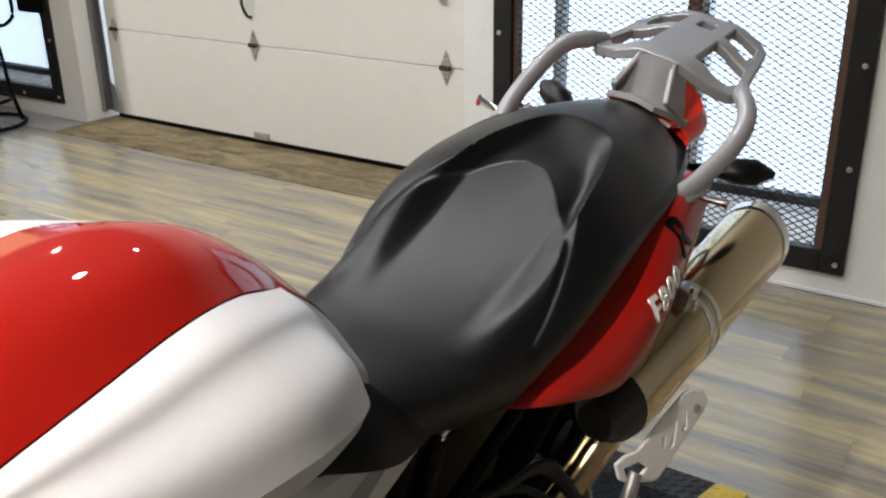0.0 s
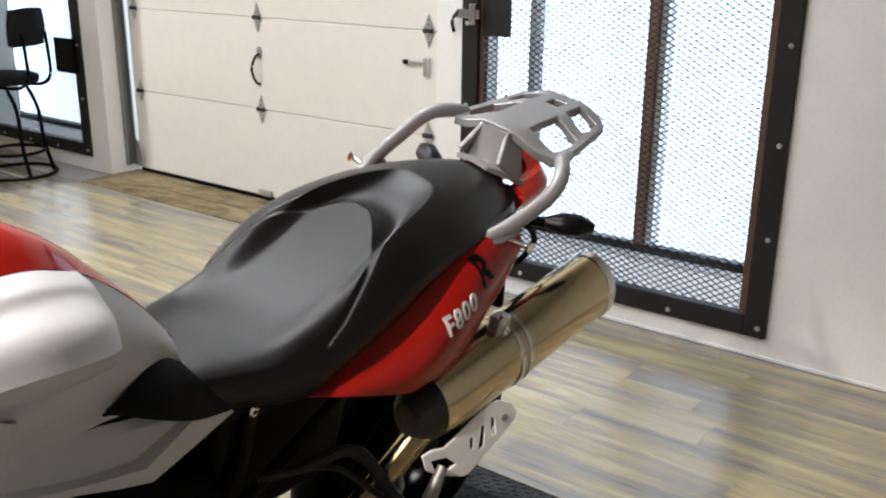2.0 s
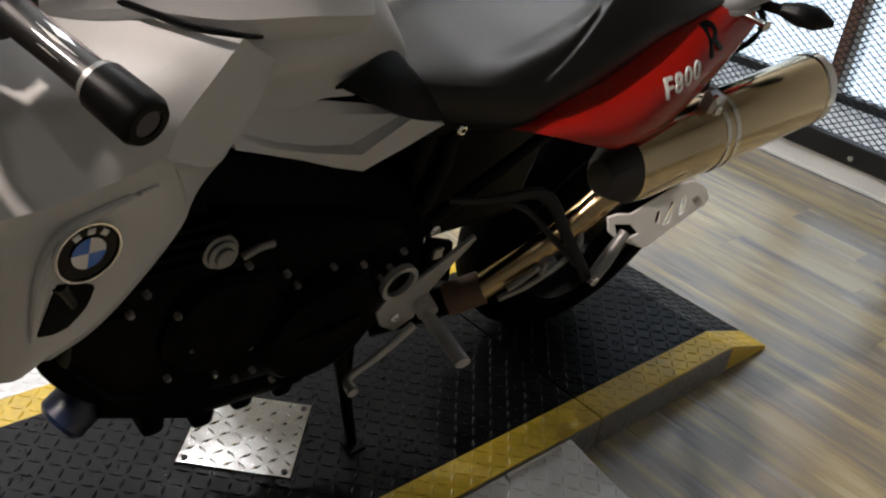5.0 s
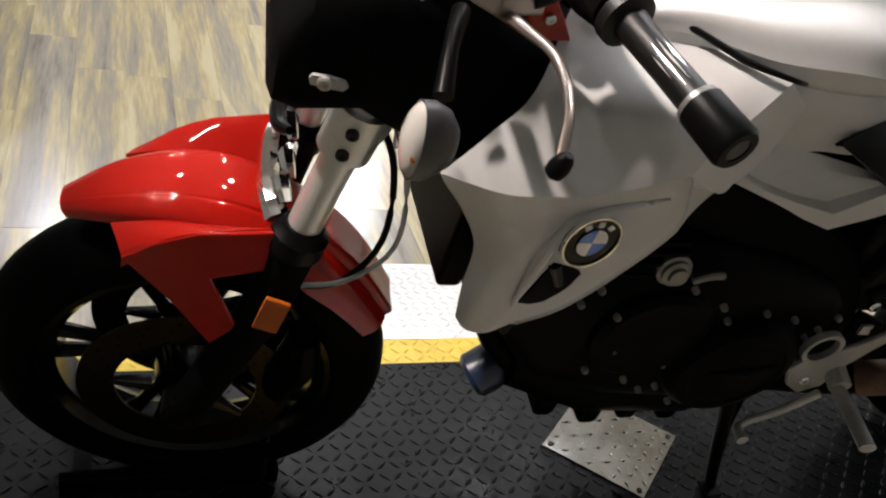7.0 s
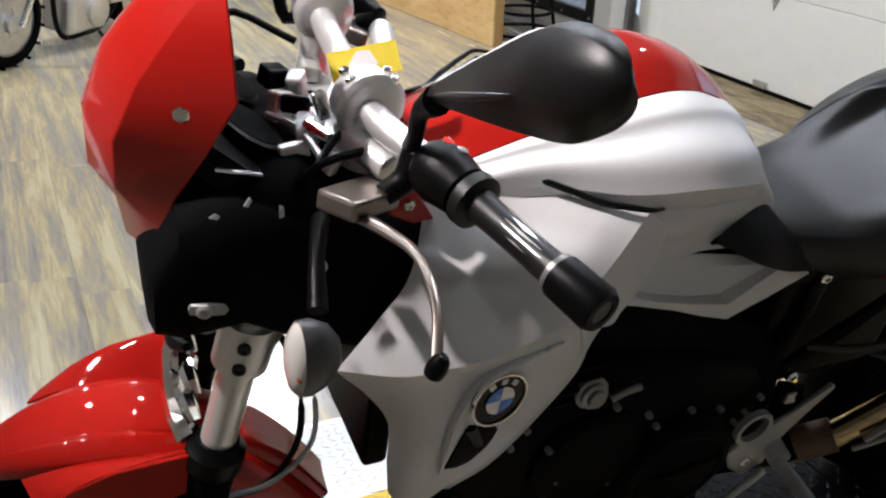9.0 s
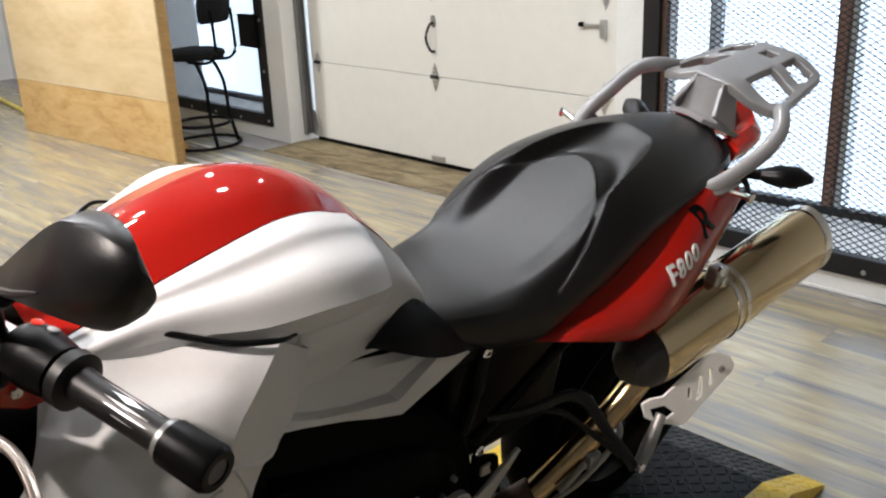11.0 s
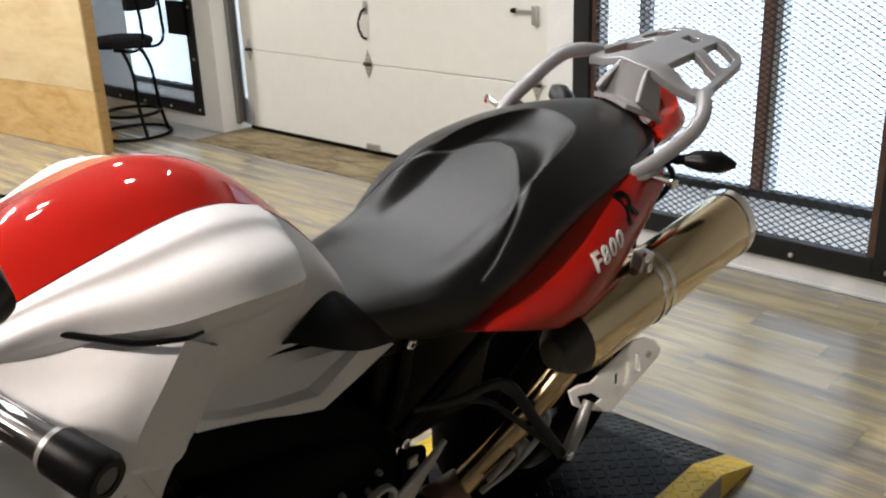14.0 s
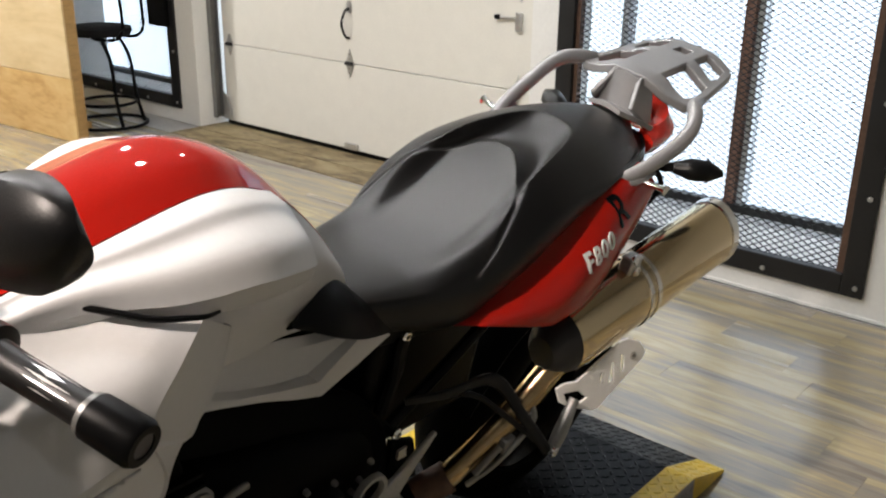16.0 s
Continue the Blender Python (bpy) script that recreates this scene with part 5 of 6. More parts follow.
# x, half width, height of the rider's nose, lower edge
SEAT = ((0.215, 0.060, 0.880, 0.850), (0.12, 0.104, 0.872, 0.824), (0.04, 0.132, 0.872, 0.798), (-0.09, 0.165, 0.890, 0.780), (-0.16, 0.183, 0.920, 0.826), (-0.24, 0.190, 0.943, 0.867), (-0.36, 0.184, 0.998, 0.928), (-0.48, 0.174, 1.026, 0.976),
        (-0.58, 0.150, 1.03, 0.985), (-0.67, 0.120, 1.02, 0.985), (-0.75, 0.060, 1.0, 0.978))
PAD = ((-0.05, 0.905), (-0.12, 0.940), (-0.20, 0.988), (-0.30, 1.028), (-0.42, 1.044), (-0.55, 1.046), (-0.66, 1.034), (-0.75, 1.005))


def seat_height(x, v):
    """The top of the seat: the rider's dish sweeps up to a crest; behind it a crescent hollow, narrowing to its ends, rises to the ridge of the pillion pad, whose wings run forward beside the dish."""
    u = abs(v)
    crest = -0.322 + 0.26 * u * u
    ridge = min(crest - 0.03, -0.472 + 1.75 * u ** 4)
    wing = lambda x: lerp_table(PAD, x)[0] - 0.050 * u * u
    k = ease((u - 0.42) / 0.28)
    top = (1.016 - 0.17 * u * u) * (1 - k) + wing(crest) * k
    if x > 0:
        z = 0.873 + 0.007 * ease(x / 0.2)
    elif x > crest:
        z = 0.873 + (top - 0.873) * (x / crest) ** 1.75
    else:
        t = min(1.0, (crest - x) / (crest - ridge))
        z = top + (wing(x) - top) * t ** 1.5 - 0.018 * math.sin(math.pi * t ** 0.8) * (1 - ease(u / 0.62))
    return z - 0.012 * u ** 4 - 0.010 * ease((-x - 0.55) / 0.2) * v * v


rings = []
for i in range(241):
    x = 0.215 - i * (0.965 / 240)
    w, low, zb = lerp_table(SEAT, x)
    half = [(v * w * 0.93, seat_height(x, v)) for v in (j * 0.95 / 60 for j in range(61))]
    ze = half[-1][1]
    half += [(w * 0.925, ze - (ze - zb) * 0.08), (w * 0.950, ze - (ze - zb) * 0.22), (w * 0.962, ze - (ze - zb) * 0.42), (w * 0.950, ze - (ze - zb) * 0.65), (w * 0.905, zb + 0.008), (w * 0.865, zb)]
    rings.append([(x, y, z) for y, z in half] + [(x, 0, zb)] + [(x, -y, z) for y, z in half[:0:-1]])
seat = part("seat", add_rings(bmesh.new(), rings), VINYL, bike, "black vinyl dual seat with a stepped pillion pad")
for s in (1, -1):
    # same vinyl as the seat; the duller black puts the side's shade into the material
    part("seat_cheek", sheet([[(0.02, 0.060 * s, 0.838), (0.09, 0.050 * s, 0.866), (0.150, 0.056 * s, 0.915), (0.200, 0.088 * s, 0.918), (0.282, 0.124 * s, 0.908)],
                              [(0.02, 0.108 * s, 0.830), (0.09, 0.104 * s, 0.858), (0.145, 0.114 * s, 0.885), (0.200, 0.124 * s, 0.895), (0.279, 0.127 * s, 0.903)],
                              [(0.02, 0.112 * s, 0.796), (0.08, 0.124 * s, 0.812), (0.145, 0.138 * s, 0.838), (0.205, 0.140 * s, 0.868), (0.276, 0.124 * s, 0.900)]], 0.012, 4, 4), BLACK, seat, "cheek of the black vinyl seat beside the tank, in a darker black for its shade")

# ---- tail: red side panels, lettering, lamp, black mudguard ----
for side in (1, -1):
    s = side
    rows = [[(-0.087, 0.119 * s, 0.769), (-0.141, 0.150 * s, 0.810), (-0.21, 0.168 * s, 0.846), (-0.321, 0.180 * s, 0.907), (-0.396, 0.180 * s, 0.948), (-0.489, 0.174 * s, 0.980), (-0.60, 0.165 * s, 0.984)],
            [(-0.088, 0.121 * s, 0.768), (-0.139, 0.168 * s, 0.804), (-0.22, 0.202 * s, 0.832), (-0.315, 0.224 * s, 0.880), (-0.392, 0.220 * s, 0.914), (-0.497, 0.198 * s, 0.953), (-0.60, 0.178 * s, 0.970)],
            [(-0.089, 0.122 * s, 0.767), (-0.137, 0.181 * s, 0.796), (-0.23, 0.226 * s, 0.804), (-0.305, 0.243 * s, 0.832), (-0.388, 0.238 * s, 0.862), (-0.508, 0.211 * s, 0.920), (-0.60, 0.188 * s, 0.956)]]
    rows += [[(-0.090, 0.121 * s, 0.765), (-0.134, 0.184 * s, 0.784), (-0.243, 0.225 * s, 0.767), (-0.291, 0.236 * s, 0.769), (-0.384, 0.236 * s, 0.793), (-0.521, 0.210 * s, 0.877), (-0.597, 0.190 * s, 0.938)],
            [(-0.092, 0.108 * s, 0.764), (-0.134, 0.160 * s, 0.780), (-0.243, 0.195 * s, 0.762), (-0.291, 0.205 * s, 0.764), (-0.384, 0.206 * s, 0.788), (-0.521, 0.185 * s, 0.872), (-0.597, 0.170 * s, 0.934)]]
    rows = [[(x, y * 0.80, z + 0.020 * ease((x + 0.58) / 0.2)) for x, y, z in rows[0]]] + rows
    tailp = part("tail_panel", sheet(rows, 0.005, 4, 4), RED, bike, "glossy red tail side panel")
    if s > 0:
        for nm, body, size, m, mat, shear in (("model_letters", "F800", 0.043, facing((-0.326, 0.2435, 0.862), (-0.20, 1, 0.40)) @ pose(0, 0, 0, 0, 0, 20), DECAL, 0.30), ("model_letter", "R", 0.072, facing((-0.436, 0.2215, 0.916), (-0.20, 1, 0.45)) @ pose(0, 0, 0, 0, 0, 20), GLOSSBLACK, 0.15)):
            mark = letters(nm, body, size, m, mat, tailp, 0.0012, shear)
            half = len(tailp.data.vertices) // 2
            tris = [[tailp.data.vertices[k].co for k in (q[0], q[a], q[a + 1])] for q in (f.vertices for f in tailp.data.polygons) if max(q) < half for a in (1, 2)]
            for v in mark.data.vertices:
                q = m @ v.co
                y = q.y
                for a, b, c in tris:
                    d = (b.z - c.z) * (a.x - c.x) + (c.x - b.x) * (a.z - c.z)
                    if abs(d) > 1e-12:
                        w1 = ((b.z - c.z) * (q.x - c.x) + (c.x - b.x) * (q.z - c.z)) / d
                        w2 = ((c.z - a.z) * (q.x - c.x) + (a.x - c.x) * (q.z - c.z)) / d
                        if w1 > -0.01 and w2 > -0.01 and w1 + w2 < 1.01:
                            y = w1 * a.y + w2 * b.y + (1 - w1 - w2) * c.y
                            break
                v.co = (q.x, y + 0.0035 + v.co.z, q.z)
            mark.matrix_basis = Matrix.Identity(4)
part("tail_light", sheet([[(-0.735, -0.070, 0.998), (-0.80, -0.080, 1.030), (-0.86, 0, 1.046), (-0.80, 0.080, 1.030), (-0.735, 0.070, 0.998)], [(-0.745, -0.092, 0.975), (-0.84, -0.088, 0.990), (-0.90, 0, 0.995), (-0.84, 0.088, 0.990), (-0.745, 0.092, 0.975)],
                          [(-0.735, -0.080, 0.940), (-0.83, -0.070, 0.945), (-0.87, 0, 0.945), (-0.83, 0.070, 0.945), (-0.735, 0.080, 0.940)]], 0.03, 4, 4), TAILRED, bike, "red tail light")
part("tail_tray", add_rings(bmesh.new(), [[(x, w * math.copysign(abs(math.cos(a)) ** 0.6, math.cos(a)), zm + h * math.copysign(abs(math.sin(a)) ** 0.6, math.sin(a))) for a in (2 * math.pi * j / 20 for j in range(20))]
                                          for x, w, zm, h in ((0.05, 0.10, 0.78, 0.04), (-0.2, 0.14, 0.78, 0.05), (-0.45, 0.13, 0.86, 0.05), (-0.62, 0.11, 0.92, 0.04), (-0.75, 0.08, 0.945, 0.03))]), BLACK, bike, "black plastic tail tray")
hang = part("plate_hanger", tube([(-0.70, 0, 0.93), (-0.80, 0, 0.88), (-0.86, 0, 0.76), (-0.90, 0, 0.62)], [0.04, 0.035, 0.028, 0.03], 12, 4, 0.4, (1, 0, 0)), BLACK, bike, "black plate hanger")
for side in (1, -1):
    st = part("rear_signal", tube([(-0.70, 0.06 * side, 0.925), (-0.735, 0.11 * side, 0.935), (-0.760, 0.155 * side, 0.944)], [0.012, 0.010, 0.012], 10, 3), BLACK, bike, "black rear turn signal")
    part("signal_shell", tube([(-0.752, 0.150 * side, 0.944), (-0.770, 0.178 * side, 0.949), (-0.790, 0.210 * side, 0.954), (-0.806, 0.238 * side, 0.957)], [0.014, 0.027, 0.027, 0.008], 16, 4, 0.85), SHELLBLACK, st)
    part("wiring_loop", tube([(-0.69, 0.10 * side, 0.945), (-0.735, 0.125 * side, 0.925), (-0.775, 0.125 * side, 0.880), (-0.760, 0.110 * side, 0.830), (-0.700, 0.09 * side, 0.80)], 0.007, 8, 4), BLACK, st, "black wiring loop")

# ---- luggage rack and grab rails ----
def rack_roof(x, y):
    """Height of the rack's top: it climbs to the rear and stands higher along the middle."""
    back = (-0.74 - x) / 0.25
    return 1.078 + 0.036 * back + (0.034 - 0.012 * back) * (1 - ease((abs(y) - 0.042) / 0.075))


def shaped_rack():
    half = [(-0.722, 0.040), (-0.735, 0.085), (-0.752, 0.128), (-0.775, 0.144), (-0.88, 0.130), (-0.975, 0.116), (-0.996, 0.098), (-1.004, 0.040)]
    outline = half + [(x, -y) for x, y in half[::-1]]
    front = [(-0.772, 0.046), (-0.778, 0.108), (-0.800, 0.124), (-0.868, 0.112), (-0.880, 0.046)]
    rear = [(-0.915, 0.046), (-0.905, 0.100), (-0.925, 0.106), (-0.968, 0.098), (-0.976, 0.046)]
    slot = [(-0.925, -0.016), (-0.925, 0.016), (-0.962, 0.016), (-0.962, -0.016)]
    mirror = lambda loop: [(x, -y) for x, y in loop[::-1]]
    bm = plate(outline, 0.020, Matrix.Identity(4), (front, rear, mirror(front), mirror(rear), slot))
    bmesh.ops.subdivide_edges(bm, edges=[e for e in bm.edges if e.calc_length() > 0.05], cuts=2)
    for v in bm.verts:
        v.co.z = rack_roof(v.co.x, v.co.y) - 0.020 + v.co.z
    return bm


rack = part("luggage_rack", shaped_rack(), RACKALU, bike, "grey cast alloy luggage rack", bevel=0.003)
for side in (1, -1):
    s = side
    rail = part("grab_rail", tube([(-0.490, 0.155 * s, 0.970), (-0.535, 0.171 * s, 0.987), (-0.592, 0.181 * s, 1.009), (-0.650, 0.186 * s, 1.032), (-0.692, 0.184 * s, 1.056), (-0.722, 0.171 * s, 1.076), (-0.752, 0.150 * s, 1.084), (-0.80, 0.135 * s, 1.082)], [0.013, 0.0145, 0.0155, 0.016, 0.016, 0.016, 0.016, 0.013], 14, 5), RACKALU, bike, "grey alloy grab rail")
    part("rail_foot", tube([(-0.465, 0.150 * s, 0.966), (-0.53, 0.168 * s, 0.976), (-0.585, 0.178 * s, 0.984)], [0.016, 0.022, 0.014], 12, 3, 0.45), RACKALU, rail)
    part("luggage_peg", tube([(-0.548, 0.178 * s, 0.972), (-0.550, 0.205 * s, 0.974), (-0.552, 0.226 * s, 0.976), (-0.552, 0.234 * s, 0.976)], [0.007, 0.006, 0.0065, 0.011], 12, 3), CHROME, rail, "bright steel peg")
    part("rack_strut", panel3([(-0.712, 0.030 * s, 1.106), (-0.765, 0.032 * s, 1.104), (-0.752, 0.062 * s, 1.012), (-0.735, 0.066 * s, 1.010), (-0.672, 0.040 * s, 1.046), (-0.678, 0.038 * s, 1.056)], (0.0, 1, 0.35 * s), 0.011), RACKALU, rack, bevel=0.003)
part("rack_web", sheet([[(-0.716, -0.030, 1.104), (-0.714, 0, 1.108), (-0.716, 0.030, 1.104)], [(-0.712, -0.038, 1.060), (-0.706, 0, 1.070), (-0.712, 0.038, 1.060)], [(-0.708, -0.046, 1.028), (-0.700, 0, 1.036), (-0.708, 0.046, 1.028)]], 0.008, 3, 3), RACKALU, rack)
part("rack_foot", sheet([[(-0.655, -0.040, 1.045), (-0.650, 0, 1.052), (-0.655, 0.040, 1.045)], [(-0.700, -0.066, 1.028), (-0.695, 0, 1.040), (-0.700, 0.066, 1.028)], [(-0.748, -0.078, 1.008), (-0.752, 0, 1.020), (-0.748, 0.078, 1.008)]], 0.010, 4, 4), RACKALU, rack)

# ---- exhaust ----
def muffler():
    a, b = Vector((-0.290, 0.214, 0.680)), Vector((-0.872, 0.236, 0.797))
    d = (b - a).normalized()
    s = d.cross(Vector((0, 0, 1))).normalized()
    u = s.cross(d)
    L = (b - a).length

    def body(prof):
        rings = []
        for h, r in prof:
            rings.append([a + d * h + (s * math.cos(t) * r * 0.98 + u * math.sin(t) * r * 1.22) for t in (2 * math.pi * j / 36 for j in range(36))])
        return add_rings(bmesh.new(), rings)
    m = part("muffler", body([(0.055, 0.0595), (0.065, 0.0615), (0.09, 0.064), (L * 0.42, 0.066), (L - 0.03, 0.067), (L - 0.012, 0.066), (L, 0.058), (L + 0.004, 0.048), (L - 0.01, 0.046), (L - 0.05, 0.044)]), TITAN, bike, "gold-tinted steel muffler")
    part("inlet_cone", body([(0.0, 0.030), (0.012, 0.042), (0.035, 0.054), (0.060, 0.0605)]), STEELDARK, m, "dark inlet cone")
    for h in (0.455, 0.50):
        part("band", body([(L * h - 0.006, 0.0655), (L * h - 0.005, 0.0685), (L * h + 0.005, 0.0685), (L * h + 0.006, 0.0655)]), CHROME, m, "bright steel band")
    part("end_cap", body([(L - 0.02, 0.0665), (L - 0.018, 0.069), (L + 0.002, 0.069), (L + 0.006, 0.062)]), CHROME, m)
    cl = part("hanger_clamp", boxes(((-0.540, 0.212, 0.795), (-0.500, 0.242, 0.835))), GALV, m, "bright hanger clamp", bevel=0.005)
    bolt("clamp_bolt", (-0.520, 0.242, 0.808), (0, 1, 0.2), 0.010, 0.008, CHROME, cl)
    bolt("clamp_bolt", (-0.512, 0.235, 0.83), (0, 1, 0.3), 0.010, 0.008, CHROME, cl)
    part("link_pipe", tube([(-0.10, 0.160, 0.402), (-0.13, 0.178, 0.425), (-0.24, 0.212, 0.545), (-0.345, 0.230, 0.668), (-0.37, 0.232, 0.695)], [0.025, 0.025, 0.025, 0.027, 0.035], 20, 5), BROWNED, m, "gold-tinted link pipe")
    part("collector", tube([(0.04, 0.09, 0.32), (-0.04, 0.13, 0.36), (-0.10, 0.160, 0.402)], [0.030, 0.029, 0.029], 18, 4), ENGINE, m, "black collector pipe")
    part("pipe_collar", tube([(-0.085, 0.152, 0.388), (-0.135, 0.180, 0.430)], [0.032, 0.032], 18, 2), RUSTY, m, "rusty pipe collar")
    part("collar_screw", tube([(-0.15, 0.225, 0.46), (-0.20, 0.235, 0.51)], 0.007, 8, 2), DULLSTEEL, m)
    clip = part("pipe_bracket", tube([(-0.15, 0.215, 0.425), (-0.20, 0.240, 0.478), (-0.265, 0.252, 0.548), (-0.27, 0.236, 0.585)], 0.006, 8, 4), DULLSTEEL, m, "bent steel clip on the pipe")
    part("bracket_block", boxes(((-0.235, 0.225, 0.49), (-0.205, 0.245, 0.525))), DULLSTEEL, clip, bevel=0.004)
    lid = Vector((0.004, 0.013, 0.004))
    on = lambda *pts: [tuple(Vector(q) + lid) for q in pts]
    sh = part("heat_shield", panel3(on((-0.299, 0.249, 0.622), (-0.320, 0.253, 0.629), (-0.347, 0.264, 0.628), (-0.400, 0.271, 0.662), (-0.450, 0.279, 0.692), (-0.470, 0.285, 0.695), (-0.499, 0.299, 0.683), (-0.513, 0.308, 0.662), (-0.508, 0.310, 0.648), (-0.485, 0.308, 0.630), (-0.440, 0.303, 0.596), (-0.400, 0.300, 0.562), (-0.386, 0.296, 0.560), (-0.330, 0.272, 0.578), (-0.308, 0.258, 0.592)),
                                    (0.30, 0.92, 0.26), 0.006, (on((-0.318, 0.258, 0.608), (-0.350, 0.270, 0.608), (-0.372, 0.283, 0.590), (-0.352, 0.279, 0.580), (-0.326, 0.267, 0.588)), on((-0.404, 0.281, 0.634), (-0.411, 0.283, 0.633), (-0.410, 0.289, 0.612), (-0.403, 0.287, 0.611)),
                                                                on((-0.430, 0.284, 0.652), (-0.437, 0.286, 0.651), (-0.434, 0.296, 0.610), (-0.422, 0.294, 0.603)), on((-0.452, 0.287, 0.664), (-0.459, 0.289, 0.663), (-0.462, 0.300, 0.630), (-0.452, 0.298, 0.624)))), WHITESTEEL, m, "pale steel heat shield with slots", bevel=0.002)
    for q in ((-0.392, 0.284, 0.596), (-0.482, 0.299, 0.658)):
        bolt("shield_screw", Vector(q) + lid, (0.3, 0.92, 0.26), 0.008, 0.005, GALV, sh)
    return m


muffler()

# ---- frame, engine, swingarm ----
for side in (1, -1):
    s = side
    part("frame_beam", tube([(0.76, 0.06 * s, 0.95), (0.55, 0.120 * s, 0.84), (0.40, 0.110 * s, 0.775), (0.22, 0.090 * s, 0.700), (0.10, 0.095 * s, 0.63), (0.03, 0.105 * s, 0.53), (0.02, 0.11 * s, 0.42)], [0.03, 0.045, 0.05, 0.05, 0.045, 0.042, 0.04], 10, 4, 0.5, (0, 1, 0)), MATTEBLACK, bike, "black frame beam")
    part("subframe", tube([(0.03, 0.115 * s, 0.62), (0.0, 0.105 * s, 0.70), (-0.01, 0.105 * s, 0.775), (-0.12, 0.12 * s, 0.80), (-0.35, 0.13 * s, 0.86), (-0.60, 0.11 * s, 0.93)], 0.014, 10, 4), BLACK, bike, "black rear subframe tube")
    part("subframe_stay", tube([(0.01, 0.125 * s, 0.59), (-0.15, 0.13 * s, 0.70), (-0.34, 0.13 * s, 0.83)], 0.012, 10, 4), BLACK, bike)
    f = bolt("frame_bolt", (0.0, 0.108 * s, 0.773), (0, s, 0), 0.011, 0.010, CHROME, bike)
    bolt("frame_bolt", (0.022, 0.148 * s, 0.597), (0, s, 0), 0.011, 0.010, CHROME, bike)
part("airbox_cover", add_rings(bmesh.new(), [[(x, w * math.copysign(abs(math.cos(a)) ** 0.5, math.cos(a)), zm + h * math.copysign(abs(math.sin(a)) ** 0.5, math.sin(a))) for a in (2 * math.pi * j / 20 for j in range(20))]
                                             for x, w, zm, h in ((0.70, 0.10, 0.86, 0.10), (0.55, 0.125, 0.86, 0.11), (0.40, 0.095, 0.81, 0.10), (0.25, 0.075, 0.77, 0.08), (0.05, 0.070, 0.74, 0.06), (-0.02, 0.06, 0.72, 0.06))]), MATTEBLACK, bike, "black airbox cover")

eng = part("engine", add_rings(bmesh.new(), [[(x, w * math.copysign(abs(math.cos(a)) ** 0.45, math.cos(a)), zm + h * math.copysign(abs(math.sin(a)) ** 0.5, math.sin(a))) for a in (2 * math.pi * j / 24 for j in range(24))]
                                             for x, w, zm, h in ((0.62, 0.12, 0.56, 0.10), (0.56, 0.155, 0.55, 0.17), (0.42, 0.165, 0.53, 0.20), (0.25, 0.165, 0.50, 0.19), (0.10, 0.15, 0.47, 0.17), (0.02, 0.12, 0.46, 0.13))]), ENGINE, bike, "black parallel-twin engine")
part("cylinder_block", add_rings(bmesh.new(), [[(x0 + (z - 0.6) * 0.35 + dx, y, z) for dx, y in ((-0.10, -0.14), (0.10, -0.14), (0.10, 0.14), (-0.10, 0.14))] for x0, z in ((0.50, 0.58), (0.50, 0.70), (0.50, 0.78))]), ENGINE, eng, bevel=0.015)
for i in range(7):
    part("cooling_fin", boxes(((0.40 + i * 0.0055, -0.152, 0.60 + i * 0.022), (0.64 + i * 0.0055, 0.152, 0.607 + i * 0.022))), ENGINE, eng, smooth=False)
part("head_cover", boxes(((0.46, -0.12, 0.765), (0.66, 0.12, 0.82))), ENGINE, eng, bevel=0.02)
cover = part("alternator_cover", turned((0.24, 0.155, 0.475), (0, 1, 0), [(0, 0.115), (0.022, 0.112), (0.036, 0.10), (0.040, 0.085), (0.036, 0.078), (0.044, 0.060), (0.048, 0.02)], 36), ENGINE, eng, "round black alternator cover")
part("cover_rib", tube([(0.30, 0.197, 0.49), (0.24, 0.203, 0.50), (0.18, 0.197, 0.505)], [0.004, 0.010, 0.004], 8, 4), ENGINE, cover)
cov2 = part("clutch_cover", turned((0.42, 0.155, 0.55), (0, 1, 0), [(0, 0.10), (0.014, 0.096), (0.022, 0.085), (0.020, 0.06), (0.028, 0.03)], 32), ENGINE, eng)
for k in range(12):
    a = 2 * math.pi * k / 12
    bolt("cover_bolt", (0.24 + 0.125 * math.cos(a), 0.163, 0.475 + 0.125 * math.sin(a)), (0, 1, 0), 0.0055, 0.010, DULLSTEEL, eng)
for x, z in ((0.50, 0.60), (0.47, 0.52), (0.50, 0.47), (0.42, 0.44), (0.36, 0.60), (0.33, 0.62), (0.55, 0.66), (0.57, 0.63), (0.40, 0.66), (0.38, 0.41), (0.12, 0.56), (0.10, 0.59), (0.34, 0.56)):
    bolt("cover_bolt", (x, 0.166, z), (0, 1, 0), 0.0055, 0.010, DULLSTEEL, eng)
part("battery_box", boxes(((-0.27, -0.095, 0.50), (0.05, 0.095, 0.80))), BLACK, bike, "black battery box and inner mudguard", bevel=0.02)
cap = part("oil_cap", turned((0.438, 0.145, 0.681), (0, 1, 0.1), [(0, 0.026), (0.008, 0.027), (0.010, 0.022), (0.016, 0.022), (0.018, 0.015), (0.024, 0.014), (0.026, 0.006)], 24), DULLSTEEL, eng, "stepped grey oil filler cap")
part("hose_clip", tube([(0.41, 0.165, 0.675), (0.385, 0.165, 0.685), (0.36, 0.16, 0.68)], 0.006, 8, 3), DULLSTEEL, eng)
part("warning_sticker", plate([(-0.012, -0.008), (0.012, -0.010), (0.009, 0.003), (0.013, 0.010), (-0.009, 0.010)], 0.006, facing((-0.03, 0.132, 0.51), (0, 1, 0.2))), LENS, eng, "small pale yellow sticker", smooth=False)
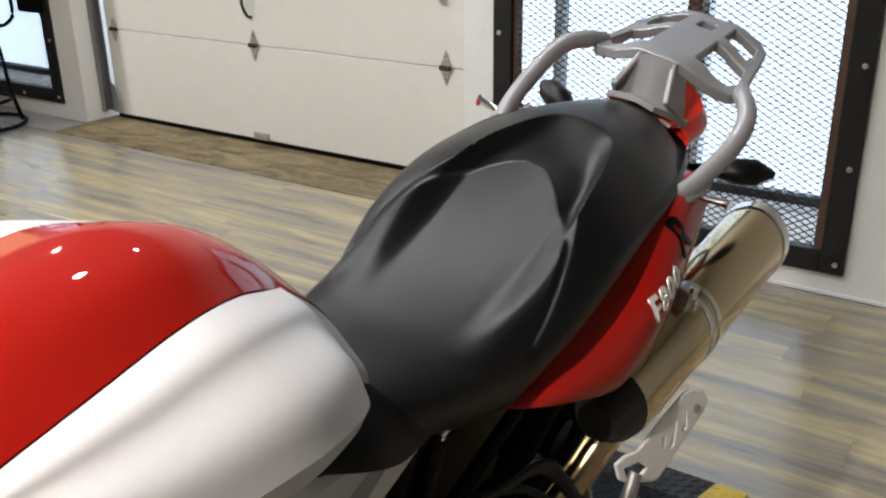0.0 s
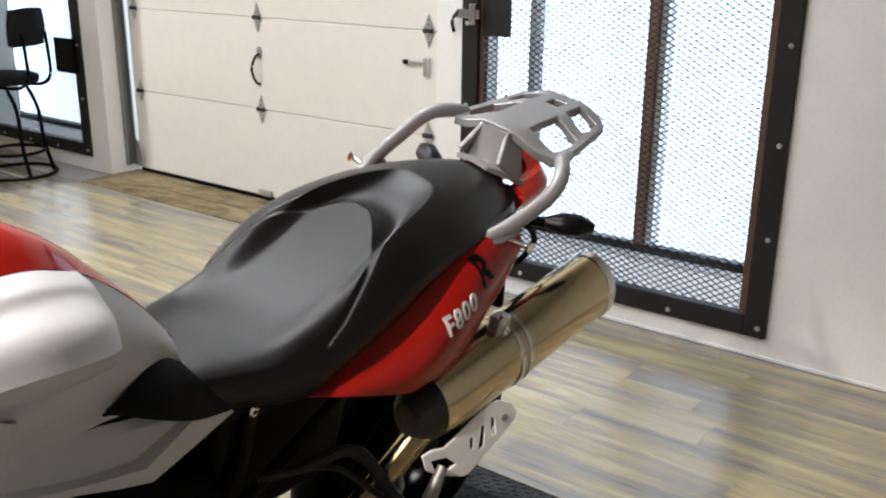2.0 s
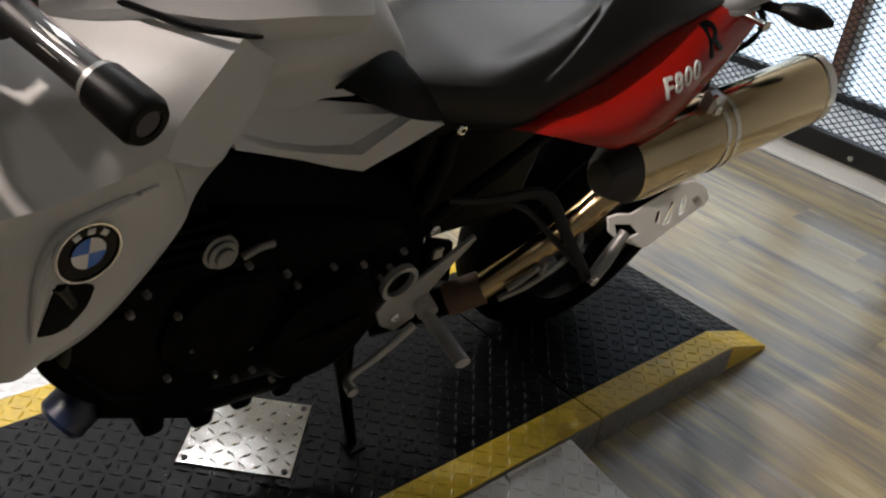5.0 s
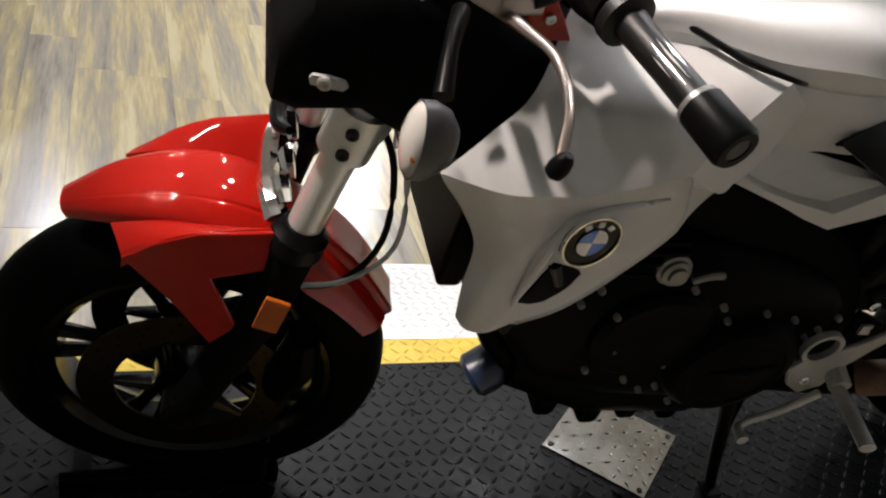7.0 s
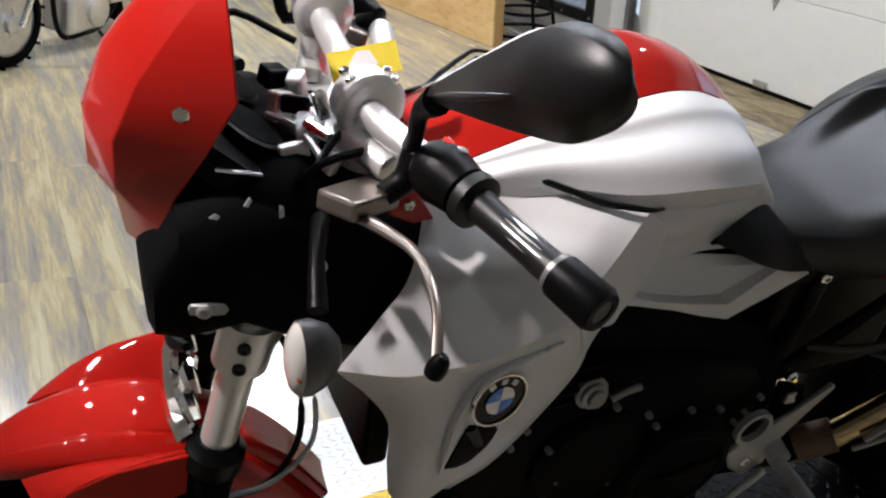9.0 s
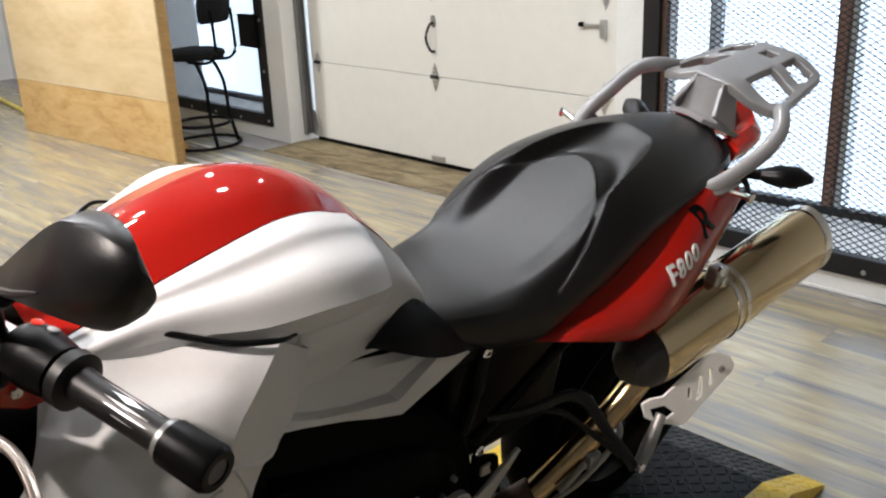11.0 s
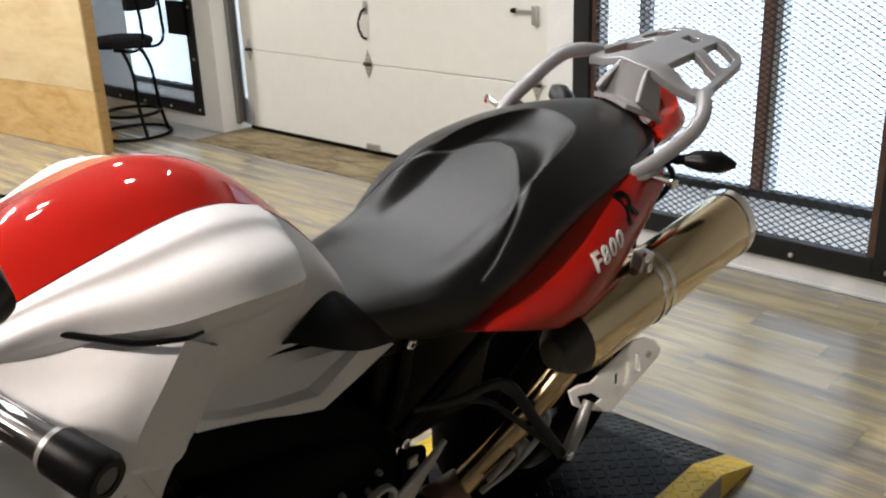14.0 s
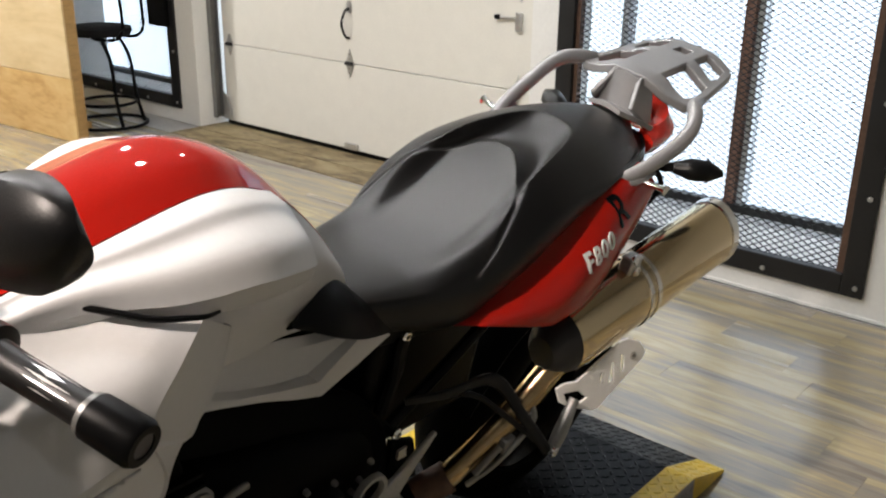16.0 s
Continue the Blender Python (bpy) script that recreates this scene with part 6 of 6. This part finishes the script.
part("oil_filter", turned((0.55, 0.03, 0.30), (0.75, 0.15, -0.55), [(-0.10, 0.036), (0.0, 0.038), (0.006, 0.041), (0.05, 0.041), (0.058, 0.034)], 24), NAVY, eng, "dark blue oil filter")
for y in (0.05, -0.05):
    part("header_pipe", tube([(0.60, y, 0.60), (0.635, y, 0.52), (0.60, y, 0.40), (0.50, y * 1.2, 0.31), (0.30, y * 1.4, 0.255), (0.05, 0.06 + y * 0.4, 0.30)], 0.021, 12, 5), ENGINE, eng, "dark exhaust header")
part("lower_cowl", add_rings(bmesh.new(), [[(x, w * math.cos(a), zm + h * math.sin(a)) for a in (2 * math.pi * j / 16 for j in range(16))] for x, w, zm, h in ((0.55, 0.09, 0.33, 0.07), (0.42, 0.135, 0.315, 0.09), (0.20, 0.135, 0.295, 0.09), (0.05, 0.09, 0.30, 0.06))]), ENGINE, eng)
for x, w in ((0.46, 0.10), (0.38, 0.12), (0.30, 0.115), (0.22, 0.12), (0.15, 0.10)):
    part("sump_rib", boxes(((x - 0.020, -w, 0.222), (x + 0.020, w, 0.27))), ENGINE, eng, bevel=0.012)
part("swingarm", tube([(0.03, -0.06, 0.42), (-0.10, -0.10, 0.40), (-0.35, -0.13, 0.36), (AXLE_R, -0.13, R_R)], [0.06, 0.05, 0.045, 0.055], 14, 4, 0.6, (0, 1, 0)), ENGINE, bike, "black single-sided swingarm")
part("swingarm_cross", tube([(-0.02, 0.12, 0.42), (-0.05, -0.10, 0.42)], 0.045, 14, 3), ENGINE, bike)
part("rear_hugger", sheet([[(AXLE_R + (R_R + 0.02) * math.cos(radians(a)), y, R_R + (R_R + 0.02) * math.sin(radians(a)) - abs(y) * 0.3) for y in (-0.09, 0, 0.09)] for a in (20, 45, 70, 95)], 0.004), BLACK, bike, "black rear hugger")

# ---- footrests and side stand ----
for side in (1, -1):
    s = side
    fp = part("rider_footrest", plate([(0.135, 0.475), (0.115, 0.50), (0.07, 0.515), (0.02, 0.545), (-0.045, 0.592), (-0.052, 0.585), (-0.01, 0.53), (0.025, 0.475), (0.035, 0.425), (0.075, 0.405), (0.11, 0.43)], 0.010,
                                    Matrix.Translation((0, 0.188 * s, 0)) @ pose(0, 0, 0, 90, 0, 0)), FOOTALLOY, bike, "cast alloy rider footrest plate", bevel=0.003)
    part("pivot_ring", turned((0.105, 0.180 * s, 0.535), (0, 1, 0), [(0, 0.028), (0.0, 0.036), (0.012, 0.036), (0.012, 0.028)], 28, True), FOOTALLOY, fp, "steel pivot ring")
    part("peg", tube([(0.035, 0.195 * s, 0.455), (0.045, 0.26 * s, 0.462), (0.058, 0.335 * s, 0.468)], [0.013, 0.015, 0.015], 12, 3, 0.7), FOOTALLOY, fp, "alloy footpeg")
    part("peg_joint", tube([(0.03, 0.178 * s, 0.465), (0.035, 0.215 * s, 0.46)], 0.019, 10, 2), FOOTALLOY, fp)
    part("shift_lever" if s > 0 else "brake_pedal", tube([(0.045, 0.20 * s, 0.42), (0.12, 0.215 * s, 0.395), (0.19, 0.225 * s, 0.375), (0.20, 0.255 * s, 0.375)], [0.008, 0.007, 0.007, 0.010], 10, 4), FOOTALLOY, fp)
    bolt("bolt", (0.09, 0.188 * s, 0.45), (0, s, 0), 0.010, 0.008, CHROME, fp)
    br = part("pillion_bracket", tube([(-0.02, 0.125 * s, 0.628), (-0.091, 0.166 * s, 0.644), (-0.160, 0.186 * s, 0.657), (-0.196, 0.205 * s, 0.640), (-0.222, 0.245 * s, 0.590), (-0.246, 0.282 * s, 0.545), (-0.262, 0.300 * s, 0.516)], [0.009, 0.011, 0.013, 0.013, 0.012, 0.011, 0.012], 10, 4, 0.6, (0, 1, 0)), SHELLBLACK, bike, "black pillion footrest bracket")
    part("bracket_web", tube([(-0.100, 0.166 * s, 0.640), (-0.150, 0.190 * s, 0.625), (-0.190, 0.226 * s, 0.590), (-0.240, 0.280 * s, 0.540)], 0.006, 8, 3), SHELLBLACK, br)
    part("pillion_peg", tube([(-0.268, 0.305 * s, 0.508), (-0.295, 0.30 * s, 0.55), (-0.335, 0.288 * s, 0.60)], [0.012, 0.014, 0.010], 12, 3, 0.8), DULLSTEEL, br, "folded alloy pillion peg")
    bolt("peg_bolt", (-0.262, 0.312 * s, 0.525), (0, s, 0), 0.010, 0.008, CHROME, br)
part("frame_gusset", plate([(-0.005, 0.545), (-0.022, 0.44), (-0.11, 0.40), (-0.075, 0.515)], 0.012, Matrix.Translation((0, 0.126, 0)) @ pose(0, 0, 0, 90, 0, 0)), ENGINE, bike, "black frame gusset", bevel=0.003)
stand = part("side_stand", tube([(0.115, 0.11, 0.32), (0.10, 0.13, 0.24), (0.075, 0.155, 0.13), (0.054, 0.172, 0.052)], [0.018, 0.015, 0.012, 0.010], 12, 4), BLACK, bike, "black side stand, folded out")
part("stand_foot", boxes(((0.034, 0.158, 0.046), (0.076, 0.196, 0.054))), BLACK, stand, bevel=0.003)
part("stand_spring", tube([(0.10, 0.125, 0.33), (0.092, 0.142, 0.22)], 0.006, 8, 3), ENGINE, stand)


# ---- plywood partition, stool, counter, cartons ----
def plywood():
    a, b = Vector((-6.70, 1.745, 0)), Vector((-4.655, 1.925, 0))
    ang = math.degrees(math.atan2(b.y - a.y, b.x - a.x))
    L = (b - a).length
    t = thing("plywood_partition", pose(a.x, a.y, 0, 0, 0, ang), "free-standing partition faced with pale and knotty plywood sheets", "partition")
    part("lower_sheet", boxes(((0, -0.012, 0.004), (L, 0.0, 0.41))), PLYKNOT, t, "knotty pine plywood sheet", smooth=False)
    part("upper_sheet", boxes(((0, -0.009, 0.414), (L - 0.012, 0.003, 2.0))), PLYPALE, t, "pale plywood sheet", smooth=False)
    part("end_board", boxes(((L - 0.022, 0.0035, 0.0), (L - 0.001, 0.05, 0.40))), PLYEDGE, t, smooth=False)
    part("stud", boxes(((0.04, 0.004, 0.0), (0.09, 0.09, 2.0))), PLYEDGE, t, smooth=False)
    part("stud", boxes(((L - 0.12, 0.004, 0.0), (L - 0.03, 0.09, 1.98))), PLYEDGE, t, smooth=False)
    part("foot", boxes(((0.05, 0.09, 0.0), (0.1, 0.55, 0.05))), PLYEDGE, t, smooth=False)
    part("foot", boxes(((L - 0.35, 0.09, 0.0), (L - 0.30, 0.3, 0.05))), PLYEDGE, t, smooth=False)
    return t


plywood()


def stool():
    t = thing("counter_stool", pose(-5.02, 2.36, 0, 0, 0, 25), "black upholstered counter stool on a black tubular ring base", "stool")
    seat_rings = [[(r * math.cos(a) * 1.02, r * math.sin(a), z) for a in (2 * math.pi * j / 28 for j in range(28))] for z, r in ((0.61, 0.15), (0.615, 0.19), (0.64, 0.205), (0.665, 0.20), (0.68, 0.16), (0.684, 0.05))]
    part("seat", add_rings(bmesh.new(), seat_rings), FABRIC, t, "round black padded seat")
    part("backrest", sheet([[(0.20, -0.16, 0.86), (0.245, 0, 0.86), (0.20, 0.16, 0.86)], [(0.215, -0.175, 0.98), (0.26, 0, 0.98), (0.215, 0.175, 0.98)], [(0.22, -0.15, 1.09), (0.26, 0, 1.10), (0.22, 0.15, 1.09)]], 0.05), FABRIC, t, "curved black padded backrest")
    for y in (-0.12, 0.12):
        part("back_tube", tube([(0.02, y, 0.60), (0.18, y, 0.60), (0.25, y, 0.66), (0.255, y, 0.78), (0.245, y, 0.95)], 0.012, 10), BLACK, t)
    for y in (-0.10, 0.10):
        part("leg", tube([(0.06, y, 0.61), (0.13, y * 1.1, 0.45), (0.15, y * 1.2, 0.2), (0.19, y * 1.3, 0.012)], 0.013, 10), BLACK, t)
    for z, r in ((0.013, 0.25), (0.16, 0.19)):
        ring = [(r * math.cos(a), r * math.sin(a), z) for a in (2 * math.pi * j / 24 for j in range(25))]
        part("ring", tube(ring, 0.012, 8, 2), BLACK, t)
    return t


stool()


def counter():
    t = thing("counter_desk", pose(0, 0, 0), "white-edged counter with dark grey panels and an open knee space", "counter")
    part("end_panel", boxes(((-2.03, -2.55, 0.0), (-1.99, -1.74, 0.95))), CABWHITE, t, "white end panel", smooth=False, bevel=0.003)
    part("end_panel", boxes(((-1.985, -2.55, 0.0), (-1.30, -1.79, 0.95))), CABWHITE, t, "white drawer carcass", smooth=False, bevel=0.003)
    part("foot_strip", boxes(((-2.86, -1.745, 0.0), (-2.035, -1.705, 0.02))), CABWHITE, t, "white foot strip", smooth=False, bevel=0.003)
    part("modesty_panel", boxes(((-2.88, -2.30, 0.03), (-2.035, -2.27, 0.92))), CABDARK, t, "dark grey back panel", smooth=False)
    part("side_panel", boxes(((-2.935, -2.55, 0.0), (-2.885, -1.465, 0.95))), CABDARK, t, "dark grey side panel", smooth=False)
    part("edge_band", boxes(((-2.99, -2.55, 0.0), (-2.937, -1.45, 0.95))), CABWHITE, t, "white edge band", smooth=False, bevel=0.003)
    part("worktop", boxes(((-3.03, -2.58, 0.952), (-1.27, -1.70, 0.99))), CABWHITE, t, "white worktop", smooth=False, bevel=0.005)
    part("power_cord", tube([(-2.60, -2.22, 0.9), (-2.62, -2.15, 0.5), (-2.66, -1.98, 0.12), (-2.62, -1.85, 0.008)], 0.006, 8), YELLOWTAG, t, "yellow-green cord")
    return t


counter()
for x, y, a, mat, lab, h in ((-3.72, -1.52, 12, CARDYELLOW, "small yellow carton standing on the floor", 0.22), (-3.98, -1.42, -5, CARDRED, "red and white carton standing on the floor", 0.34)):
    c = thing("carton", pose(x, y, 0, 0, 0, a), lab, "box")
    part("body", boxes(((-0.09, -0.06, 0.0), (0.09, 0.06, h))), mat, c, smooth=False, bevel=0.003)
    part("label_band", boxes(((-0.092, -0.062, h * 0.45), (0.092, 0.062, h * 0.62))), WHITE if mat is CARDRED else CABDARK, c, smooth=False)
    part("flap", boxes(((-0.088, -0.058, h), (0.088, -0.002, h + 0.003)), ((-0.088, 0.002, h), (0.088, 0.058, h + 0.003))), mat, c, smooth=False)


# ---- other motorcycles along the far wall ----
def small_wheel(c, r, half, mat, parent, knob):
    c = Vector(c)
    w = part("wheel", turned(c, (0, 1, 0), [(-half * 0.5, r - half * 1.5), (-half * 0.5, r - half * 1.9), (half * 0.5, r - half * 1.9), (half * 0.5, r - half * 1.5)], 32), mat, parent, "spoked steel wheel")
    prof = [(half * math.sin(a), r - half + half * math.cos(a)) for a in (radians(-110 + 22 * i) for i in range(11))]
    part("tyre", turned(c, (0, 1, 0), prof, 40, True), RUBBER, w)
    part("hub", turned(c, (0, 1, 0), [(-0.06, 0.03), (-0.05, 0.055), (0.05, 0.055), (0.06, 0.03)], 20), mat, w)
    for k in range(16):
        a = 2 * math.pi * k / 16
        part("spoke", tube([c + Vector((0.05 * math.cos(a + 0.3), 0.03 * (-1) ** k, 0.05 * math.sin(a + 0.3))), c + Vector(((r - half * 1.8) * math.cos(a), 0, (r - half * 1.8) * math.sin(a)))], 0.0025, 5, 1), CHROME, w)
    if knob:
        for k in range(30):
            a = 2 * math.pi * k / 30
            p = c + Vector((r * math.cos(a), 0.5 * half * (-1) ** k, r * math.sin(a)))
            part("tread_block", boxes(((p.x - 0.008, p.y - 0.02, p.z - 0.008), (p.x + 0.008, p.y + 0.02, p.z + 0.008))), RUBBER, w, smooth=False)
    return w


def parked_motorcycle(front, rear, label, r, paint, metal, cruiser):
    f, b = Vector((*front, 0)), Vector((*rear, 0))
    ang = math.degrees(math.atan2(f.y - b.y, f.x - b.x))
    L = (f - b).length
    t = thing("parked_motorcycle", pose(b.x, b.y, 0.003, 0, 0, ang) @ pose(0, 0, 0, -9, 0, 0), label, "motorcycle", "motorcycles parked along the far wall")
    small_wheel((0, 0, r), r, 0.06 if cruiser else 0.05, metal, t, not cruiser)
    small_wheel((L, 0, r), r, 0.045, metal, t, not cruiser)
    hx = L - 0.32
    for y in (-0.09, 0.09):
        part("fork_leg", tube([(L, y, r), (hx, y, r + 0.58)], [0.024, 0.020], 12, 2), CHROME, t, "bright fork leg")
    part("handlebar", tube([(hx - 0.14, -0.36, r + 0.66), (hx - 0.02, -0.14, r + 0.64), (hx, 0, r + 0.60), (hx - 0.02, 0.14, r + 0.64), (hx - 0.14, 0.36, r + 0.66)], 0.012, 10), CHROME, t)
    part("headlamp", turned((hx + 0.05, 0, r + 0.46), (1, 0, 0), [(-0.09, 0.02), (-0.06, 0.06), (0.0, 0.08), (0.03, 0.082), (0.035, 0.07), (0.04, 0.03)], 24), CHROME if cruiser else paint, t, "round headlamp")
    part("front_mudguard", sheet([[(L + (r + 0.03) * math.cos(radians(a)), y, r + (r + 0.03) * math.sin(radians(a)) - abs(y) * 0.5) for y in (-0.06, 0, 0.06)] for a in (25, 60, 95, 140)], 0.004), paint, t)
    part("rear_mudguard", sheet([[((r + 0.04) * math.cos(radians(a)), y, r + (r + 0.04) * math.sin(radians(a)) - abs(y) * 0.4) for y in (-0.075, 0, 0.075)] for a in (40, 80, 120, 165)], 0.004), paint, t)
    part("fuel_tank", add_rings(bmesh.new(), [[(x, w * math.cos(q), zc + h * math.sin(q)) for q in (2 * math.pi * j / 18 for j in range(18))] for x, w, zc, h in ((L * 0.40, 0.06, r + 0.42, 0.05), (L * 0.50, 0.13, r + 0.45, 0.09), (L * 0.62, 0.14, r + 0.49, 0.10), (L * 0.70, 0.06, r + 0.52, 0.06))]), paint, t, "painted fuel tank")
    part("seat", add_rings(bmesh.new(), [[(x, w * math.cos(q), zc + 0.045 * math.sin(q)) for q in (2 * math.pi * j / 16 for j in range(16))] for x, w, zc in ((-0.12, 0.07, r + 0.44), (0.05, 0.12, r + 0.42), (L * 0.25, 0.14, r + 0.38), (L * 0.42, 0.09, r + 0.42))]), VINYL, t, "black padded seat")
    e = part("engine", boxes(((L * 0.36, -0.11, r - 0.14), (L * 0.66, 0.11, r + 0.10))), SPOKE if cruiser else GALV, t, "grey engine", bevel=0.03)
    part("engine_cover", turned((L * 0.45, 0.10, r - 0.02), (0, 1, 0), [(0, 0.10), (0.03, 0.095), (0.045, 0.07)], 24), metal, e)
    for i in range(6):
        part("cooling_fin", boxes(((L * 0.46, -0.10, r + 0.11 + i * 0.028), (L * 0.64, 0.10, r + 0.122 + i * 0.028))), metal, e, smooth=False)
    part("frame_tube", tube([(hx - 0.03, 0, r + 0.48), (L * 0.68, 0.03, r - 0.1), (L * 0.5, 0.05, r - 0.17), (L * 0.3, 0.06, r - 0.1), (0.1, 0.09, r + 0.3)], 0.016, 10), BLACK, t)
    part("swingarm", tube([(L * 0.34, 0.10, r + 0.02), (0, 0.10, r)], 0.018, 10, 2), metal, t)
    part("exhaust", tube([(L * 0.62, -0.10, r + 0.12), (L * 0.72, -0.13, r - 0.05), (L * 0.5, -0.15, r - 0.14), (0.05, -0.17, r - 0.05), (-0.22, -0.17, r)], [0.02, 0.02, 0.022, 0.04, 0.042], 14, 4), CHROME, t, "chrome exhaust")
    part("side_stand", tube([(L * 0.42, 0.10, r - 0.16), (L * 0.44, 0.20, 0.05)], 0.010, 8, 2), BLACK, t)
    part("tail_lamp", boxes(((-0.30, -0.04, r + 0.30), (-0.26, 0.04, r + 0.36))), TAILRED, t, bevel=0.006)
    for y in (-0.16, 0.16):
        part("turn_signal", turned((hx + 0.02, y, r + 0.42), (1, 0, 0), [(-0.03, 0.01), (0, 0.032), (0.02, 0.03), (0.028, 0.015)], 16), AMBER, t)
    return t


small = parked_motorcycle((-4.98, -1.07), (-5.86, -0.25), "small off-road motorcycle with red and white panels on its stand", 0.26, RED, GALV, False)
part("side_cover", sheet([[(0.02, 0.13, 0.66), (0.20, 0.15, 0.62), (0.42, 0.14, 0.60)], [(0.06, 0.14, 0.56), (0.22, 0.16, 0.52), (0.40, 0.15, 0.50)], [(0.14, 0.13, 0.48), (0.26, 0.14, 0.45), (0.38, 0.13, 0.44)]], 0.006), CABWHITE, small, "white side cover")
part("side_cover", sheet([[(0.02, -0.13, 0.66), (0.20, -0.15, 0.62), (0.42, -0.14, 0.60)], [(0.06, -0.14, 0.56), (0.22, -0.16, 0.52), (0.40, -0.15, 0.50)], [(0.14, -0.13, 0.48), (0.26, -0.14, 0.45), (0.38, -0.13, 0.44)]], 0.006), CABWHITE, small, "white side cover")
parked_motorcycle((-8.30, 0.50), (-9.20, -0.30), "black motorcycle with bright wheels parked by the far wall", 0.30, GLOSSBLACK, CHROME, False)
big = parked_motorcycle((-7.45, 0.95), (-8.60, 1.72), "black cruiser motorcycle with chrome forks and black saddlebags", 0.32, GLOSSBLACK, CHROME, True)
for y in (-0.22, 0.22):
    bag = part("saddlebag", boxes(((-0.20, y - 0.08, 0.36), (0.22, y + 0.08, 0.66))), FABRIC, big, "black saddlebag", bevel=0.05)
    part("strap", boxes(((-0.02, y - 0.084, 0.38), (0.02, y + 0.084, 0.664))), BLACK, bag, bevel=0.002)
part("crash_bar", tube([(0.98, -0.06, 0.25), (1.00, -0.26, 0.30), (0.98, -0.28, 0.50), (0.96, -0.06, 0.62), (0.96, 0.06, 0.62), (0.98, 0.28, 0.50), (1.00, 0.26, 0.30), (0.98, 0.06, 0.25)], 0.016, 10), CHROME, big, "chrome crash bar")
pole = tagged(part("floor_pole", tube([(-8.94, 2.19, 0.02), (-8.0, 2.08, 0.02), (-7.18, 1.98, 0.02)], 0.018, 10, 3), YELLOWTAG, None), "long yellow pole lying on the floor along the wall", "pole")

# wheel chock before the front tyre
ch = thing("wheel_chock", pose(-0.30, -1.06, PT + 0.003), "low black steel wheel chock under the front tyre", "wheel chock")
for x in (-0.075, 0.075):
    part("rail", boxes(((x - 0.012, -0.20, 0.0), (x + 0.012, 0.16, 0.035))), ENGINE, ch, bevel=0.003)
for y in (-0.18, 0.12):
    part("cross_bar", boxes(((-0.063, y, 0.001), (0.063, y + 0.03, 0.006))), ENGINE, ch)
part("release_pin", tube([(0.10, 0.13, 0.004), (0.10, 0.132, 0.13)], 0.004, 8, 2), CHROME, ch, "thin bright release pin")

# ---- floor planks, laid along the garage wall; the nearest ones are pieces of the floor ----
PW, PL = 0.152, 1.22
floor_ob = bpy.data.objects["floor"]
mesh_cache = {}


def plank_mesh(length):
    key = round(length, 2)
    if key not in mesh_cache:
        bm = bmesh.new()
        g, h = 0.0002, 0.0004
        x0, x1, y0, y1 = g, key - g, g, PW - g
        low = [bm.verts.new(p) for p in ((x0, y0, -0.006), (x1, y0, -0.006), (x1, y1, -0.006), (x0, y1, -0.006))]
        mid = [bm.verts.new(p) for p in ((x0, y0, -h), (x1, y0, -h), (x1, y1, -h), (x0, y1, -h))]
        up = [bm.verts.new(p) for p in ((x0 + h, y0 + h, 0), (x1 - h, y0 + h, 0), (x1 - h, y1 - h, 0), (x0 + h, y1 - h, 0))]
        for a, b in ((low, mid), (mid, up)):
            for i in range(4):
                bm.faces.new((a[i], a[(i + 1) % 4], b[(i + 1) % 4], b[i]))
        bm.faces.new(up)
        me = bpy.data.meshes.new("plank")
        bm.to_mesh(me)
        bm.free()
        me.materials.append(PLANK)
        mesh_cache[key] = me
    return mesh_cache[key]


rng = random.Random(4)
rest_v, rest_f = [], []
count = 0
row = 0
y = 2.498 - PW
while y > -4.98:
    x = -9.59 - rng.random() * PL
    while x < 2.39:
        a, b = max(x, -9.59), min(x + PL, 2.39)
        near = -5.6 < a and b < 1.6 and y > -1.9
        if b - a > 0.05:
            me = plank_mesh(b - a)
            if near and count < 298:
                ob = new("plank", me)
                ob.parent = floor_ob
                ob.location = (a, y, 0)
                count += 1
            else:
                base = len(rest_v)
                rest_v += [(v.co.x + a, v.co.y + y, v.co.z) for v in me.vertices]
                rest_f += [tuple(base + i for i in p.vertices) for p in me.polygons]
        x += PL
    y -= PW
me = bpy.data.meshes.new("far_planks")
me.from_pydata(rest_v, [], rest_f)
me.materials.append(PLANK)
far = new("far_planks", me)
far.parent = floor_ob
tagged(far, "grey and tan wood-look planks", kind="stuff")
